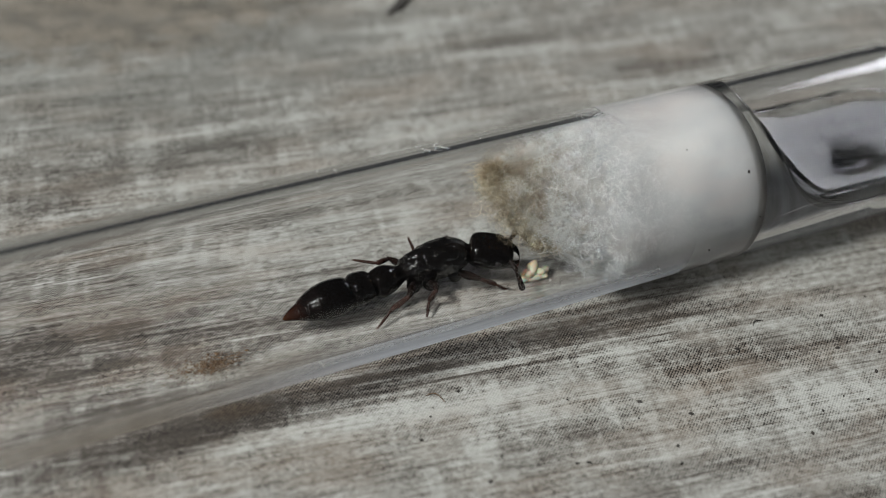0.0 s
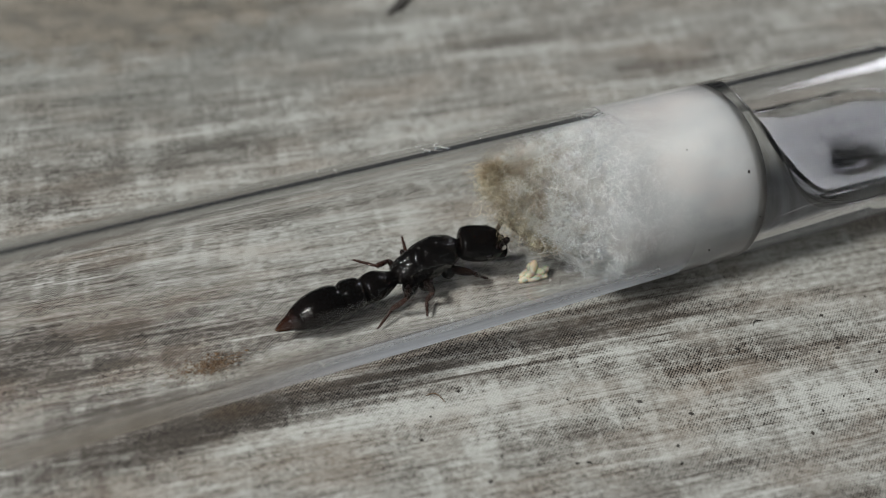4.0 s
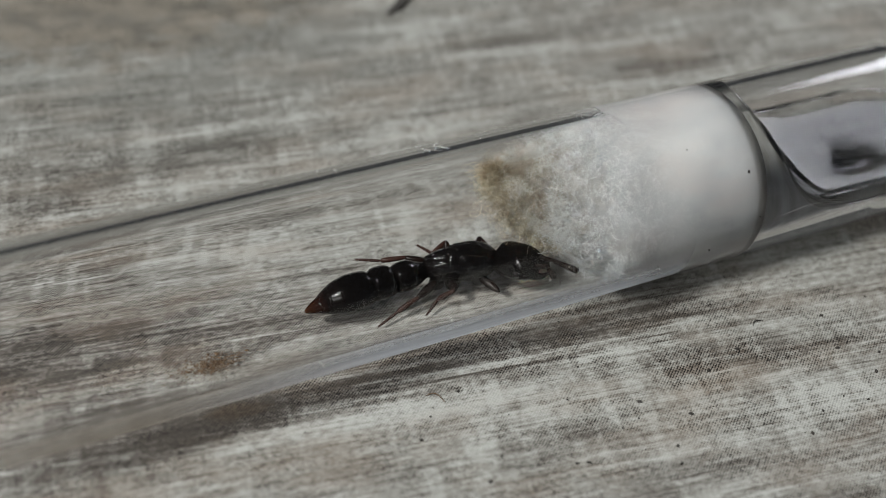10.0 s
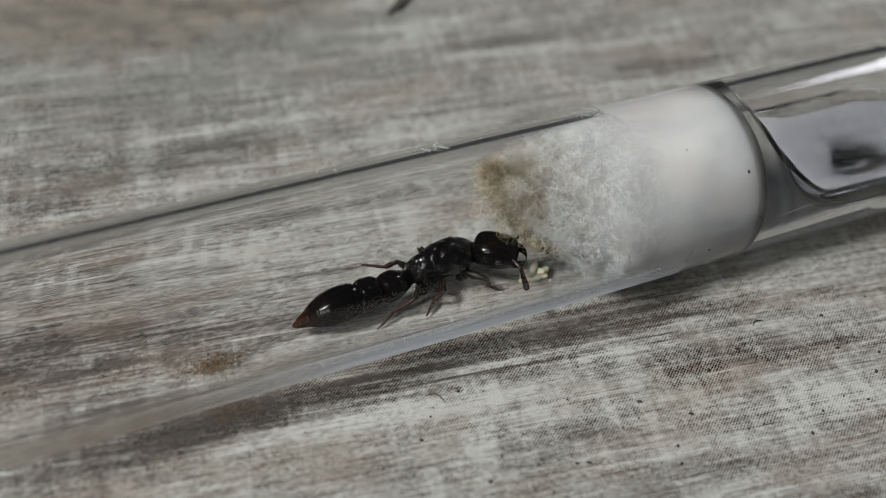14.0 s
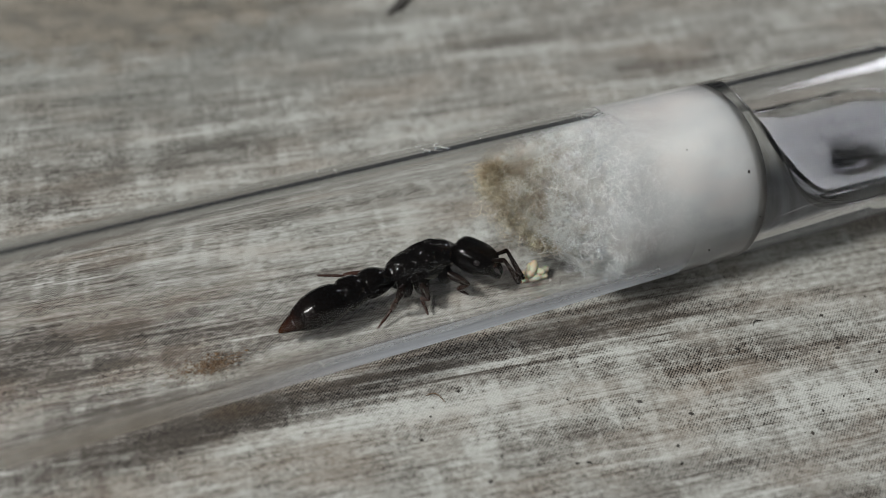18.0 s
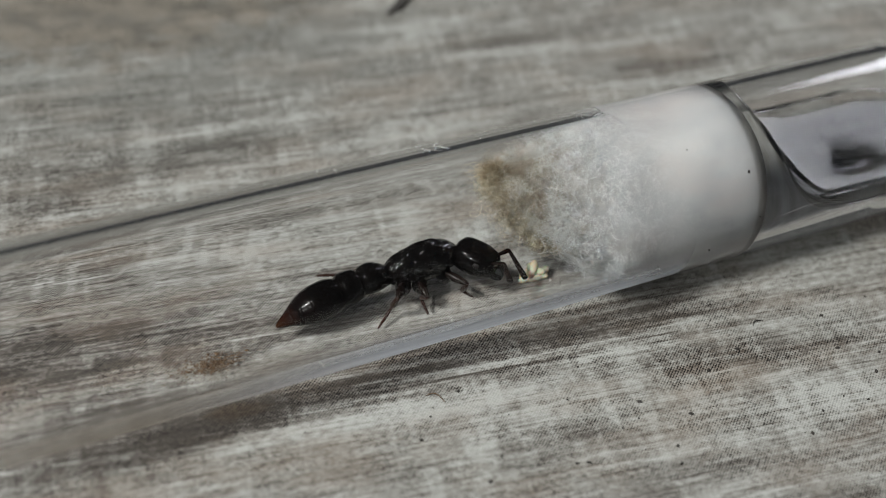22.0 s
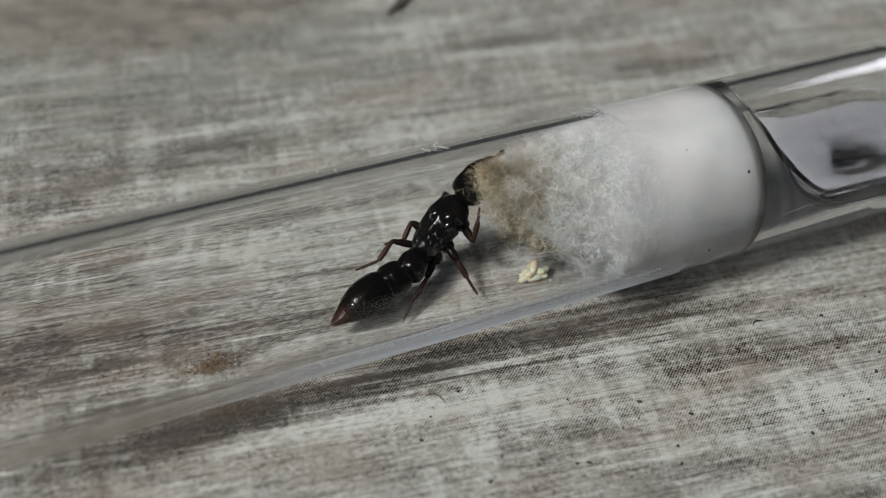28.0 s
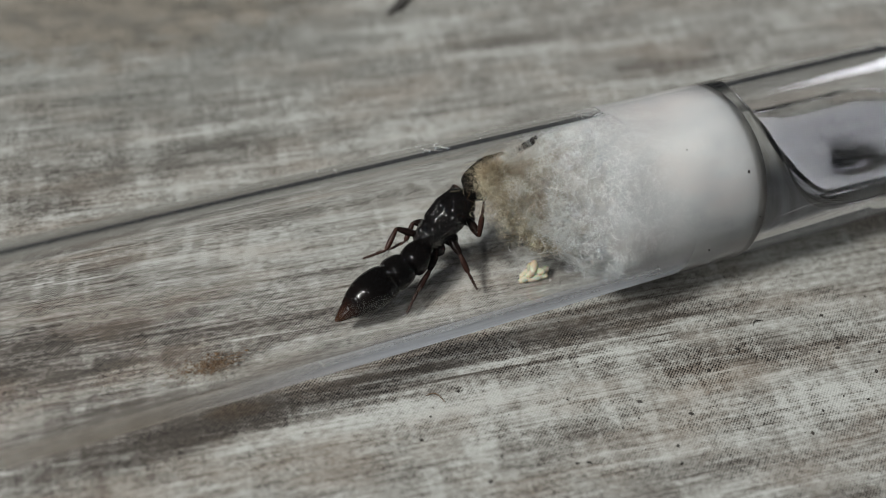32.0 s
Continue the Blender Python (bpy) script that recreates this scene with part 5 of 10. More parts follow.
    walk(ant_parts["scape_near"], [
        (0, pose(0.00235, -0.00042, 0.00028, 0.0, 1.4, -55.7)),
        (0.5, pose(0.00235, -0.00042, 0.00028, 0.1, 1.2, -51.8)),
        (1, pose(0.00235, -0.00042, 0.00028, 0.1, -3.6, -54.1)),
        (1.5, pose(0.00235, -0.00042, 0.00028, -11.0, -27.1, -14.5)),
        (2, pose(0.00235, -0.00042, 0.00028, -10.3, -50.9, -15.5)),
        (2.5, pose(0.00235, -0.00042, 0.00028, -18.5, -42.9, -4.4)),
        (3, pose(0.00235, -0.00042, 0.00028, -42.8, -30.5, 35.1)),
        (3.5, pose(0.00235, -0.00042, 0.00028, -144.3, -87.8, 137.9)),
        (5.5, pose(0.00235, -0.00042, 0.00028, 42.9, -20.6, -49.2)),
        (6, pose(0.00235, -0.00042, 0.00028, 35.2, -13.4, -23.1)),
        (6.5, pose(0.00235, -0.00042, 0.00028, 41.4, -28.2, -40.4)),
        (7, pose(0.00235, -0.00042, 0.00028, 42.4, 34.5, -24.4)),
        (7.5, pose(0.00235, -0.00042, 0.00028, 59.4, 26.7, 8.2)),
        (8, pose(0.00235, -0.00042, 0.00028, 61.8, 23.5, 14.0)),
        (8.5, pose(0.00235, -0.00042, 0.00028, 64.3, 20.0, 20.6)),
        (9, pose(0.00235, -0.00042, 0.00028, 64.9, 16.8, 22.4)),
        (9.5, pose(0.00235, -0.00042, 0.00028, 64.5, 12.8, 21.0)),
        (10, pose(0.00235, -0.00042, 0.00028, 65.3, 14.4, 24.6)),
        (11, pose(0.00235, -0.00042, 0.00028, 66.2, 8.2, 29.1)),
        (12, pose(0.00235, -0.00042, 0.00028, 66.2, 12.2, 29.1)),
        (12.5, pose(0.00235, -0.00042, 0.00028, 66.5, 11.8, 30.2)),
        (13, pose(0.00235, -0.00042, 0.00028, 60.7, 25.9, 12.5)),
        (13.5, pose(0.00235, -0.00042, 0.00028, 49.2, 27.8, -12.5)),
        (14, pose(0.00235, -0.00042, 0.00028, 40.8, 14.9, -35.2)),
        (14.5, pose(0.00235, -0.00042, 0.00028, 38.6, 2.1, -49.8)),
        (16.5, pose(0.00235, -0.00042, 0.00028, 34.6, 15.2, -75.9)),
        (17, pose(0.00235, -0.00042, 0.00028, 35.3, -7.2, -65.1)),
        (17.5, pose(0.00235, -0.00042, 0.00028, 33.7, -5.3, -50.4)),
        (18, pose(0.00235, -0.00042, 0.00028, 20.2, -30.8, -9.6)),
        (18.5, pose(0.00235, -0.00042, 0.00028, 11.8, -30.5, 7.0)),
        (19, pose(0.00235, -0.00042, 0.00028, 16.6, -8.7, -7.1)),
        (19.5, pose(0.00235, -0.00042, 0.00028, 15.9, -1.9, -0.3)),
        (20, pose(0.00235, -0.00042, 0.00028, 16.3, -1.6, -12.4)),
        (20.5, pose(0.00235, -0.00042, 0.00028, 16.7, -8.8, -16.4)),
        (21, pose(0.00235, -0.00042, 0.00028, 18.8, 17.6, 9.7)),
        (21.5, pose(0.00235, -0.00042, 0.00028, 20.3, -9.0, 29.0)),
        (22, pose(0.00235, -0.00042, 0.00028, 30.4, -24.7, -4.9)),
        (22.5, pose(0.00235, -0.00042, 0.00028, 45.9, -36.3, -34.7)),
        (23, pose(0.00235, -0.00042, 0.00028, 58.9, -49.8, -53.5)),
        (23.5, pose(0.00235, -0.00042, 0.00028, 8.9, -25.4, 20.0)),
        (24, pose(0.00235, -0.00042, 0.00028, 31.1, -56.4, -12.2)),
        (24.5, pose(0.00235, -0.00042, 0.00028, 11.3, -59.3, 11.1)),
        (25, pose(0.00235, -0.00042, 0.00028, 58.9, -8.8, -59.9)),
        (25.5, pose(0.00235, -0.00042, 0.00028, 58.9, -8.8, -59.9)),
        (27.5, pose(0.00235, -0.00042, 0.00028, 58.9, -8.8, -59.9)),
        (28, pose(0.00235, -0.00042, 0.00028, 58.9, -8.8, -59.9)),
        (28.5, pose(0.00235, -0.00042, 0.00028, 58.9, -8.8, -59.9)),
        (29, pose(0.00235, -0.00042, 0.00028, 54.8, 0.8, -5.9)),
        (29.5, pose(0.00235, -0.00042, 0.00028, 54.6, -3.8, 2.4)),
        (30, pose(0.00235, -0.00042, 0.00028, 51.4, 26.6, -13.2)),
        (30.5, pose(0.00235, -0.00042, 0.00028, 57.4, 26.8, 0.1)),
        (31, pose(0.00235, -0.00042, 0.00028, 58.5, 27.7, 2.5)),
        (31.5, pose(0.00235, -0.00042, 0.00028, 57.9, 17.1, 1.0)),
        (32, pose(0.00235, -0.00042, 0.00028, 60.0, 16.1, 8.2)),
    ])
    walk(ant_parts["fun_near"], [
        (0, pose(0.00305, -0.00145, 0.00025, 0.0, -28.9, -83.9)),
        (0.5, pose(0.00312, -0.00140, 0.00025, -6.1, -20.8, -69.6)),
        (1, pose(0.00308, -0.00143, 0.00036, -5.4, -14.7, -71.9)),
        (1.5, pose(0.00343, -0.00070, 0.00085, -16.2, -34.9, -46.9)),
        (2, pose(0.00311, -0.00063, 0.00125, -15.7, -25.9, -47.7)),
        (2.5, pose(0.00326, -0.00049, 0.00113, -29.5, -66.7, -30.0)),
        (3, pose(0.00323, 0.00020, 0.00091, 29.3, -54.6, -95.4)),
        (3.5, pose(0.00231, -0.00039, 0.00153, 55.7, -79.2, -123.4)),
        (5.5, pose(0.00311, -0.00131, 0.00072, 1.2, -27.4, -63.4)),
        (6, pose(0.00347, -0.00090, 0.00057, -11.9, -25.1, -34.2)),
        (6.5, pose(0.00319, -0.00113, 0.00087, 6.7, -49.2, -64.0)),
        (7, pose(0.00329, -0.00085, -0.00043, -24.2, -17.6, -12.3)),
        (7.5, pose(0.00346, -0.00026, -0.00028, -25.7, 10.7, 11.6)),
        (8, pose(0.00346, -0.00014, -0.00022, -25.1, 22.1, 13.7)),
        (8.5, pose(0.00345, -0.00001, -0.00015, -27.8, 1.8, 1.2)),
        (9, pose(0.00346, 0.00004, -0.00008, -15.5, -37.2, -35.6)),
        (9.5, pose(0.00349, 0.00002, 0.00000, -10.7, -39.8, -43.3)),
        (10, pose(0.00345, 0.00008, -0.00003, -11.2, -34.3, -42.5)),
        (11, pose(0.00343, 0.00018, 0.00010, -29.4, -12.8, 0.5)),
        (12, pose(0.00342, 0.00017, 0.00002, -30.0, -8.8, 3.4)),
        (12.5, pose(0.00341, 0.00020, 0.00002, -24.9, -17.8, -18.5)),
        (13, pose(0.00345, -0.00018, -0.00027, -22.0, -19.5, -27.6)),
        (13.5, pose(0.00343, -0.00066, -0.00030, -15.6, -18.4, -46.9)),
        (14, pose(0.00334, -0.00112, -0.00004, -9.6, -19.5, -65.3)),
        (14.5, pose(0.00316, -0.00137, 0.00024, -2.3, -27.6, -83.4)),
        (16.5, pose(0.00264, -0.00159, -0.00005, 0.3, -22.6, -89.6)),
        (17, pose(0.00287, -0.00155, 0.00044, -6.1, -19.0, -71.7)),
        (17.5, pose(0.00314, -0.00138, 0.00040, -5.6, -3.2, -74.0)),
        (18, pose(0.00341, -0.00060, 0.00092, -5.5, 3.8, -44.1)),
        (18.5, pose(0.00342, -0.00029, 0.00091, -5.6, -5.0, -33.9)),
        (19, pose(0.00358, -0.00057, 0.00047, -3.0, 30.7, -22.8)),
        (19.5, pose(0.00360, -0.00043, 0.00032, -5.8, 20.7, -29.3)),
        (20, pose(0.00357, -0.00069, 0.00031, -7.4, -17.5, -78.1)),
        (20.5, pose(0.00353, -0.00077, 0.00047, -5.7, -11.6, -84.8)),
        (21, pose(0.00352, -0.00022, -0.00010, -12.9, -8.1, -44.2)),
        (21.5, pose(0.00343, 0.00018, 0.00048, -13.5, -6.8, -39.9)),
        (22, pose(0.00348, -0.00052, 0.00080, -10.2, -12.2, -59.8)),
        (22.5, pose(0.00318, -0.00099, 0.00102, -8.4, -25.6, -65.3)),
        (23, pose(0.00283, -0.00107, 0.00123, -5.2, -38.8, -71.2)),
        (23.5, pose(0.00341, -0.00003, 0.00082, -68.5, -47.0, 13.1)),
        (24, pose(0.00303, -0.00057, 0.00132, 59.3, -56.4, -124.8)),
        (24.5, pose(0.00298, -0.00030, 0.00135, 63.4, -62.8, -129.5)),
        (24.75, pose(0.00297, -0.00089, 0.00091, -30.8, -28.7, -19.3)),
        (25, pose(0.00297, -0.00149, 0.00047, -27.6, 37.8, 13.6)),
        (25.5, pose(0.00297, -0.00149, 0.00047, -27.6, 37.8, 13.6)),
        (27.5, pose(0.00297, -0.00149, 0.00047, -27.6, 37.8, 13.6)),
        (28, pose(0.00297, -0.00149, 0.00047, -27.6, 37.8, 13.6)),
        (28.5, pose(0.00297, -0.00149, 0.00047, -27.6, 37.8, 13.6)),
        (28.75, pose(0.00328, -0.00102, 0.00037, -39.5, 1.0, -19.7)),
        (29, pose(0.00359, -0.00055, 0.00026, -28.9, -36.2, -52.1)),
        (29.5, pose(0.00360, -0.00037, 0.00036, -31.9, -36.8, -47.0)),
        (30, pose(0.00344, -0.00068, -0.00028, -37.2, 23.5, -8.7)),
        (30.5, pose(0.00347, -0.00042, -0.00028, -39.4, -0.8, -19.5)),
        (31, pose(0.00346, -0.00037, -0.00030, -39.3, -6.8, -20.2)),
        (31.5, pose(0.00354, -0.00040, -0.00009, -39.9, -12.7, -17.0)),
        (32, pose(0.00354, -0.00025, -0.00007, -39.4, -12.7, -19.4)),
    ])
    walk(ant_parts["scape_far"], [
        (0, pose(0.00235, 0.00042, 0.00028, -0.0, -8.8, 59.9)),
        (0.5, pose(0.00235, 0.00042, 0.00028, -0.0, -8.8, 59.9)),
        (1, pose(0.00235, 0.00042, 0.00028, -0.0, -8.8, 59.9)),
        (1.5, pose(0.00235, 0.00042, 0.00028, -0.0, -8.8, 59.9)),
        (2, pose(0.00235, 0.00042, 0.00028, -0.0, -8.8, 59.9)),
        (2.5, pose(0.00235, 0.00042, 0.00028, -0.0, -8.8, 59.9)),
        (2.75, pose(0.00235, 0.00042, 0.00028, -5.7, -3.6, 109.5)),
        (3, pose(0.00235, 0.00042, 0.00028, -5.6, 4.0, 158.4)),
        (3.25, pose(0.00235, 0.00042, 0.00028, -5.7, -3.6, 109.5)),
        (3.5, pose(0.00235, 0.00042, 0.00028, -0.0, -8.8, 59.9)),
        (5.5, pose(0.00235, 0.00042, 0.00028, -0.0, -8.8, 59.9)),
        (6, pose(0.00235, 0.00042, 0.00028, -1.5, 44.3, 55.6)),
        (6.5, pose(0.00235, 0.00042, 0.00028, 17.0, 13.2, 91.8)),
        (7, pose(0.00235, 0.00042, 0.00028, -7.3, 52.7, 50.8)),
        (7.5, pose(0.00235, 0.00042, 0.00028, -7.1, 19.1, 51.2)),
        (8, pose(0.00235, 0.00042, 0.00028, 2.8, 32.4, 73.6)),
        (8.5, pose(0.00235, 0.00042, 0.00028, -2.8, 1.4, 55.2)),
        (9, pose(0.00235, 0.00042, 0.00028, -3.7, 47.5, 53.0)),
        (9.5, pose(0.00235, 0.00042, 0.00028, -10.5, 47.5, 43.8)),
        (10, pose(0.00235, 0.00042, 0.00028, -29.3, 22.2, 12.3)),
        (11, pose(0.00235, 0.00042, 0.00028, -23.2, -8.8, 59.9)),
        (12, pose(0.00235, 0.00042, 0.00028, -23.2, -8.8, 59.9)),
        (12.5, pose(0.00235, 0.00042, 0.00028, -23.2, -8.8, 59.9)),
        (13, pose(0.00235, 0.00042, 0.00028, -35.6, -14.7, 116.2)),
        (13.5, pose(0.00235, 0.00042, 0.00028, -23.2, -8.8, 59.9)),
        (14, pose(0.00235, 0.00042, 0.00028, -23.2, -8.8, 59.9)),
        (14.5, pose(0.00235, 0.00042, 0.00028, -23.2, -8.8, 59.9)),
        (16.5, pose(0.00235, 0.00042, 0.00028, -23.2, -8.8, 59.9)),
        (17, pose(0.00235, 0.00042, 0.00028, -23.2, -8.8, 59.9)),
        (17.5, pose(0.00235, 0.00042, 0.00028, -23.2, -8.8, 59.9)),
        (18, pose(0.00235, 0.00042, 0.00028, -23.2, -8.8, 59.9)),
        (18.5, pose(0.00235, 0.00042, 0.00028, -23.2, -8.8, 59.9)),
        (19, pose(0.00235, 0.00042, 0.00028, -23.2, -8.8, 59.9)),
        (19.5, pose(0.00235, 0.00042, 0.00028, -23.2, -8.8, 59.9)),
        (20, pose(0.00235, 0.00042, 0.00028, -5.9, -18.0, -6.5)),
        (20.5, pose(0.00235, 0.00042, 0.00028, -3.6, -8.3, -16.4)),
        (20.75, pose(0.00235, 0.00042, 0.00028, -10.2, -10.8, 21.7)),
        (21, pose(0.00235, 0.00042, 0.00028, -17.0, -8.8, 59.9)),
        (21.5, pose(0.00235, 0.00042, 0.00028, -17.0, -8.8, 59.9)),
        (22, pose(0.00235, 0.00042, 0.00028, -17.0, -8.8, 59.9)),
        (22.5, pose(0.00235, 0.00042, 0.00028, -17.0, -8.8, 59.9)),
        (23, pose(0.00235, 0.00042, 0.00028, -17.0, -8.8, 59.9)),
        (23.5, pose(0.00235, 0.00042, 0.00028, -34.2, -14.8, 133.1)),
        (24, pose(0.00235, 0.00042, 0.00028, -34.6, -1.4, 135.5)),
        (24.5, pose(0.00235, 0.00042, 0.00028, -32.6, -10.1, 116.4)),
        (25, pose(0.00235, 0.00042, 0.00028, -33.0, 27.1, 113.9)),
        (25.5, pose(0.00235, 0.00042, 0.00028, -28.7, -4.1, 134.5)),
        (26.5, pose(0.00235, 0.00042, 0.00028, -47.6, 42.3, 84.5)),
        (27.5, pose(0.00235, 0.00042, 0.00028, -115.2, 40.2, -6.3)),
        (28, pose(0.00235, 0.00042, 0.00028, -56.0, 76.1, 58.5)),
        (28.5, pose(0.00235, 0.00042, 0.00028, -75.1, 62.4, 38.3)),
        (29, pose(0.00235, 0.00042, 0.00028, -74.5, 39.1, 39.1)),
        (29.5, pose(0.00235, 0.00042, 0.00028, -85.2, 52.6, 24.3)),
        (30, pose(0.00235, 0.00042, 0.00028, -90.6, 62.3, 17.9)),
        (30.5, pose(0.00235, 0.00042, 0.00028, -125.4, 34.5, -26.3)),
        (31, pose(0.00235, 0.00042, 0.00028, -127.7, 36.1, -30.4)),
        (31.5, pose(0.00235, 0.00042, 0.00028, -123.2, 25.6, -21.5)),
        (32, pose(0.00235, 0.00042, 0.00028, -120.5, 25.8, -15.2)),
    ])
    walk(ant_parts["fun_far"], [
        (0, pose(0.00297, 0.00149, 0.00047, -0.0, 37.8, -13.6)),
        (0.5, pose(0.00297, 0.00149, 0.00047, -0.0, 37.8, -13.6)),
        (1, pose(0.00297, 0.00149, 0.00047, -0.0, 37.8, -13.6)),
        (1.5, pose(0.00297, 0.00149, 0.00047, -0.0, 37.8, -13.6)),
        (2, pose(0.00297, 0.00149, 0.00047, -0.0, 37.8, -13.6)),
        (2.5, pose(0.00297, 0.00149, 0.00047, -0.0, 37.8, -13.6)),
        (2.75, pose(0.00208, 0.00118, 0.00033, -1.5, -24.4, -24.7)),
        (3, pose(0.00119, 0.00088, 0.00019, 65.1, -80.8, -97.0)),
        (3.25, pose(0.00208, 0.00118, 0.00033, -1.5, -24.4, -24.7)),
        (3.5, pose(0.00297, 0.00149, 0.00047, -0.0, 37.8, -13.6)),
        (5.5, pose(0.00297, 0.00149, 0.00047, -0.0, 37.8, -13.6)),
        (5.75, pose(0.00291, 0.00132, -0.00006, -10.6, -0.3, -44.0)),
        (6, pose(0.00285, 0.00116, -0.00059, 0.4, -38.3, -74.7)),
        (6.5, pose(0.00231, 0.00164, -0.00001, -39.1, -23.0, -4.9)),
        (7, pose(0.00283, 0.00101, -0.00071, -31.7, -27.8, -22.0)),
        (7.5, pose(0.00309, 0.00134, -0.00013, -31.6, -41.5, -22.1)),
        (8, pose(0.00265, 0.00143, -0.00039, -34.4, -14.3, -16.4)),
        (8.5, pose(0.00306, 0.00145, 0.00025, -32.6, -26.4, -21.4)),
        (9, pose(0.00286, 0.00110, -0.00064, -27.7, -31.8, -31.5)),
        (9.5, pose(0.00296, 0.00100, -0.00064, -32.3, -24.0, -21.7)),
        (10, pose(0.00348, 0.00067, -0.00019, -34.7, -9.2, -13.5)),
        (11, pose(0.00297, 0.00149, 0.00047, -34.7, 37.8, -13.6)),
        (12, pose(0.00297, 0.00149, 0.00047, -34.7, 37.8, -13.6)),
        (12.5, pose(0.00297, 0.00149, 0.00047, -34.7, 37.8, -13.6)),
        (12.75, pose(0.00239, 0.00150, 0.00053, -38.2, -9.5, -26.8)),
        (13, pose(0.00182, 0.00151, 0.00060, -27.0, -56.0, -45.8)),
        (13.25, pose(0.00239, 0.00150, 0.00053, -38.2, -9.5, -26.8)),
        (13.5, pose(0.00297, 0.00149, 0.00047, -34.7, 37.8, -13.6)),
        (14, pose(0.00297, 0.00149, 0.00047, -34.7, 37.8, -13.6)),
        (14.5, pose(0.00297, 0.00149, 0.00047, -34.7, 37.8, -13.6)),
        (16.5, pose(0.00297, 0.00149, 0.00047, -34.7, 37.8, -13.6)),
        (17, pose(0.00297, 0.00149, 0.00047, -34.7, 37.8, -13.6)),
        (17.5, pose(0.00297, 0.00149, 0.00047, -34.7, 37.8, -13.6)),
        (18, pose(0.00297, 0.00149, 0.00047, -34.7, 37.8, -13.6)),
        (18.5, pose(0.00297, 0.00149, 0.00047, -34.7, 37.8, -13.6)),
        (19, pose(0.00297, 0.00149, 0.00047, -34.7, 37.8, -13.6)),
        (19.5, pose(0.00297, 0.00149, 0.00047, -34.7, 37.8, -13.6)),
        (20, pose(0.00353, 0.00028, 0.00067, -34.2, -6.6, -11.9)),
        (20.5, pose(0.00354, 0.00007, 0.00046, -33.6, -2.4, -19.5)),
        (21, pose(0.00297, 0.00149, 0.00047, -31.7, 37.8, -13.6)),
        (21.5, pose(0.00297, 0.00149, 0.00047, -31.7, 37.8, -13.6)),
        (22, pose(0.00297, 0.00149, 0.00047, -31.7, 37.8, -13.6)),
        (22.5, pose(0.00297, 0.00149, 0.00047, -31.7, 37.8, -13.6)),
        (23, pose(0.00297, 0.00149, 0.00047, -31.7, 37.8, -13.6)),
        (23.25, pose(0.00225, 0.00140, 0.00054, -34.2, -13.3, -24.1)),
        (23.5, pose(0.00152, 0.00130, 0.00060, -21.1, -63.5, -43.0)),
        (24, pose(0.00146, 0.00130, 0.00031, 120.4, -71.2, 172.7)),
        (24.5, pose(0.00180, 0.00152, 0.00050, -132.1, -46.1, 58.1)),
        (25, pose(0.00190, 0.00144, -0.00029, 28.3, -68.2, -105.1)),
        (25.5, pose(0.00148, 0.00131, 0.00037, -76.4, -83.7, 0.8)),
        (27.5, pose(0.00330, 0.00031, -0.00053, -41.8, -42.4, -35.4)),
        (28, pose(0.00251, 0.00068, -0.00093, -46.7, -30.2, -27.1)),
        (28.5, pose(0.00280, 0.00078, -0.00083, -41.0, -33.6, -37.9)),
        (29, pose(0.00310, 0.00103, -0.00051, -45.3, -15.3, -27.7)),
        (29.5, pose(0.00304, 0.00073, -0.00071, -42.1, -13.8, -40.5)),
        (30, pose(0.00290, 0.00060, -0.00083, -43.3, 8.9, -13.0)),
        (30.5, pose(0.00327, -0.00004, -0.00043, -42.6, 29.2, -10.8)),
        (31, pose(0.00322, -0.00009, -0.00046, -37.5, 27.0, -0.1)),
        (31.5, pose(0.00340, 0.00001, -0.00026, -38.8, 17.5, -3.4)),
        (32, pose(0.00344, 0.00012, -0.00026, -39.3, 20.5, -5.0)),
    ])
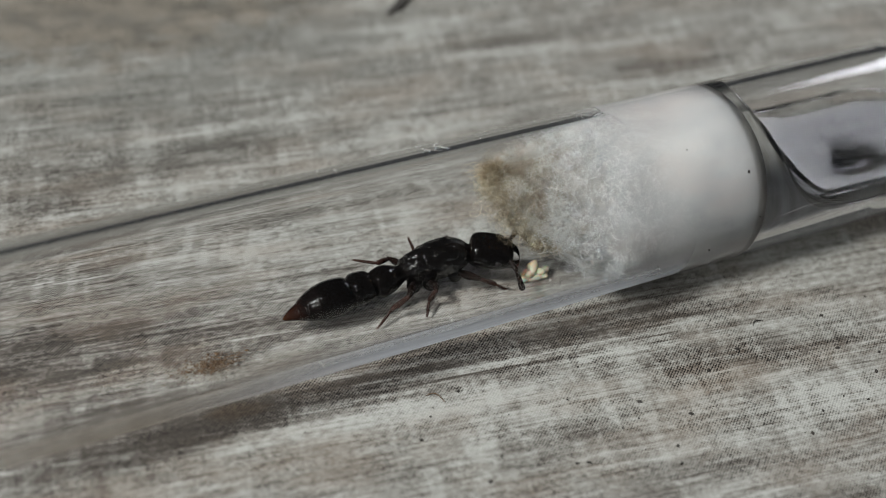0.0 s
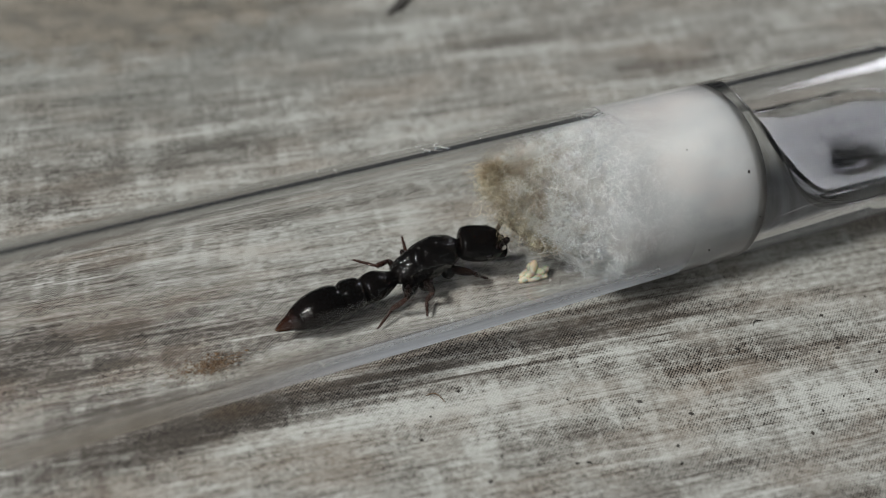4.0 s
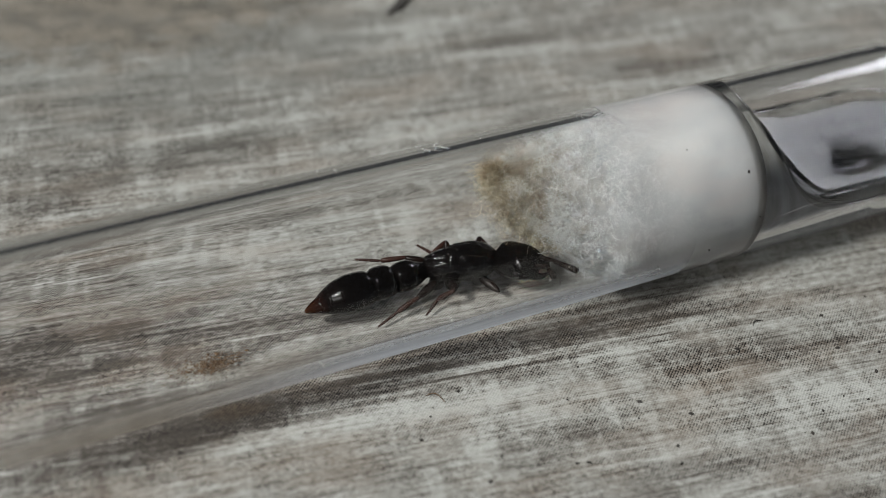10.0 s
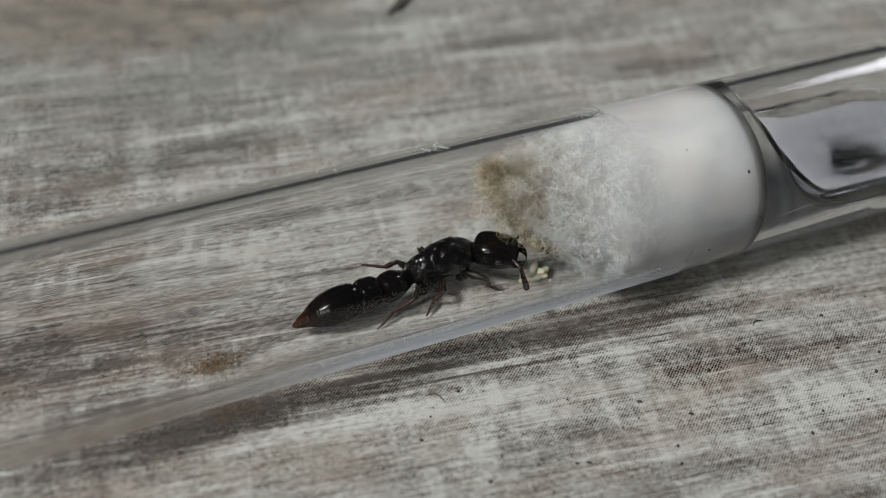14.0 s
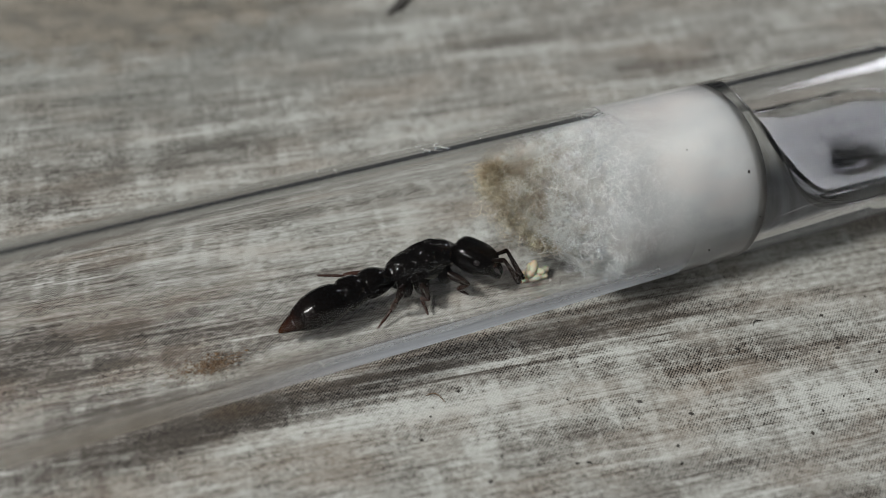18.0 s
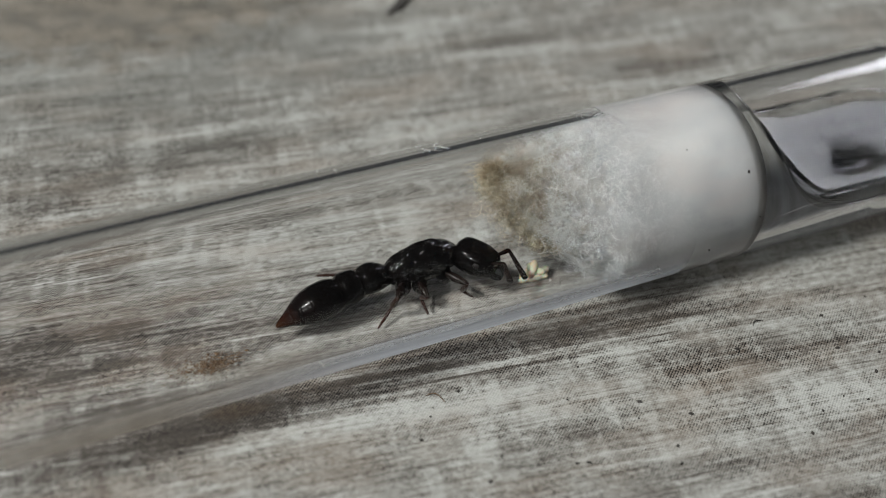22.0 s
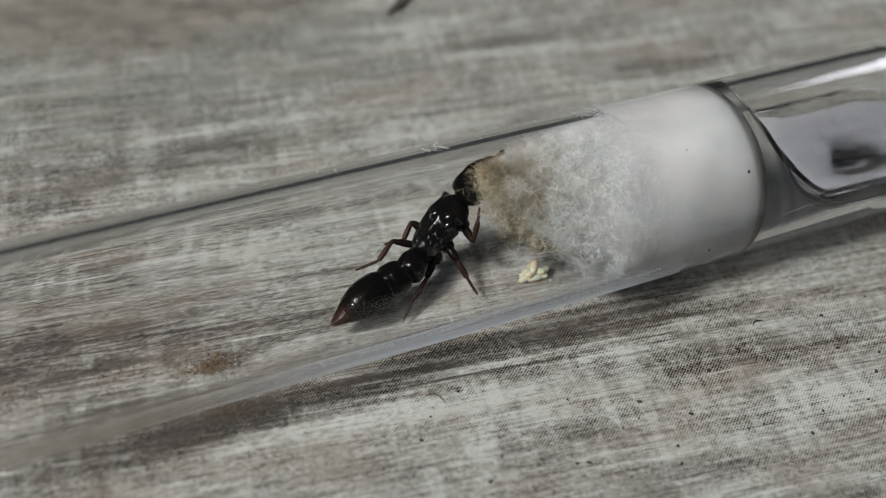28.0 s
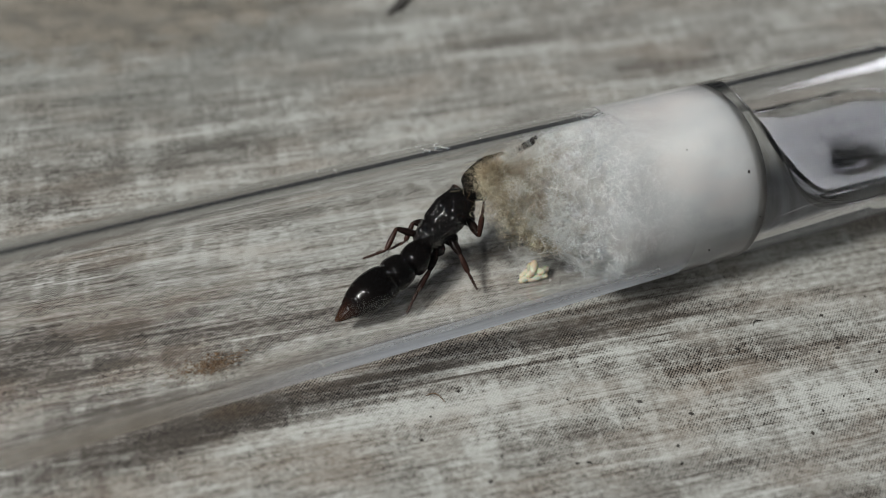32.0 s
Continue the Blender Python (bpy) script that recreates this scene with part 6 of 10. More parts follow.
    walk(ant_parts["femur_near_f"], [
        (0, pose(0.00100, -0.00075, -0.00090, 35.2, 7.8, -37.8)),
        (0.5, pose(0.00100, -0.00075, -0.00090, 34.8, 0.5, -42.9)),
        (1, pose(0.00100, -0.00075, -0.00090, 35.4, -6.3, -54.2)),
        (1.5, pose(0.00100, -0.00075, -0.00090, 35.1, 2.4, -45.1)),
        (2, pose(0.00100, -0.00075, -0.00090, 34.8, 2.3, -52.7)),
        (2.5, pose(0.00100, -0.00075, -0.00090, 34.6, 4.7, -56.3)),
        (3, pose(0.00100, -0.00075, -0.00090, 34.0, 6.5, -62.0)),
        (3.5, pose(0.00100, -0.00075, -0.00090, 38.9, 15.6, -37.0)),
        (5.5, pose(0.00100, -0.00075, -0.00090, 37.9, 3.0, -42.9)),
        (6, pose(0.00100, -0.00075, -0.00090, 37.9, 1.6, -42.3)),
        (6.5, pose(0.00100, -0.00075, -0.00090, 37.8, -0.9, -57.3)),
        (7, pose(0.00100, -0.00075, -0.00090, 38.0, -6.3, -59.8)),
        (7.5, pose(0.00100, -0.00075, -0.00090, 37.5, -6.6, -55.1)),
        (8, pose(0.00100, -0.00075, -0.00090, 36.8, -11.4, -50.9)),
        (8.5, pose(0.00100, -0.00075, -0.00090, 37.0, -14.0, -51.8)),
        (9, pose(0.00100, -0.00075, -0.00090, 36.4, -13.9, -49.5)),
        (9.5, pose(0.00100, -0.00075, -0.00090, 37.1, -9.4, -52.8)),
        (10, pose(0.00100, -0.00075, -0.00090, 37.7, -5.1, -57.6)),
        (11, pose(0.00100, -0.00075, -0.00090, 37.4, -10.7, -55.1)),
        (12, pose(0.00100, -0.00075, -0.00090, 38.0, -13.8, -57.8)),
        (12.5, pose(0.00100, -0.00075, -0.00090, 37.5, -14.0, -55.9)),
        (13, pose(0.00100, -0.00075, -0.00090, 37.5, -13.5, -55.8)),
        (13.5, pose(0.00100, -0.00075, -0.00090, 37.8, -9.5, -57.5)),
        (14, pose(0.00100, -0.00075, -0.00090, 37.7, -2.4, -56.5)),
        (14.5, pose(0.00100, -0.00075, -0.00090, 38.0, 4.9, -42.7)),
        (16.5, pose(0.00100, -0.00075, -0.00090, 37.9, 28.0, -43.0)),
        (17, pose(0.00100, -0.00075, -0.00090, 23.9, 32.8, -70.3)),
        (17.5, pose(0.00100, -0.00075, -0.00090, 29.0, 26.2, -60.0)),
        (18, pose(0.00100, -0.00075, -0.00090, 32.5, 25.1, -52.0)),
        (18.5, pose(0.00100, -0.00075, -0.00090, 37.3, 18.9, -39.2)),
        (19, pose(0.00100, -0.00075, -0.00090, 35.3, 32.7, -43.7)),
        (19.5, pose(0.00100, -0.00075, -0.00090, 34.0, 27.2, -46.5)),
        (20, pose(0.00100, -0.00075, -0.00090, 32.4, 29.0, -49.7)),
        (20.5, pose(0.00100, -0.00075, -0.00090, 32.9, 29.0, -48.7)),
        (21, pose(0.00100, -0.00075, -0.00090, 32.3, 18.6, -50.1)),
        (21.5, pose(0.00100, -0.00075, -0.00090, 31.6, 19.4, -52.4)),
        (22, pose(0.00100, -0.00075, -0.00090, 30.9, 12.2, -54.8)),
        (22.5, pose(0.00100, -0.00075, -0.00090, 30.0, 13.6, -58.8)),
        (23, pose(0.00100, -0.00075, -0.00090, 28.3, 16.2, -65.5)),
        (23.5, pose(0.00100, -0.00075, -0.00090, 38.7, 20.2, -32.9)),
        (24, pose(0.00100, -0.00075, -0.00090, 30.2, 9.5, -65.2)),
        (24.5, pose(0.00100, -0.00075, -0.00090, 29.6, 7.6, -69.4)),
        (25, pose(0.00100, -0.00075, -0.00090, 28.2, 15.4, -76.5)),
        (25.5, pose(0.00100, -0.00075, -0.00090, 25.4, 21.6, -85.2)),
        (27.5, pose(0.00100, -0.00075, -0.00090, 25.5, -25.5, -88.0)),
        (28, pose(0.00100, -0.00075, -0.00090, 33.3, -9.2, -113.5)),
        (28.5, pose(0.00100, -0.00075, -0.00090, 32.3, -10.5, -107.9)),
        (29, pose(0.00100, -0.00075, -0.00090, 31.3, 0.5, -95.6)),
        (29.5, pose(0.00100, -0.00075, -0.00090, 50.8, -47.4, -138.7)),
        (30, pose(0.00100, -0.00075, -0.00090, 35.8, -13.4, -110.8)),
        (30.5, pose(0.00100, -0.00075, -0.00090, 35.9, -8.1, -111.3)),
        (31, pose(0.00100, -0.00075, -0.00090, 35.5, -14.6, -109.2)),
        (31.5, pose(0.00100, -0.00075, -0.00090, 34.9, -4.4, -105.8)),
        (32, pose(0.00100, -0.00075, -0.00090, 35.2, -9.1, -108.1)),
    ])
    walk(ant_parts["tibia_near_f"], [
        (0, pose(0.00237, -0.00181, -0.00114, 45.8, 37.2, -11.4)),
        (0.5, pose(0.00228, -0.00194, -0.00092, 67.7, 51.9, 19.3)),
        (1, pose(0.00202, -0.00216, -0.00071, 84.1, 61.2, 38.8)),
        (1.5, pose(0.00223, -0.00199, -0.00097, 58.9, 52.5, 8.9)),
        (2, pose(0.00206, -0.00214, -0.00097, 69.2, 63.3, 21.0)),
        (2.5, pose(0.00197, -0.00220, -0.00104, 68.9, 68.1, 20.7)),
        (3, pose(0.00182, -0.00229, -0.00110, 74.6, 74.8, 26.7)),
        (3.5, pose(0.00235, -0.00176, -0.00137, 67.3, 55.6, 18.8)),
        (5.5, pose(0.00228, -0.00194, -0.00099, 117.3, 51.3, 78.9)),
        (6, pose(0.00229, -0.00193, -0.00095, 95.8, 55.2, 52.4)),
        (6.5, pose(0.00194, -0.00222, -0.00087, 70.9, 67.0, 24.1)),
        (7, pose(0.00188, -0.00225, -0.00071, 113.9, 62.1, 71.3)),
        (7.5, pose(0.00199, -0.00218, -0.00070, 120.6, 55.0, 79.1)),
        (8, pose(0.00208, -0.00208, -0.00055, 81.3, 53.7, 31.7)),
        (8.5, pose(0.00205, -0.00209, -0.00048, 91.0, 53.7, 43.6)),
        (9, pose(0.00210, -0.00204, -0.00048, 115.4, 49.5, 74.5)),
        (9.5, pose(0.00204, -0.00212, -0.00061, 132.0, 43.0, 97.4)),
        (10, pose(0.00193, -0.00222, -0.00075, 136.8, 36.8, 104.8)),
        (11, pose(0.00198, -0.00216, -0.00057, 129.9, 45.5, 94.3)),
        (12, pose(0.00190, -0.00219, -0.00048, 123.6, 50.9, 85.9)),
        (12.5, pose(0.00195, -0.00216, -0.00048, 121.2, 50.9, 82.9)),
        (13, pose(0.00196, -0.00216, -0.00049, 98.7, 57.6, 55.3)),
        (13.5, pose(0.00193, -0.00221, -0.00061, 95.2, 62.2, 51.3)),
        (14, pose(0.00196, -0.00221, -0.00083, 79.5, 65.7, 33.9)),
        (14.5, pose(0.00228, -0.00193, -0.00105, 66.5, 54.5, 19.0)),
        (16.5, pose(0.00213, -0.00180, -0.00172, 132.0, 43.3, 99.6)),
        (17, pose(0.00150, -0.00213, -0.00185, 134.9, 36.2, 104.2)),
        (17.5, pose(0.00179, -0.00211, -0.00167, 134.3, 40.3, 103.1)),
        (18, pose(0.00198, -0.00200, -0.00164, 134.8, 37.9, 104.0)),
        (18.5, pose(0.00228, -0.00180, -0.00147, 112.9, 55.7, 74.7)),
        (19, pose(0.00206, -0.00177, -0.00184, 69.2, 68.5, 26.0)),
        (19.5, pose(0.00207, -0.00188, -0.00170, 100.9, 65.9, 60.3)),
        (20, pose(0.00199, -0.00192, -0.00175, 112.2, 64.8, 72.7)),
        (20.5, pose(0.00201, -0.00190, -0.00175, 105.4, 66.6, 65.3)),
        (21, pose(0.00206, -0.00202, -0.00146, 114.3, 61.3, 75.2)),
        (21.5, pose(0.00201, -0.00206, -0.00148, 128.6, 52.6, 92.1)),
        (22, pose(0.00199, -0.00215, -0.00127, 127.0, 54.1, 90.1)),
        (22.5, pose(0.00188, -0.00221, -0.00131, 130.8, 52.3, 94.9)),
        (23, pose(0.00170, -0.00228, -0.00139, 134.0, 52.2, 99.0)),
        (23.5, pose(0.00238, -0.00164, -0.00150, 74.5, 56.7, 28.8)),
        (24, pose(0.00172, -0.00232, -0.00119, 100.3, 76.7, 56.4)),
        (24.5, pose(0.00161, -0.00237, -0.00113, 112.8, 79.0, 69.2)),
        (25, pose(0.00139, -0.00239, -0.00137, -42.1, 87.0, -85.8)),
        (25.5, pose(0.00114, -0.00237, -0.00154, -79.5, 78.3, -123.4)),
        (26.5, pose(0.00110, -0.00235, -0.00085, 64.5, 27.1, 24.6)),
        (27.5, pose(0.00105, -0.00233, -0.00015, 62.8, -45.4, 33.4)),
        (28, pose(0.00031, -0.00233, -0.00062, 75.3, -36.4, 14.5)),
        (28.5, pose(0.00047, -0.00239, -0.00058, 73.3, -40.0, 17.8)),
        (29, pose(0.00083, -0.00249, -0.00092, 58.2, -59.9, 37.1)),
        (29.25, pose(0.00047, -0.00201, -0.00026, 88.8, -28.2, -4.4)),
        (29.5, pose(0.00011, -0.00153, 0.00039, 92.2, 9.5, -24.1)),
        (30, pose(0.00039, -0.00234, -0.00049, 82.7, -33.2, 17.1)),
        (30.5, pose(0.00037, -0.00236, -0.00065, 80.5, -36.8, 21.1)),
        (31, pose(0.00044, -0.00235, -0.00046, 80.7, -31.6, 20.6)),
        (31.5, pose(0.00053, -0.00243, -0.00077, 74.8, -43.0, 30.4)),
        (32, pose(0.00046, -0.00239, -0.00062, 78.3, -37.6, 24.9)),
    ])
    walk(ant_parts["tarsus_near_f"], [
        (0, pose(0.00350, -0.00204, -0.00201, -15.0, 29.6, -29.6)),
        (0.5, pose(0.00313, -0.00165, -0.00206, -12.0, 32.2, -23.9)),
        (1, pose(0.00256, -0.00172, -0.00198, -16.0, 29.4, -31.6)),
        (1.5, pose(0.00311, -0.00185, -0.00213, -14.5, 32.5, -28.7)),
        (2, pose(0.00267, -0.00191, -0.00227, -17.8, 34.0, -34.8)),
        (2.5, pose(0.00247, -0.00201, -0.00239, -20.6, 34.4, -39.7)),
        (3, pose(0.00215, -0.00211, -0.00250, -25.1, 34.6, -47.7)),
        (3.5, pose(0.00312, -0.00150, -0.00257, -7.3, 41.4, -19.1)),
        (5.5, pose(0.00245, -0.00105, -0.00212, -2.7, 35.7, -11.8)),
        (6, pose(0.00280, -0.00127, -0.00214, -5.3, 35.6, -16.3)),
        (6.5, pose(0.00246, -0.00199, -0.00221, -18.1, 30.6, -39.4)),
        (7, pose(0.00209, -0.00161, -0.00199, -16.3, 28.8, -35.9)),
        (7.5, pose(0.00215, -0.00136, -0.00189, -11.6, 30.7, -26.3)),
        (8, pose(0.00281, -0.00163, -0.00172, -12.3, 27.6, -27.8)),
        (8.5, pose(0.00267, -0.00149, -0.00165, -11.3, 26.4, -25.6)),
        (9, pose(0.00236, -0.00113, -0.00158, -7.2, 27.4, -16.6)),
        (9.5, pose(0.00191, -0.00107, -0.00160, -6.7, 28.4, -15.5)),
        (10, pose(0.00164, -0.00110, -0.00161, -8.3, 27.0, -19.0)),
        (11, pose(0.00191, -0.00115, -0.00161, -8.6, 27.3, -19.6)),
        (12, pose(0.00197, -0.00128, -0.00161, -11.2, 26.0, -25.5)),
        (12.5, pose(0.00207, -0.00125, -0.00160, -10.1, 25.9, -22.8)),
        (13, pose(0.00240, -0.00152, -0.00172, -12.7, 26.9, -28.8)),
        (13.5, pose(0.00235, -0.00168, -0.00189, -15.1, 29.4, -33.9)),
        (14, pose(0.00246, -0.00188, -0.00215, -16.8, 32.2, -37.1)),
        (14.5, pose(0.00308, -0.00166, -0.00223, -9.6, 35.5, -24.3)),
        (16.5, pose(0.00195, -0.00076, -0.00271, -2.2, 46.2, -13.1)),
        (17, pose(0.00121, -0.00100, -0.00270, -30.1, 46.2, -51.0)),
        (17.5, pose(0.00153, -0.00103, -0.00261, -19.0, 43.5, -35.3)),
        (18, pose(0.00170, -0.00089, -0.00253, -10.5, 42.1, -22.8)),
        (18.5, pose(0.00250, -0.00101, -0.00267, -4.0, 40.4, -13.0)),
        (19, pose(0.00254, -0.00153, -0.00319, -14.4, 44.0, -28.4)),
        (19.5, pose(0.00237, -0.00136, -0.00302, -13.3, 43.3, -26.8)),
        (20, pose(0.00217, -0.00133, -0.00306, -15.3, 44.5, -29.7)),
        (20.5, pose(0.00225, -0.00138, -0.00308, -15.1, 44.3, -29.5)),
        (21, pose(0.00224, -0.00135, -0.00273, -14.0, 39.7, -27.7)),
        (21.5, pose(0.00197, -0.00118, -0.00263, -13.8, 40.9, -27.4)),
        (22, pose(0.00198, -0.00130, -0.00245, -15.3, 36.8, -29.9)),
        (22.5, pose(0.00180, -0.00132, -0.00246, -18.7, 37.5, -35.5)),
        (23, pose(0.00156, -0.00140, -0.00253, -25.7, 38.0, -46.9)),
        (23.5, pose(0.00308, -0.00126, -0.00271, -3.6, 42.5, -13.2)),
        (24, pose(0.00191, -0.00204, -0.00260, -28.9, 37.6, -51.8)),
        (24.5, pose(0.00171, -0.00211, -0.00255, -32.7, 35.7, -58.1)),
        (25, pose(0.00140, -0.00247, -0.00281, -39.6, 34.9, -70.1)),
        (25.5, pose(0.00098, -0.00262, -0.00296, -45.2, 32.1, -80.2)),
        (26.5, pose(0.00144, -0.00219, -0.00104, -23.4, 5.5, -19.7)),
        (27.5, pose(0.00190, -0.00177, 0.00089, -34.6, -26.3, 35.5)),
        (28, pose(0.00144, -0.00204, 0.00024, -31.1, -19.9, 26.6)),
        (28.5, pose(0.00153, -0.00205, 0.00035, -32.5, -17.5, 31.0)),
        (29, pose(0.00141, -0.00205, 0.00034, -33.0, -15.8, 32.7)),
        (29.5, pose(0.00141, -0.00212, 0.00015, -32.0, -8.6, 28.0)),
        (30, pose(0.00155, -0.00198, 0.00030, -32.4, -23.0, 29.3)),
        (30.5, pose(0.00145, -0.00195, 0.00021, -32.5, -26.3, 29.7)),
        (31, pose(0.00160, -0.00191, 0.00030, -32.1, -29.4, 28.7)),
        (31.5, pose(0.00144, -0.00189, 0.00022, -33.0, -30.7, 30.5)),
        (32, pose(0.00150, -0.00191, 0.00026, -32.4, -31.9, 29.4)),
    ])
    walk(ant_parts["femur_near_m"], [
        (0, pose(-0.00075, -0.00080, -0.00100, -16.9, -20.4, -97.0)),
        (0.5, pose(-0.00075, -0.00080, -0.00100, -17.4, -19.6, -95.6)),
        (1, pose(-0.00075, -0.00080, -0.00100, -18.0, -19.6, -93.8)),
        (1.5, pose(-0.00075, -0.00080, -0.00100, -18.5, -11.0, -91.9)),
        (2, pose(-0.00075, -0.00080, -0.00100, -17.9, -9.2, -95.3)),
        (2.5, pose(-0.00075, -0.00080, -0.00100, -17.5, -8.9, -97.5)),
        (3, pose(-0.00075, -0.00080, -0.00100, -17.2, -9.9, -99.6)),
        (3.5, pose(-0.00075, -0.00080, -0.00100, -17.0, -9.5, -100.8)),
        (5.5, pose(-0.00075, -0.00080, -0.00100, -18.7, -15.9, -93.0)),
        (6, pose(-0.00075, -0.00080, -0.00100, -18.7, -18.8, -93.2)),
        (6.5, pose(-0.00075, -0.00080, -0.00100, -18.2, -16.6, -94.8)),
        (7, pose(-0.00075, -0.00080, -0.00100, -18.1, -22.1, -95.0)),
        (7.5, pose(-0.00075, -0.00080, -0.00100, -18.2, -24.9, -94.9)),
        (8, pose(-0.00075, -0.00080, -0.00100, -17.2, -29.7, -97.0)),
        (8.5, pose(-0.00075, -0.00080, -0.00100, -17.4, -31.3, -96.6)),
        (9, pose(-0.00075, -0.00080, -0.00100, -18.1, -34.0, -95.2)),
        (9.5, pose(-0.00075, -0.00080, -0.00100, -15.6, -31.3, -99.8)),
        (10, pose(-0.00075, -0.00080, -0.00100, -13.4, -28.2, -104.4)),
        (11, pose(-0.00075, -0.00080, -0.00100, -11.9, -26.3, -107.7)),
        (12, pose(-0.00075, -0.00080, -0.00100, -12.0, -26.7, -107.4)),
        (12.5, pose(-0.00075, -0.00080, -0.00100, -14.0, -28.4, -103.1)),
        (13, pose(-0.00075, -0.00080, -0.00100, -15.1, -27.8, -100.8)),
        (13.5, pose(-0.00075, -0.00080, -0.00100, -13.3, -23.2, -104.9)),
        (14, pose(-0.00075, -0.00080, -0.00100, -13.2, -17.7, -105.2)),
        (14.5, pose(-0.00075, -0.00080, -0.00100, -14.4, -8.0, -100.1)),
        (16.5, pose(-0.00075, -0.00080, -0.00100, -14.8, 17.5, -105.9)),
        (17, pose(-0.00075, -0.00080, -0.00100, -15.2, 14.8, -107.2)),
        (17.5, pose(-0.00075, -0.00080, -0.00100, -12.5, 21.0, -98.4)),
        (18, pose(-0.00075, -0.00080, -0.00100, -11.4, 30.3, -96.0)),
        (18.5, pose(-0.00075, -0.00080, -0.00100, -10.7, 31.8, -94.6)),
        (19, pose(-0.00075, -0.00080, -0.00100, -11.9, 35.3, -96.7)),
        (19.5, pose(-0.00075, -0.00080, -0.00100, -10.9, 34.6, -95.0)),
        (20, pose(-0.00075, -0.00080, -0.00100, -12.9, 36.5, -98.4)),
        (20.5, pose(-0.00075, -0.00080, -0.00100, -12.9, 36.6, -98.4)),
        (21, pose(-0.00075, -0.00080, -0.00100, -10.4, 31.9, -93.9)),
        (21.5, pose(-0.00075, -0.00080, -0.00100, -11.2, 30.6, -95.6)),
        (22, pose(-0.00075, -0.00080, -0.00100, -9.6, 19.0, -91.8)),
        (22.5, pose(-0.00075, -0.00080, -0.00100, -10.3, 15.5, -94.0)),
        (23, pose(-0.00075, -0.00080, -0.00100, -11.1, 11.8, -97.5)),
        (23.5, pose(-0.00075, -0.00080, -0.00100, -11.4, 4.9, -99.5)),
        (24, pose(-0.00075, -0.00080, -0.00100, -11.4, -8.4, -101.5)),
        (24.5, pose(-0.00075, -0.00080, -0.00100, -11.2, -12.4, -102.1)),
        (25, pose(-0.00075, -0.00080, -0.00100, -10.4, -11.1, -106.3)),
        (25.5, pose(-0.00075, -0.00080, -0.00100, -9.3, -8.2, -112.6)),
        (27.5, pose(-0.00075, -0.00080, -0.00100, -9.0, 10.6, -96.1)),
        (28, pose(-0.00075, -0.00080, -0.00100, -11.7, 13.0, -109.5)),
        (28.5, pose(-0.00075, -0.00080, -0.00100, -10.3, 12.7, -103.1)),
        (29, pose(-0.00075, -0.00080, -0.00100, -10.5, 12.6, -103.9)),
        (29.5, pose(-0.00075, -0.00080, -0.00100, -10.6, 13.6, -104.3)),
        (30, pose(-0.00075, -0.00080, -0.00100, -10.7, 13.5, -105.1)),
        (30.5, pose(-0.00075, -0.00080, -0.00100, -11.4, 13.4, -107.8)),
        (31, pose(-0.00075, -0.00080, -0.00100, -10.6, 13.9, -104.7)),
        (31.5, pose(-0.00075, -0.00080, -0.00100, -11.4, 13.6, -107.9)),
        (32, pose(-0.00075, -0.00080, -0.00100, -11.5, 13.2, -108.5)),
    ])
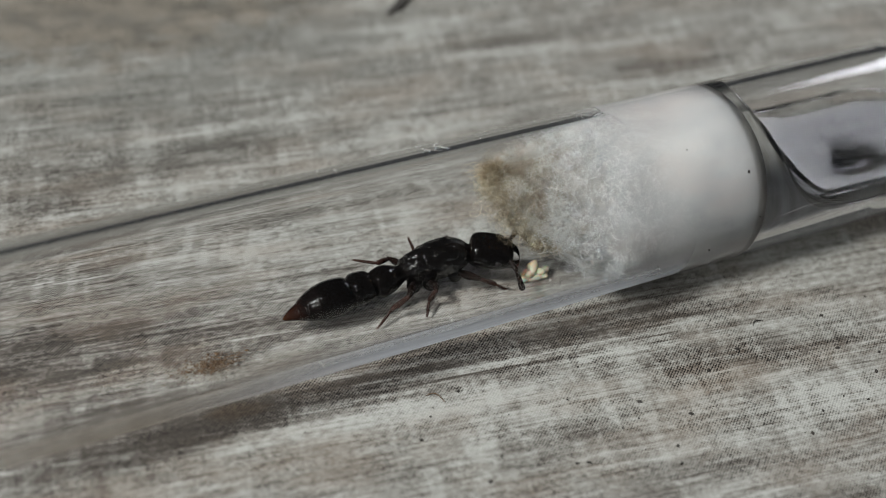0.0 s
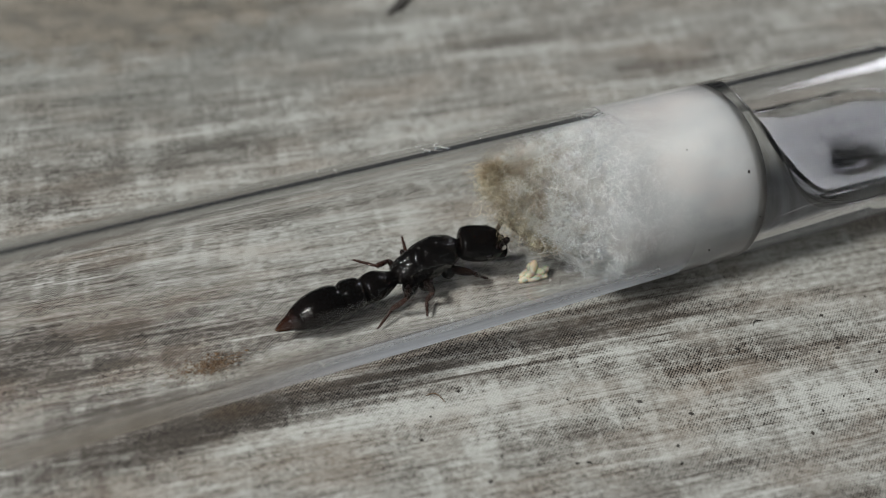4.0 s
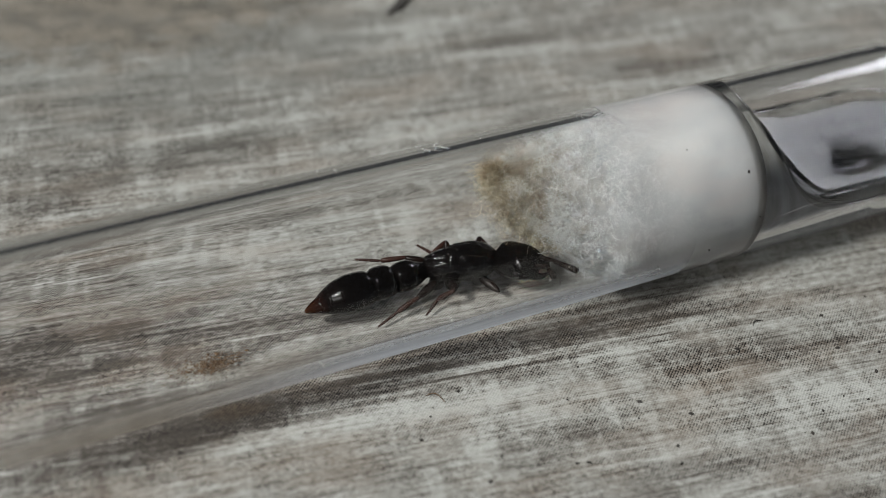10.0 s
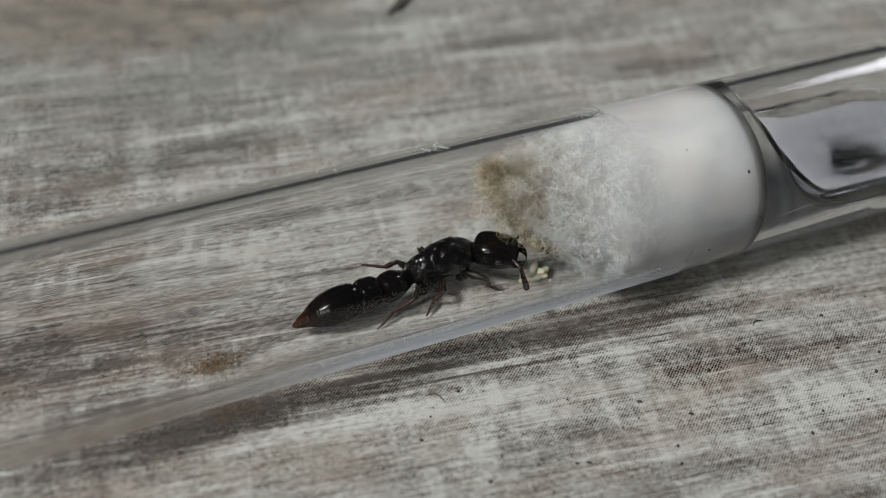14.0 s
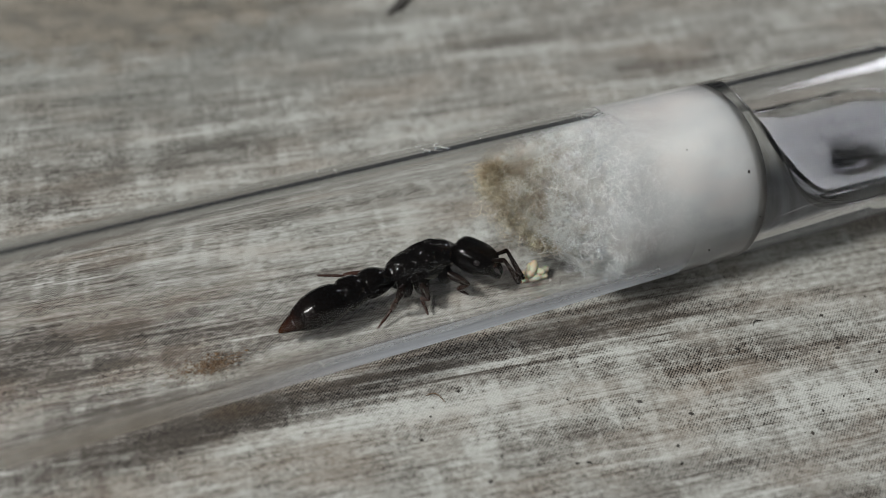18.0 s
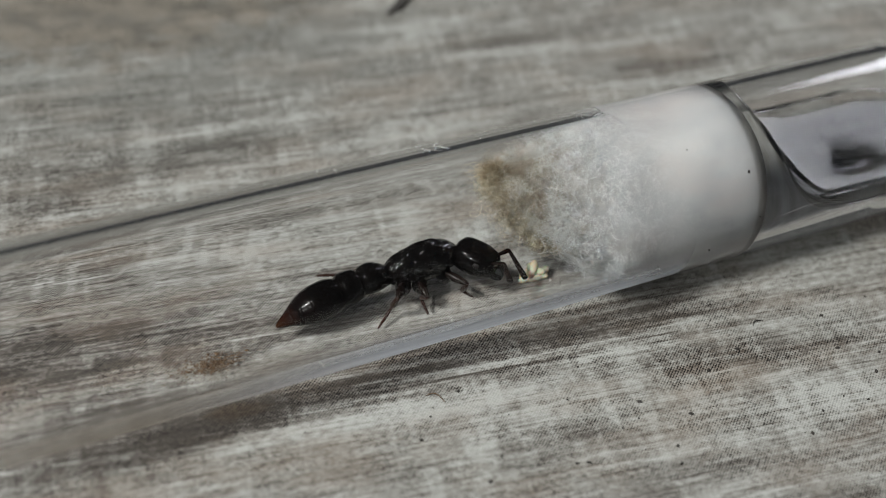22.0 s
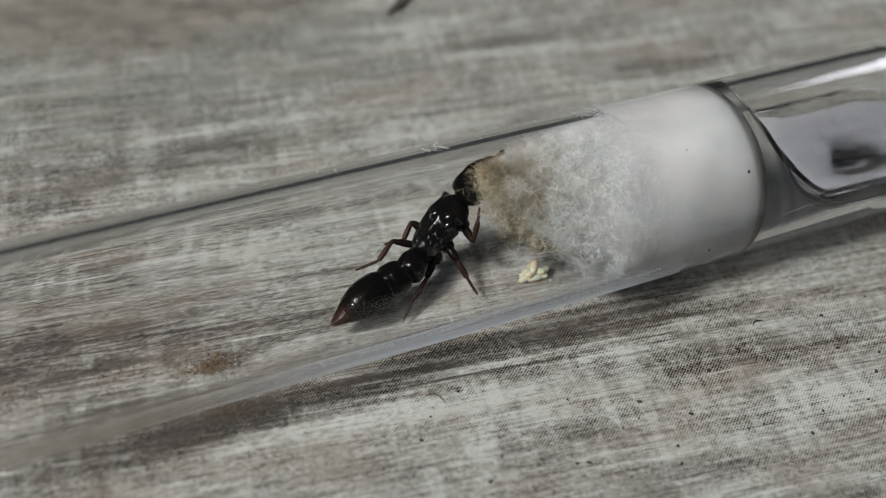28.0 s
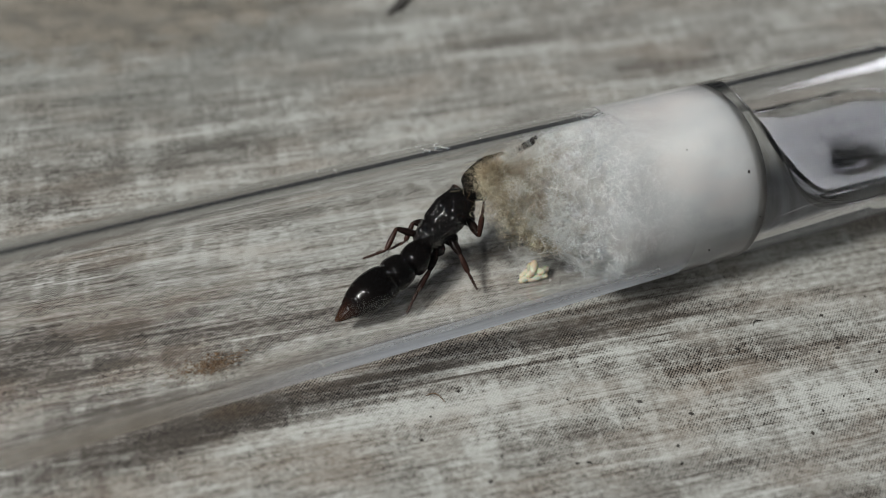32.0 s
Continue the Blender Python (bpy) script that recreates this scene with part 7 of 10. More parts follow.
    walk(ant_parts["tibia_near_m"], [
        (0, pose(-0.00091, -0.00206, -0.00053, -116.1, 72.3, 139.7)),
        (0.5, pose(-0.00087, -0.00207, -0.00055, -123.4, 74.5, 132.1)),
        (1, pose(-0.00083, -0.00207, -0.00055, -144.7, 71.8, 109.8)),
        (1.5, pose(-0.00080, -0.00212, -0.00074, -160.2, 59.7, 92.9)),
        (2, pose(-0.00087, -0.00213, -0.00078, -156.2, 59.5, 97.6)),
        (2.5, pose(-0.00092, -0.00212, -0.00079, -149.4, 64.0, 105.3)),
        (3, pose(-0.00097, -0.00211, -0.00077, -137.1, 68.0, 118.8)),
        (3.5, pose(-0.00100, -0.00211, -0.00078, -142.3, 63.8, 113.1)),
        (5.5, pose(-0.00082, -0.00210, -0.00063, -144.0, 76.8, 111.2)),
        (6, pose(-0.00082, -0.00208, -0.00056, -134.5, 78.4, 121.0)),
        (6.5, pose(-0.00086, -0.00209, -0.00061, -118.8, 78.4, 137.0)),
        (7, pose(-0.00086, -0.00205, -0.00049, -114.1, 76.1, 141.9)),
        (7.5, pose(-0.00085, -0.00202, -0.00043, -133.6, 69.8, 121.4)),
        (8, pose(-0.00089, -0.00196, -0.00033, -102.9, 63.5, 154.7)),
        (8.5, pose(-0.00088, -0.00195, -0.00030, -91.9, 60.5, 167.2)),
        (9, pose(-0.00085, -0.00191, -0.00025, -87.1, 55.1, 172.8)),
        (9.5, pose(-0.00095, -0.00194, -0.00030, -86.7, 48.7, 173.4)),
        (10, pose(-0.00105, -0.00195, -0.00036, -82.7, 44.4, 178.8)),
        (11, pose(-0.00112, -0.00195, -0.00040, -83.2, 42.2, 178.2)),
        (12, pose(-0.00111, -0.00195, -0.00039, -87.2, 44.1, 172.3)),
        (12.5, pose(-0.00102, -0.00196, -0.00036, -83.9, 47.5, 177.0)),
        (13, pose(-0.00097, -0.00197, -0.00037, -94.8, 57.2, 163.2)),
        (13.5, pose(-0.00107, -0.00200, -0.00047, -107.4, 57.4, 148.2)),
        (14, pose(-0.00109, -0.00204, -0.00059, -118.8, 60.9, 135.0)),
        (14.5, pose(-0.00098, -0.00212, -0.00081, -149.6, 53.5, 98.7)),
        (16.5, pose(-0.00110, -0.00204, -0.00141, -154.8, 42.6, 91.7)),
        (17, pose(-0.00114, -0.00205, -0.00134, -153.6, 45.5, 93.6)),
        (17.5, pose(-0.00093, -0.00205, -0.00148, -156.1, 37.3, 89.7)),
        (18, pose(-0.00087, -0.00196, -0.00168, -156.7, 25.7, 88.6)),
        (18.5, pose(-0.00084, -0.00194, -0.00171, -156.5, 28.1, 89.1)),
        (19, pose(-0.00088, -0.00189, -0.00178, -156.4, 32.7, 89.3)),
        (19.5, pose(-0.00085, -0.00191, -0.00177, -156.4, 31.4, 89.4)),
        (20, pose(-0.00091, -0.00187, -0.00180, -156.7, 29.7, 88.8)),
        (20.5, pose(-0.00091, -0.00187, -0.00181, -156.7, 29.6, 88.7)),
        (21, pose(-0.00083, -0.00194, -0.00171, -156.4, 28.1, 89.3)),
        (21.5, pose(-0.00086, -0.00196, -0.00169, -156.7, 26.0, 88.7)),
        (22, pose(-0.00079, -0.00208, -0.00144, -156.1, 35.7, 89.9)),
        (22.5, pose(-0.00084, -0.00210, -0.00136, -156.0, 39.2, 90.1)),
        (23, pose(-0.00092, -0.00211, -0.00128, -155.1, 44.7, 91.4)),
        (23.5, pose(-0.00097, -0.00213, -0.00111, -151.2, 54.2, 96.5)),
        (24, pose(-0.00102, -0.00211, -0.00080, -136.9, 63.3, 113.1)),
        (24.5, pose(-0.00103, -0.00209, -0.00071, -126.2, 65.5, 124.9)),
        (25, pose(-0.00112, -0.00207, -0.00074, -101.3, 65.3, 152.3)),
        (25.5, pose(-0.00126, -0.00203, -0.00081, -80.3, 57.9, 176.0)),
        (27.5, pose(-0.00089, -0.00212, -0.00125, -13.3, 30.4, -98.6)),
        (28, pose(-0.00119, -0.00204, -0.00130, -22.7, 31.8, -116.8)),
        (28.5, pose(-0.00105, -0.00208, -0.00130, -18.2, 32.0, -108.2)),
        (29, pose(-0.00107, -0.00208, -0.00130, -18.8, 31.9, -109.3)),
        (29.5, pose(-0.00107, -0.00207, -0.00132, -19.1, 32.8, -109.9)),
        (30, pose(-0.00109, -0.00207, -0.00132, -19.7, 32.7, -110.9)),
        (30.5, pose(-0.00115, -0.00205, -0.00131, -21.6, 32.3, -114.5)),
        (31, pose(-0.00108, -0.00207, -0.00132, -19.4, 33.1, -110.4)),
        (31.5, pose(-0.00115, -0.00205, -0.00132, -21.7, 32.5, -114.7)),
        (32, pose(-0.00117, -0.00205, -0.00131, -22.1, 32.0, -115.5)),
    ])
    walk(ant_parts["tarsus_near_m"], [
        (0, pose(-0.00122, -0.00179, -0.00182, 8.5, 17.4, -118.8)),
        (0.5, pose(-0.00112, -0.00180, -0.00185, 10.1, 16.8, -113.6)),
        (1, pose(-0.00098, -0.00167, -0.00183, 11.7, 16.3, -107.9)),
        (1.5, pose(-0.00083, -0.00144, -0.00191, 15.6, 18.6, -95.1)),
        (2, pose(-0.00096, -0.00145, -0.00195, 11.6, 19.1, -107.3)),
        (2.5, pose(-0.00108, -0.00155, -0.00200, 9.6, 19.2, -113.2)),
        (3, pose(-0.00122, -0.00167, -0.00202, 8.4, 17.5, -117.3)),
        (3.5, pose(-0.00123, -0.00156, -0.00199, 7.0, 17.8, -121.8)),
        (5.5, pose(-0.00093, -0.00181, -0.00194, 13.0, 16.3, -101.5)),
        (6, pose(-0.00096, -0.00184, -0.00189, 12.7, 14.7, -102.5)),
        (6.5, pose(-0.00106, -0.00190, -0.00194, 11.7, 15.1, -106.6)),
        (7, pose(-0.00111, -0.00185, -0.00180, 10.1, 15.6, -112.6)),
        (7.5, pose(-0.00110, -0.00162, -0.00170, 8.7, 16.6, -117.6)),
        (8, pose(-0.00144, -0.00171, -0.00154, 5.1, 17.9, -129.6)),
        (8.5, pose(-0.00153, -0.00180, -0.00147, 5.3, 17.6, -129.0)),
        (9, pose(-0.00162, -0.00182, -0.00135, 5.3, 18.0, -129.1)),
        (9.5, pose(-0.00183, -0.00183, -0.00131, 4.0, 19.4, -133.1)),
        (10, pose(-0.00201, -0.00193, -0.00131, 3.7, 19.8, -133.9)),
        (11, pose(-0.00212, -0.00192, -0.00131, 3.0, 20.4, -136.1)),
        (12, pose(-0.00207, -0.00182, -0.00133, 2.2, 20.7, -138.4)),
        (12.5, pose(-0.00193, -0.00191, -0.00135, 3.8, 19.6, -133.7)),
        (13, pose(-0.00167, -0.00176, -0.00151, 3.6, 19.8, -134.2)),
        (13.5, pose(-0.00169, -0.00162, -0.00160, 1.5, 21.4, -140.3)),
        (14, pose(-0.00155, -0.00158, -0.00177, 2.1, 21.2, -138.5)),
        (14.5, pose(-0.00111, -0.00132, -0.00190, 6.0, 23.1, -128.2)),
        (16.5, pose(-0.00113, -0.00105, -0.00232, 6.6, 28.9, -126.9)),
        (17, pose(-0.00120, -0.00110, -0.00231, 4.3, 28.3, -131.6)),
        (17.5, pose(-0.00093, -0.00097, -0.00230, 17.1, 32.8, -106.9)),
        (18, pose(-0.00084, -0.00074, -0.00227, 22.4, 37.0, -97.7)),
        (18.5, pose(-0.00082, -0.00075, -0.00235, 27.9, 39.1, -88.8)),
        (19, pose(-0.00086, -0.00076, -0.00251, 36.5, 44.1, -75.8)),
        (19.5, pose(-0.00083, -0.00075, -0.00247, 38.2, 43.4, -73.3)),
        (20, pose(-0.00088, -0.00070, -0.00247, 32.6, 43.6, -81.4)),
        (20.5, pose(-0.00088, -0.00070, -0.00247, 32.8, 43.6, -81.2)),
        (21, pose(-0.00081, -0.00075, -0.00235, 30.6, 39.5, -84.5)),
        (21.5, pose(-0.00084, -0.00074, -0.00228, 27.5, 37.9, -89.4)),
        (22, pose(-0.00079, -0.00098, -0.00223, 27.2, 32.7, -89.9)),
        (22.5, pose(-0.00084, -0.00105, -0.00221, 22.3, 30.9, -99.2)),
        (23, pose(-0.00095, -0.00115, -0.00222, 16.8, 29.0, -110.2)),
        (23.5, pose(-0.00106, -0.00134, -0.00221, 16.2, 24.8, -111.6)),
        (24, pose(-0.00125, -0.00155, -0.00201, 13.0, 16.6, -120.6)),
        (24.5, pose(-0.00135, -0.00163, -0.00194, 12.1, 14.0, -123.9)),
        (25, pose(-0.00162, -0.00181, -0.00197, 11.3, 10.4, -127.8)),
        (25.5, pose(-0.00198, -0.00198, -0.00195, 10.4, 6.9, -134.1)),
        (27.5, pose(-0.00107, -0.00327, -0.00193, 19.4, 20.5, -97.3)),
        (28, pose(-0.00170, -0.00307, -0.00202, 13.7, 22.4, -112.9)),
        (28.5, pose(-0.00141, -0.00317, -0.00201, 16.5, 22.4, -105.5)),
        (29, pose(-0.00145, -0.00316, -0.00201, 16.2, 22.3, -106.4)),
        (29.5, pose(-0.00146, -0.00314, -0.00205, 16.0, 23.3, -106.9)),
        (30, pose(-0.00150, -0.00313, -0.00204, 15.6, 23.1, -107.8)),
        (30.5, pose(-0.00162, -0.00309, -0.00203, 14.4, 22.9, -110.9)),
        (31, pose(-0.00148, -0.00313, -0.00206, 15.8, 23.5, -107.3)),
        (31.5, pose(-0.00163, -0.00308, -0.00204, 14.4, 23.1, -111.0)),
        (32, pose(-0.00166, -0.00308, -0.00202, 14.1, 22.7, -111.7)),
    ])
    walk(ant_parts["femur_near_h"], [
        (0, pose(-0.00185, -0.00072, -0.00085, -38.5, -17.0, -126.0)),
        (0.5, pose(-0.00185, -0.00072, -0.00085, -39.3, -18.0, -123.1)),
        (1, pose(-0.00185, -0.00072, -0.00085, -40.4, -20.7, -119.9)),
        (1.5, pose(-0.00185, -0.00072, -0.00085, -41.1, -20.9, -117.8)),
        (2, pose(-0.00185, -0.00072, -0.00085, -39.6, -20.0, -122.3)),
        (2.5, pose(-0.00185, -0.00072, -0.00085, -38.7, -18.6, -124.8)),
        (3, pose(-0.00185, -0.00072, -0.00085, -38.2, -18.9, -126.5)),
        (3.5, pose(-0.00185, -0.00072, -0.00085, -37.4, -19.3, -128.8)),
        (5.5, pose(-0.00185, -0.00072, -0.00085, -41.0, -19.4, -118.0)),
        (6, pose(-0.00185, -0.00072, -0.00085, -41.2, -21.4, -117.6)),
        (6.5, pose(-0.00185, -0.00072, -0.00085, -40.4, -19.6, -119.9)),
        (7, pose(-0.00185, -0.00072, -0.00085, -39.7, -18.8, -121.9)),
        (7.5, pose(-0.00185, -0.00072, -0.00085, -39.3, -20.8, -123.0)),
        (8, pose(-0.00185, -0.00072, -0.00085, -36.5, -16.6, -131.9)),
        (8.5, pose(-0.00185, -0.00072, -0.00085, -36.1, -14.3, -133.2)),
        (9, pose(-0.00185, -0.00072, -0.00085, -35.7, -12.0, -134.9)),
        (9.5, pose(-0.00185, -0.00072, -0.00085, -34.4, -4.7, -143.9)),
        (10, pose(-0.00185, -0.00072, -0.00085, -34.4, 2.4, -143.5)),
        (11, pose(-0.00185, -0.00072, -0.00085, -34.5, 2.6, -145.5)),
        (12, pose(-0.00185, -0.00072, -0.00085, -34.6, 3.4, -148.2)),
        (12.5, pose(-0.00185, -0.00072, -0.00085, -34.4, 3.3, -144.3)),
        (13, pose(-0.00185, -0.00072, -0.00085, -34.8, -11.0, -138.6)),
        (13.5, pose(-0.00185, -0.00072, -0.00085, -34.2, -11.7, -141.7)),
        (14, pose(-0.00185, -0.00072, -0.00085, -34.8, -13.7, -138.7)),
        (14.5, pose(-0.00185, -0.00072, -0.00085, -37.1, -17.0, -130.1)),
        (16.5, pose(-0.00185, -0.00072, -0.00085, -35.8, -11.0, -135.4)),
        (17, pose(-0.00185, -0.00072, -0.00085, -35.6, -10.8, -136.6)),
        (17.5, pose(-0.00185, -0.00072, -0.00085, -36.8, -7.7, -129.2)),
        (18, pose(-0.00185, -0.00072, -0.00085, -36.8, -3.5, -129.3)),
        (18.5, pose(-0.00185, -0.00072, -0.00085, -36.8, 1.0, -128.1)),
        (19, pose(-0.00185, -0.00072, -0.00085, -37.0, 8.7, -129.9)),
        (19.5, pose(-0.00185, -0.00072, -0.00085, -36.8, 8.9, -128.7)),
        (20, pose(-0.00185, -0.00072, -0.00085, -37.1, 6.5, -130.8)),
        (20.5, pose(-0.00185, -0.00072, -0.00085, -37.1, 6.5, -130.8)),
        (21, pose(-0.00185, -0.00072, -0.00085, -36.8, 2.1, -127.2)),
        (21.5, pose(-0.00185, -0.00072, -0.00085, -36.8, -1.7, -127.9)),
        (22, pose(-0.00185, -0.00072, -0.00085, -37.1, -6.3, -123.0)),
        (22.5, pose(-0.00185, -0.00072, -0.00085, -37.0, -9.1, -124.3)),
        (23, pose(-0.00185, -0.00072, -0.00085, -36.5, -11.1, -126.8)),
        (23.5, pose(-0.00185, -0.00072, -0.00085, -36.7, -15.0, -126.2)),
        (24, pose(-0.00185, -0.00072, -0.00085, -36.4, -21.4, -127.0)),
        (24.5, pose(-0.00185, -0.00072, -0.00085, -36.0, -22.7, -128.0)),
        (25, pose(-0.00185, -0.00072, -0.00085, -35.0, -23.4, -130.6)),
        (25.5, pose(-0.00185, -0.00072, -0.00085, -32.6, -21.4, -137.0)),
        (27.5, pose(-0.00185, -0.00072, -0.00085, -29.7, -10.3, -147.4)),
        (28, pose(-0.00185, -0.00072, -0.00085, -27.9, -12.6, -156.5)),
        (28.5, pose(-0.00185, -0.00072, -0.00085, -28.8, -8.9, -151.5)),
        (29, pose(-0.00185, -0.00072, -0.00085, -28.7, -9.1, -152.4)),
        (29.5, pose(-0.00185, -0.00072, -0.00085, -28.9, -10.2, -151.2)),
        (30, pose(-0.00185, -0.00072, -0.00085, -28.7, -10.4, -152.1)),
        (30.5, pose(-0.00185, -0.00072, -0.00085, -28.7, -11.8, -152.0)),
        (31, pose(-0.00185, -0.00072, -0.00085, -29.2, -10.4, -149.7)),
        (31.5, pose(-0.00185, -0.00072, -0.00085, -28.9, -11.8, -151.0)),
        (32, pose(-0.00185, -0.00072, -0.00085, -29.0, -11.7, -151.0)),
    ])
    walk(ant_parts["tibia_near_h"], [
        (0, pose(-0.00286, -0.00211, -0.00032, -63.6, 48.4, 164.5)),
        (0.5, pose(-0.00278, -0.00215, -0.00029, -64.9, 52.2, 162.9)),
        (1, pose(-0.00269, -0.00218, -0.00021, -72.0, 56.0, 154.1)),
        (1.5, pose(-0.00263, -0.00221, -0.00021, -100.5, 58.8, 120.5)),
        (2, pose(-0.00275, -0.00215, -0.00023, -94.2, 54.8, 128.1)),
        (2.5, pose(-0.00282, -0.00212, -0.00028, -87.5, 53.2, 136.4)),
        (3, pose(-0.00286, -0.00209, -0.00027, -83.2, 50.5, 141.8)),
        (3.5, pose(-0.00291, -0.00204, -0.00025, -86.1, 48.0, 138.0)),
        (5.5, pose(-0.00265, -0.00222, -0.00025, -71.3, 60.6, 156.0)),
        (6, pose(-0.00263, -0.00221, -0.00019, -70.3, 58.7, 157.2)),
        (6.5, pose(-0.00270, -0.00219, -0.00025, -68.2, 56.4, 159.7)),
        (7, pose(-0.00275, -0.00217, -0.00027, -60.4, 51.3, 169.3)),
        (7.5, pose(-0.00277, -0.00213, -0.00021, -65.9, 48.6, 162.1)),
        (8, pose(-0.00300, -0.00200, -0.00034, -58.6, 36.2, 172.9)),
        (8.5, pose(-0.00304, -0.00199, -0.00040, -53.5, 31.7, -178.0)),
        (9, pose(-0.00309, -0.00197, -0.00048, -48.4, 23.5, -166.9)),
        (9.5, pose(-0.00330, -0.00178, -0.00070, -46.3, 13.4, -160.6)),
        (10, pose(-0.00330, -0.00179, -0.00093, -45.2, 17.9, -156.3)),
        (11, pose(-0.00333, -0.00174, -0.00093, -45.9, 17.8, -158.6)),
        (12, pose(-0.00338, -0.00167, -0.00096, -46.8, 18.3, -161.7)),
        (12.5, pose(-0.00331, -0.00177, -0.00095, -45.4, 18.8, -157.1)),
        (13, pose(-0.00318, -0.00189, -0.00051, -53.8, 28.3, -177.8)),
        (13.5, pose(-0.00323, -0.00181, -0.00048, -59.4, 30.8, 170.8)),
        (14, pose(-0.00316, -0.00187, -0.00043, -64.2, 36.7, 162.1)),
        (14.5, pose(-0.00296, -0.00204, -0.00033, -76.8, 48.3, 143.7)),
        (16.5, pose(-0.00311, -0.00196, -0.00051, -94.0, 49.8, 121.0)),
        (17, pose(-0.00313, -0.00194, -0.00051, -88.4, 49.2, 128.4)),
        (17.5, pose(-0.00298, -0.00210, -0.00061, -106.0, 53.2, 106.0)),
        (18, pose(-0.00299, -0.00211, -0.00074, -116.2, 49.7, 92.9)),
        (18.5, pose(-0.00296, -0.00214, -0.00088, -119.8, 48.6, 88.1)),
        (19, pose(-0.00299, -0.00209, -0.00112, -127.3, 39.5, 77.4)),
        (19.5, pose(-0.00296, -0.00211, -0.00113, -127.5, 39.3, 77.1)),
        (20, pose(-0.00302, -0.00207, -0.00105, -125.6, 42.0, 80.0)),
        (20.5, pose(-0.00302, -0.00207, -0.00105, -125.7, 41.9, 79.9)),
        (21, pose(-0.00294, -0.00215, -0.00091, -121.2, 47.8, 86.3)),
        (21.5, pose(-0.00295, -0.00214, -0.00080, -119.6, 48.2, 88.3)),
        (22, pose(-0.00282, -0.00222, -0.00065, -110.7, 56.0, 99.6)),
        (22.5, pose(-0.00285, -0.00219, -0.00057, -102.2, 57.3, 109.8)),
        (23, pose(-0.00291, -0.00213, -0.00050, -92.0, 56.4, 121.9)),
        (23.5, pose(-0.00288, -0.00212, -0.00038, -86.7, 54.9, 128.4)),
        (24, pose(-0.00286, -0.00206, -0.00019, -77.8, 47.3, 139.8)),
        (24.5, pose(-0.00287, -0.00203, -0.00016, -75.1, 43.8, 143.5)),
        (25, pose(-0.00292, -0.00197, -0.00014, -71.6, 38.2, 148.9)),
        (25.5, pose(-0.00308, -0.00186, -0.00019, -65.8, 29.5, 159.3)),
        (27.5, pose(-0.00334, -0.00167, -0.00053, -54.8, 10.8, -169.9)),
        (28, pose(-0.00346, -0.00142, -0.00046, -55.0, 0.1, -172.0)),
        (28.5, pose(-0.00341, -0.00157, -0.00057, -54.8, 4.5, -166.3)),
        (29, pose(-0.00343, -0.00154, -0.00057, -54.8, 4.3, -167.3)),
        (29.5, pose(-0.00340, -0.00157, -0.00053, -54.8, 3.1, -166.0)),
        (30, pose(-0.00341, -0.00155, -0.00053, -54.8, 2.8, -167.0)),
        (30.5, pose(-0.00341, -0.00155, -0.00048, -54.8, 1.3, -167.1)),
        (31, pose(-0.00338, -0.00161, -0.00053, -54.7, 3.1, -164.5)),
        (31.5, pose(-0.00339, -0.00157, -0.00048, -54.8, 1.3, -166.0)),
        (32, pose(-0.00339, -0.00158, -0.00049, -54.8, 1.5, -166.0)),
    ])
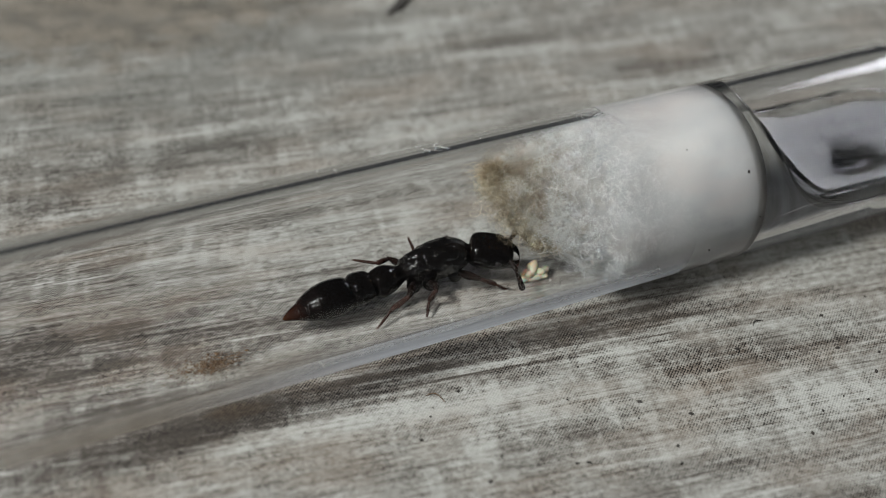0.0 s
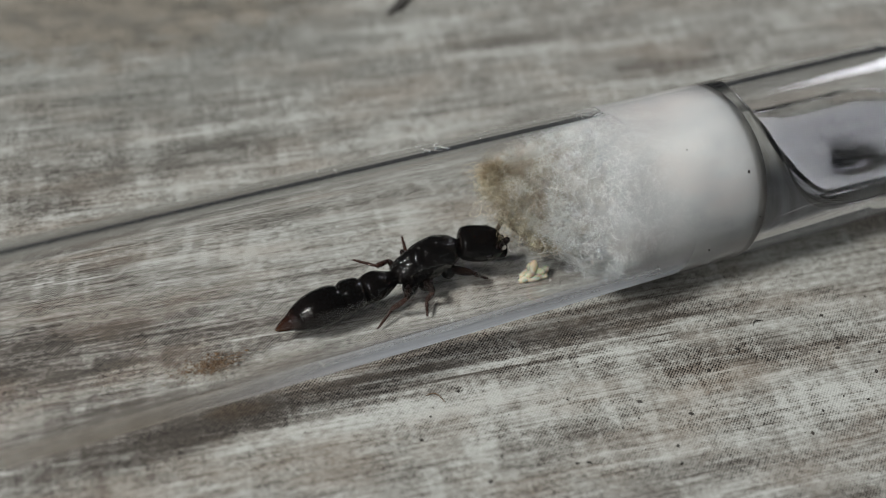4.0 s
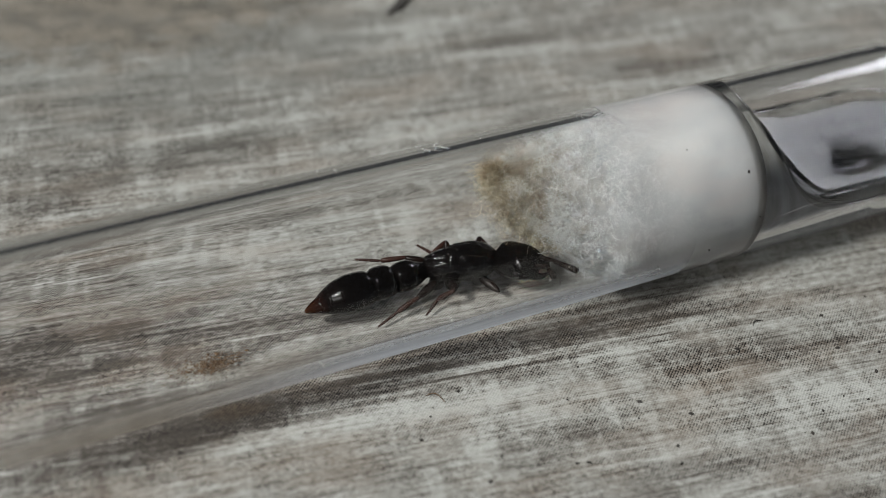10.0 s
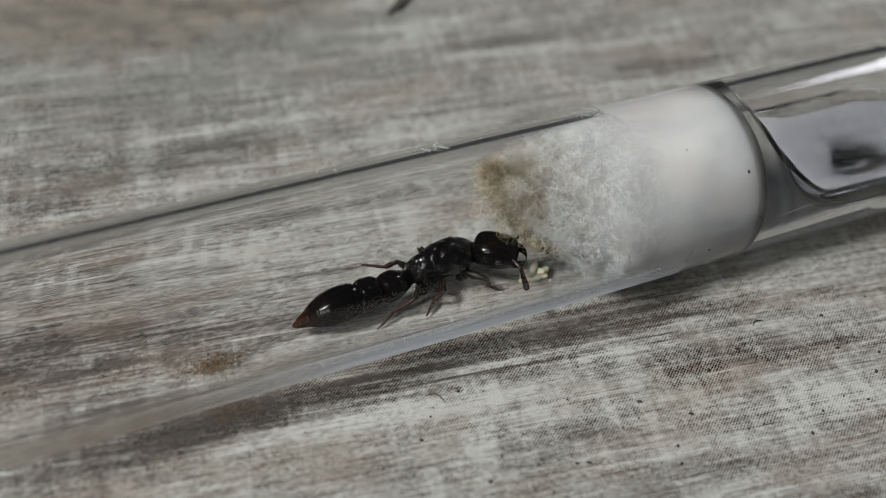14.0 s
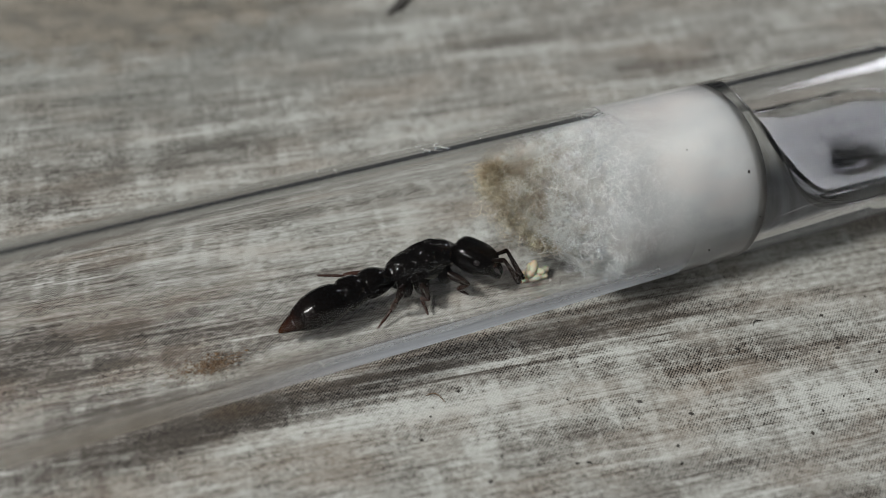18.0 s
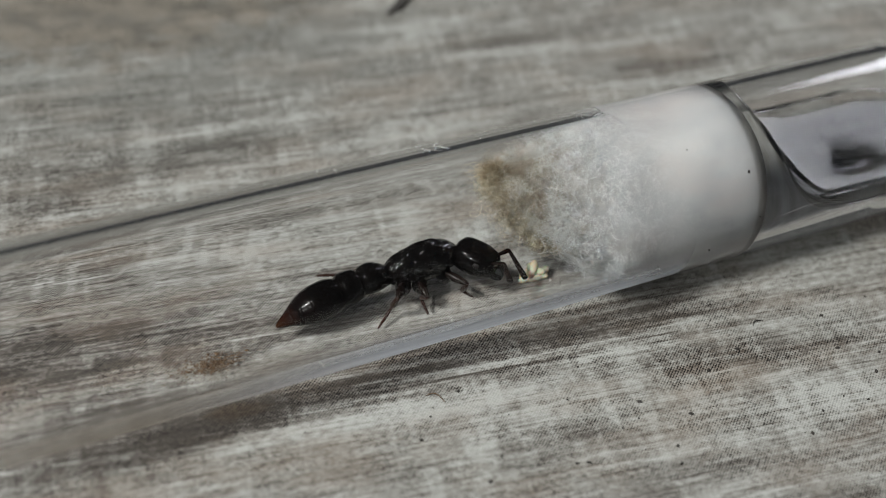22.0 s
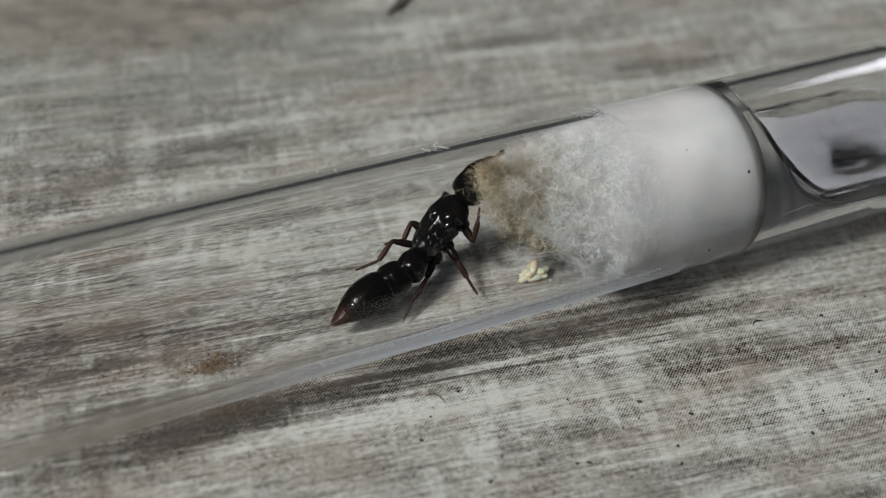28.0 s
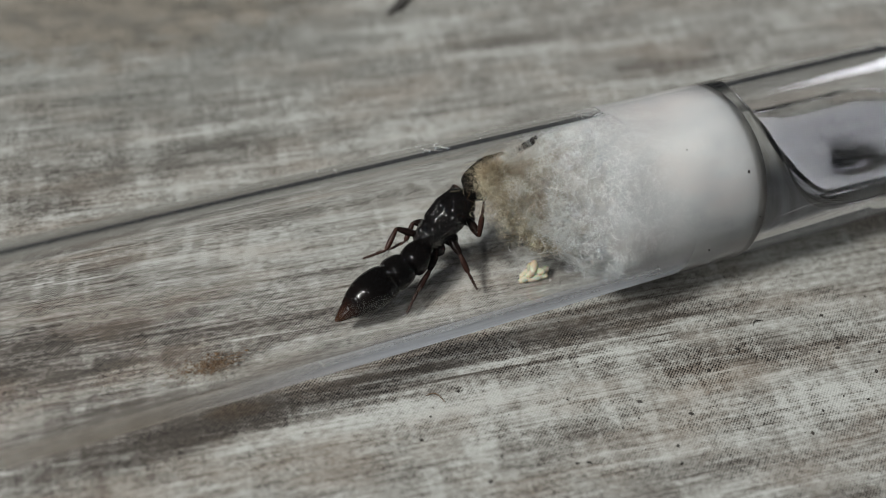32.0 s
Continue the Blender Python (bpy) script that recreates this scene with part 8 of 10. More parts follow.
    walk(ant_parts["tarsus_near_h"], [
        (0, pose(-0.00388, -0.00183, -0.00152, 14.9, 25.2, -148.9)),
        (0.5, pose(-0.00372, -0.00187, -0.00156, 15.9, 24.8, -146.6)),
        (1, pose(-0.00349, -0.00179, -0.00154, 16.4, 24.8, -145.5)),
        (1.5, pose(-0.00305, -0.00149, -0.00157, 15.4, 25.0, -147.7)),
        (2, pose(-0.00332, -0.00142, -0.00154, 12.7, 24.7, -154.1)),
        (2.5, pose(-0.00352, -0.00146, -0.00156, 12.1, 24.1, -155.5)),
        (3, pose(-0.00366, -0.00146, -0.00150, 11.5, 22.0, -157.2)),
        (3.5, pose(-0.00371, -0.00133, -0.00144, 10.1, 22.2, -161.0)),
        (5.5, pose(-0.00337, -0.00190, -0.00165, 17.6, 23.5, -141.8)),
        (6, pose(-0.00339, -0.00188, -0.00156, 17.3, 22.0, -142.5)),
        (6.5, pose(-0.00353, -0.00188, -0.00158, 16.5, 21.8, -144.7)),
        (7, pose(-0.00373, -0.00198, -0.00152, 16.8, 23.5, -144.0)),
        (7.5, pose(-0.00377, -0.00180, -0.00141, 15.4, 24.7, -147.2)),
        (8, pose(-0.00428, -0.00184, -0.00128, 14.5, 24.9, -149.4)),
        (8.5, pose(-0.00441, -0.00204, -0.00124, 16.0, 24.4, -146.0)),
        (9, pose(-0.00452, -0.00230, -0.00111, 17.9, 23.5, -141.2)),
        (9.5, pose(-0.00477, -0.00229, -0.00107, 17.2, 23.9, -142.8)),
        (10, pose(-0.00469, -0.00240, -0.00142, 15.3, 9.7, -149.4)),
        (11, pose(-0.00475, -0.00230, -0.00142, 15.0, 9.8, -151.5)),
        (12, pose(-0.00482, -0.00214, -0.00146, 14.5, 10.5, -154.4)),
        (12.5, pose(-0.00470, -0.00236, -0.00147, 15.2, 10.7, -150.2)),
        (13, pose(-0.00458, -0.00194, -0.00127, 15.5, 25.3, -149.3)),
        (13.5, pose(-0.00459, -0.00159, -0.00130, 12.1, 26.2, -157.0)),
        (14, pose(-0.00438, -0.00148, -0.00138, 10.9, 25.6, -159.9)),
        (14.5, pose(-0.00382, -0.00141, -0.00152, 11.2, 27.1, -159.1)),
        (16.5, pose(-0.00364, -0.00108, -0.00173, 7.0, 24.9, -168.7)),
        (17, pose(-0.00379, -0.00112, -0.00172, 7.1, 25.3, -168.5)),
        (17.5, pose(-0.00324, -0.00118, -0.00189, 10.4, 28.6, -161.2)),
        (18, pose(-0.00304, -0.00108, -0.00196, 10.1, 31.4, -161.8)),
        (18.5, pose(-0.00293, -0.00108, -0.00208, 11.7, 33.0, -158.8)),
        (19, pose(-0.00272, -0.00088, -0.00214, 11.2, 31.5, -159.8)),
        (19.5, pose(-0.00269, -0.00090, -0.00214, 11.8, 32.4, -158.6)),
        (20, pose(-0.00281, -0.00090, -0.00212, 10.2, 31.4, -161.6)),
        (20.5, pose(-0.00281, -0.00090, -0.00212, 10.2, 31.4, -161.6)),
        (21, pose(-0.00287, -0.00108, -0.00210, 12.5, 33.3, -157.3)),
        (21.5, pose(-0.00292, -0.00107, -0.00199, 11.3, 31.7, -159.7)),
        (22, pose(-0.00297, -0.00134, -0.00198, 15.8, 31.6, -151.1)),
        (22.5, pose(-0.00314, -0.00138, -0.00191, 14.6, 30.0, -153.3)),
        (23, pose(-0.00338, -0.00138, -0.00184, 13.0, 27.9, -156.6)),
        (23.5, pose(-0.00345, -0.00140, -0.00169, 12.8, 23.7, -157.1)),
        (24, pose(-0.00369, -0.00136, -0.00137, 11.7, 18.5, -160.2)),
        (24.5, pose(-0.00380, -0.00134, -0.00126, 11.4, 16.9, -161.1)),
        (25, pose(-0.00400, -0.00133, -0.00113, 10.9, 12.1, -163.2)),
        (25.5, pose(-0.00438, -0.00137, -0.00098, 10.7, 8.7, -164.3)),
        (27.5, pose(-0.00489, -0.00195, -0.00083, 11.5, 4.4, -156.9)),
        (28, pose(-0.00505, -0.00164, -0.00046, 11.7, -6.7, -163.9)),
        (28.5, pose(-0.00496, -0.00195, -0.00070, 11.3, -2.6, -158.5)),
        (29, pose(-0.00498, -0.00189, -0.00068, 11.3, -2.8, -159.4)),
        (29.5, pose(-0.00495, -0.00196, -0.00062, 11.2, -4.0, -158.2)),
        (30, pose(-0.00497, -0.00191, -0.00060, 11.3, -4.2, -159.2)),
        (30.5, pose(-0.00497, -0.00190, -0.00052, 11.3, -5.7, -159.2)),
        (31, pose(-0.00492, -0.00204, -0.00061, 11.1, -4.1, -156.7)),
        (31.5, pose(-0.00494, -0.00196, -0.00052, 11.2, -5.7, -158.1)),
        (32, pose(-0.00494, -0.00196, -0.00053, 11.2, -5.5, -158.1)),
    ])
    walk(ant_parts["femur_far_f"], [
        (0, pose(0.00100, 0.00075, -0.00090, -63.6, -3.5, 64.6)),
        (0.5, pose(0.00100, 0.00075, -0.00090, -63.6, -3.5, 64.5)),
        (1, pose(0.00100, 0.00075, -0.00090, -63.6, -3.7, 64.9)),
        (1.5, pose(0.00100, 0.00075, -0.00090, -63.6, -3.3, 64.1)),
        (2, pose(0.00100, 0.00075, -0.00090, -63.5, -2.9, 63.2)),
        (2.5, pose(0.00100, 0.00075, -0.00090, -63.5, -2.5, 62.4)),
        (3, pose(0.00100, 0.00075, -0.00090, -63.5, -2.1, 61.8)),
        (3.5, pose(0.00100, 0.00075, -0.00090, -63.5, -2.2, 62.0)),
        (5.5, pose(0.00100, 0.00075, -0.00090, -63.6, -3.3, 64.0)),
        (6, pose(0.00100, 0.00075, -0.00090, -63.6, -3.3, 64.0)),
        (6.5, pose(0.00100, 0.00075, -0.00090, -63.5, -3.0, 63.3)),
        (7, pose(0.00100, 0.00075, -0.00090, -63.6, -3.7, 64.9)),
        (7.5, pose(0.00100, 0.00075, -0.00090, -63.7, -4.0, 65.7)),
        (8, pose(0.00100, 0.00075, -0.00090, -63.7, -4.2, 66.2)),
        (8.5, pose(0.00100, 0.00075, -0.00090, -63.7, -4.1, 66.3)),
        (9, pose(0.00100, 0.00075, -0.00090, -63.6, -2.6, 64.9)),
        (9.5, pose(0.00100, 0.00075, -0.00090, -63.6, -2.3, 64.6)),
        (10, pose(0.00100, 0.00075, -0.00090, -63.6, -2.5, 64.8)),
        (11, pose(0.00100, 0.00075, -0.00090, -63.7, -3.0, 65.3)),
        (12, pose(0.00100, 0.00075, -0.00090, -63.7, -3.6, 65.8)),
        (12.5, pose(0.00100, 0.00075, -0.00090, -63.7, -3.4, 65.6)),
        (13, pose(0.00100, 0.00075, -0.00090, -63.7, -4.1, 66.2)),
        (13.5, pose(0.00100, 0.00075, -0.00090, -63.7, -3.9, 65.6)),
        (14, pose(0.00100, 0.00075, -0.00090, -63.6, -3.2, 64.0)),
        (14.5, pose(0.00100, 0.00075, -0.00090, -63.6, -3.1, 63.6)),
        (16.5, pose(0.00100, 0.00075, -0.00090, -63.4, -0.4, 59.4)),
        (17, pose(0.00100, 0.00075, -0.00090, -63.4, -0.5, 59.4)),
        (17.5, pose(0.00100, 0.00075, -0.00090, -63.4, -1.0, 60.0)),
        (18, pose(0.00100, 0.00075, -0.00090, -63.4, -1.3, 60.2)),
        (18.5, pose(0.00100, 0.00075, -0.00090, -63.4, -1.1, 60.0)),
        (19, pose(0.00100, 0.00075, -0.00090, -63.4, 0.3, 58.7)),
        (19.5, pose(0.00100, 0.00075, -0.00090, -63.4, -0.1, 59.0)),
        (20, pose(0.00100, 0.00075, -0.00090, -63.4, 0.1, 58.8)),
        (20.5, pose(0.00100, 0.00075, -0.00090, -63.4, 0.1, 58.8)),
        (21, pose(0.00100, 0.00075, -0.00090, -63.4, -1.1, 60.0)),
        (21.5, pose(0.00100, 0.00075, -0.00090, -63.4, -1.2, 60.2)),
        (22, pose(0.00100, 0.00075, -0.00090, -63.5, -2.1, 61.6)),
        (22.5, pose(0.00100, 0.00075, -0.00090, -63.5, -2.0, 61.4)),
        (23, pose(0.00100, 0.00075, -0.00090, -63.5, -1.7, 60.9)),
        (23.5, pose(0.00100, 0.00075, -0.00090, -63.4, -1.3, 60.5)),
        (24, pose(0.00100, 0.00075, -0.00090, -63.5, -1.9, 61.7)),
        (24.5, pose(0.00100, 0.00075, -0.00090, -63.5, -2.1, 62.1)),
        (25, pose(0.00100, 0.00075, -0.00090, -63.5, -1.4, 61.2)),
        (25.5, pose(0.00100, 0.00075, -0.00090, -63.5, -0.8, 60.9)),
        (27.5, pose(0.00100, 0.00075, -0.00090, -63.1, -1.3, 42.5)),
        (28, pose(0.00100, 0.00075, -0.00090, -63.1, 3.6, 40.8)),
        (28.5, pose(0.00100, 0.00075, -0.00090, -63.2, 2.2, 40.3)),
        (29, pose(0.00100, 0.00075, -0.00090, -63.2, 2.1, 40.3)),
        (29.5, pose(0.00100, 0.00075, -0.00090, -63.1, 3.5, 41.7)),
        (30, pose(0.00100, 0.00075, -0.00090, -63.1, 3.4, 41.7)),
        (30.5, pose(0.00100, 0.00075, -0.00090, -63.1, 4.4, 42.5)),
        (31, pose(0.00100, 0.00075, -0.00090, -63.0, 4.1, 42.6)),
        (31.5, pose(0.00100, 0.00075, -0.00090, -63.0, 4.8, 43.0)),
        (32, pose(0.00100, 0.00075, -0.00090, -63.1, 4.8, 42.2)),
    ])
    walk(ant_parts["tibia_far_f"], [
        (0, pose(0.00175, 0.00233, -0.00079, -100.2, 24.7, -55.8)),
        (0.5, pose(0.00175, 0.00233, -0.00079, -100.2, 24.6, -55.9)),
        (1, pose(0.00174, 0.00233, -0.00079, -99.9, 25.0, -55.0)),
        (1.5, pose(0.00176, 0.00232, -0.00080, -100.7, 24.3, -57.1)),
        (2, pose(0.00179, 0.00231, -0.00081, -101.6, 23.8, -59.3)),
        (2.5, pose(0.00181, 0.00230, -0.00082, -102.2, 23.5, -60.6)),
        (3, pose(0.00183, 0.00229, -0.00083, -102.7, 23.7, -62.0)),
        (3.5, pose(0.00182, 0.00229, -0.00083, -102.8, 23.8, -62.3)),
        (5.5, pose(0.00177, 0.00232, -0.00080, -100.6, 24.2, -56.8)),
        (6, pose(0.00177, 0.00232, -0.00080, -100.6, 24.4, -56.7)),
        (6.5, pose(0.00178, 0.00231, -0.00081, -101.3, 23.8, -58.4)),
        (7, pose(0.00174, 0.00233, -0.00079, -99.8, 25.1, -54.9)),
        (7.5, pose(0.00172, 0.00234, -0.00078, -98.9, 26.7, -52.9)),
        (8, pose(0.00170, 0.00235, -0.00077, -97.9, 28.9, -50.7)),
        (8.5, pose(0.00170, 0.00235, -0.00077, -96.7, 31.3, -48.3)),
        (9, pose(0.00174, 0.00233, -0.00082, -94.0, 38.8, -43.6)),
        (9.5, pose(0.00175, 0.00233, -0.00083, -93.8, 39.7, -43.3)),
        (10, pose(0.00174, 0.00233, -0.00082, -94.0, 39.0, -43.6)),
        (11, pose(0.00173, 0.00234, -0.00081, -94.5, 37.5, -44.4)),
        (12, pose(0.00172, 0.00234, -0.00079, -95.4, 35.2, -45.8)),
        (12.5, pose(0.00172, 0.00234, -0.00080, -94.9, 36.1, -45.1)),
        (13, pose(0.00170, 0.00235, -0.00077, -97.5, 29.7, -49.8)),
        (13.5, pose(0.00172, 0.00234, -0.00078, -99.6, 26.2, -54.2)),
        (14, pose(0.00177, 0.00232, -0.00080, -101.2, 24.1, -58.2)),
        (14.5, pose(0.00178, 0.00232, -0.00081, -101.3, 23.9, -58.4)),
        (16.5, pose(0.00189, 0.00226, -0.00089, -103.4, 25.6, -63.4)),
        (17, pose(0.00189, 0.00226, -0.00089, -103.4, 25.3, -63.3)),
        (17.5, pose(0.00188, 0.00226, -0.00087, -103.0, 24.4, -62.4)),
        (18, pose(0.00187, 0.00227, -0.00086, -102.8, 24.0, -62.0)),
        (18.5, pose(0.00188, 0.00226, -0.00087, -102.8, 24.3, -62.0)),
        (19, pose(0.00191, 0.00225, -0.00091, -103.0, 26.7, -62.4)),
        (19.5, pose(0.00190, 0.00225, -0.00090, -103.0, 26.0, -62.5)),
        (20, pose(0.00191, 0.00225, -0.00090, -103.0, 26.4, -62.5)),
        (20.5, pose(0.00191, 0.00225, -0.00090, -103.0, 26.4, -62.5)),
        (21, pose(0.00187, 0.00227, -0.00087, -102.8, 24.2, -62.0)),
        (21.5, pose(0.00187, 0.00227, -0.00086, -102.8, 24.0, -62.0)),
        (22, pose(0.00183, 0.00229, -0.00084, -102.1, 23.4, -60.3)),
        (22.5, pose(0.00184, 0.00229, -0.00084, -102.3, 23.5, -60.7)),
        (23, pose(0.00185, 0.00228, -0.00085, -102.7, 23.7, -61.6)),
        (23.5, pose(0.00186, 0.00227, -0.00086, -103.1, 24.1, -62.7)),
        (24, pose(0.00183, 0.00229, -0.00084, -103.5, 24.1, -63.7)),
        (24.5, pose(0.00182, 0.00230, -0.00084, -103.7, 24.2, -64.1)),
        (25, pose(0.00184, 0.00228, -0.00086, -104.7, 24.9, -66.4)),
        (25.5, pose(0.00185, 0.00228, -0.00087, -104.8, 26.3, -66.9)),
        (27.5, pose(0.00229, 0.00193, -0.00086, -113.8, 7.2, -96.9)),
        (28, pose(0.00232, 0.00189, -0.00101, -114.3, 8.8, -100.1)),
        (28.5, pose(0.00233, 0.00188, -0.00097, -114.0, 8.5, -98.4)),
        (29, pose(0.00233, 0.00188, -0.00096, -114.0, 8.5, -98.5)),
        (29.5, pose(0.00230, 0.00191, -0.00101, -113.7, 9.9, -96.5)),
        (30, pose(0.00230, 0.00191, -0.00100, -113.7, 9.8, -96.6)),
        (30.5, pose(0.00229, 0.00193, -0.00103, -113.4, 11.1, -94.9)),
        (31, pose(0.00228, 0.00193, -0.00103, -113.2, 11.3, -93.9)),
        (31.5, pose(0.00227, 0.00194, -0.00105, -113.1, 12.0, -93.3)),
        (32, pose(0.00229, 0.00192, -0.00105, -113.2, 11.6, -93.8)),
    ])
    walk(ant_parts["tarsus_far_f"], [
        (0, pose(0.00249, 0.00124, -0.00140, 35.4, 26.3, 24.5)),
        (0.5, pose(0.00249, 0.00124, -0.00140, 35.4, 26.3, 24.5)),
        (1, pose(0.00249, 0.00126, -0.00140, 35.6, 26.4, 24.8)),
        (1.5, pose(0.00248, 0.00121, -0.00139, 35.2, 26.1, 23.9)),
        (2, pose(0.00247, 0.00117, -0.00140, 34.8, 25.9, 22.9)),
        (2.5, pose(0.00246, 0.00114, -0.00140, 34.5, 26.0, 22.4)),
        (3, pose(0.00245, 0.00112, -0.00142, 34.2, 26.0, 21.7)),
        (3.5, pose(0.00244, 0.00112, -0.00142, 34.0, 25.7, 21.3)),
        (5.5, pose(0.00249, 0.00121, -0.00139, 35.3, 26.5, 24.2)),
        (6, pose(0.00249, 0.00122, -0.00140, 35.3, 26.4, 24.2)),
        (6.5, pose(0.00248, 0.00118, -0.00139, 35.0, 26.2, 23.5)),
        (7, pose(0.00250, 0.00126, -0.00140, 35.6, 26.5, 24.9)),
        (7.5, pose(0.00250, 0.00131, -0.00143, 35.9, 26.6, 25.6)),
        (8, pose(0.00251, 0.00136, -0.00147, 36.3, 27.0, 26.3)),
        (8.5, pose(0.00253, 0.00142, -0.00153, 36.7, 28.1, 27.3)),
        (9, pose(0.00256, 0.00155, -0.00173, 37.7, 31.4, 29.3)),
        (9.5, pose(0.00256, 0.00156, -0.00176, 37.8, 31.8, 29.4)),
        (10, pose(0.00256, 0.00156, -0.00174, 37.7, 31.5, 29.3)),
        (11, pose(0.00255, 0.00153, -0.00169, 37.5, 30.7, 29.0)),
        (12, pose(0.00254, 0.00149, -0.00163, 37.2, 29.4, 28.3)),
        (12.5, pose(0.00255, 0.00151, -0.00165, 37.4, 30.1, 28.7)),
        (13, pose(0.00252, 0.00138, -0.00149, 36.5, 27.4, 26.7)),
        (13.5, pose(0.00248, 0.00128, -0.00142, 35.6, 25.9, 24.8)),
        (14, pose(0.00246, 0.00120, -0.00139, 34.9, 25.6, 23.2)),
        (14.5, pose(0.00247, 0.00119, -0.00139, 35.0, 26.0, 23.3)),
        (16.5, pose(0.00248, 0.00109, -0.00151, 34.3, 28.1, 21.9)),
        (17, pose(0.00248, 0.00109, -0.00151, 34.4, 28.1, 22.0)),
        (17.5, pose(0.00249, 0.00109, -0.00147, 34.6, 27.8, 22.5)),
        (18, pose(0.00249, 0.00110, -0.00145, 34.7, 27.6, 22.7)),
        (18.5, pose(0.00250, 0.00110, -0.00146, 34.7, 27.9, 22.9)),
        (19, pose(0.00251, 0.00110, -0.00156, 35.0, 29.2, 23.3)),
        (19.5, pose(0.00250, 0.00109, -0.00153, 34.9, 28.9, 23.1)),
        (20, pose(0.00251, 0.00110, -0.00155, 34.9, 29.1, 23.2)),
        (20.5, pose(0.00251, 0.00110, -0.00155, 34.9, 29.1, 23.2)),
        (21, pose(0.00249, 0.00110, -0.00146, 34.7, 27.9, 22.8)),
        (21.5, pose(0.00249, 0.00110, -0.00145, 34.7, 27.7, 22.8)),
        (22, pose(0.00249, 0.00113, -0.00141, 34.9, 27.1, 23.2)),
        (22.5, pose(0.00249, 0.00113, -0.00142, 34.8, 27.1, 23.1)),
        (23, pose(0.00248, 0.00111, -0.00143, 34.7, 27.2, 22.6)),
        (23.5, pose(0.00247, 0.00110, -0.00145, 34.3, 27.1, 21.9)),
        (24, pose(0.00242, 0.00110, -0.00143, 33.6, 25.5, 20.3)),
        (24.5, pose(0.00240, 0.00110, -0.00143, 33.3, 24.9, 19.6)),
        (25, pose(0.00237, 0.00108, -0.00147, 32.6, 25.2, 17.9)),
        (25.5, pose(0.00236, 0.00108, -0.00152, 32.3, 25.9, 17.2)),
        (27.5, pose(0.00212, 0.00050, -0.00104, 30.3, 24.3, 12.4)),
        (28, pose(0.00207, 0.00048, -0.00123, 29.3, 27.6, 10.4)),
        (28.5, pose(0.00212, 0.00046, -0.00118, 30.1, 27.1, 12.1)),
        (29, pose(0.00212, 0.00046, -0.00118, 30.1, 27.0, 12.0)),
        (29.5, pose(0.00214, 0.00049, -0.00126, 30.3, 28.0, 12.4)),
        (30, pose(0.00214, 0.00049, -0.00125, 30.2, 27.9, 12.3)),
        (30.5, pose(0.00216, 0.00051, -0.00131, 30.5, 28.8, 12.9)),
        (31, pose(0.00219, 0.00051, -0.00131, 30.9, 28.8, 13.6)),
        (31.5, pose(0.00219, 0.00052, -0.00135, 30.9, 29.3, 13.7)),
        (32, pose(0.00220, 0.00050, -0.00134, 31.1, 29.3, 14.0)),
    ])
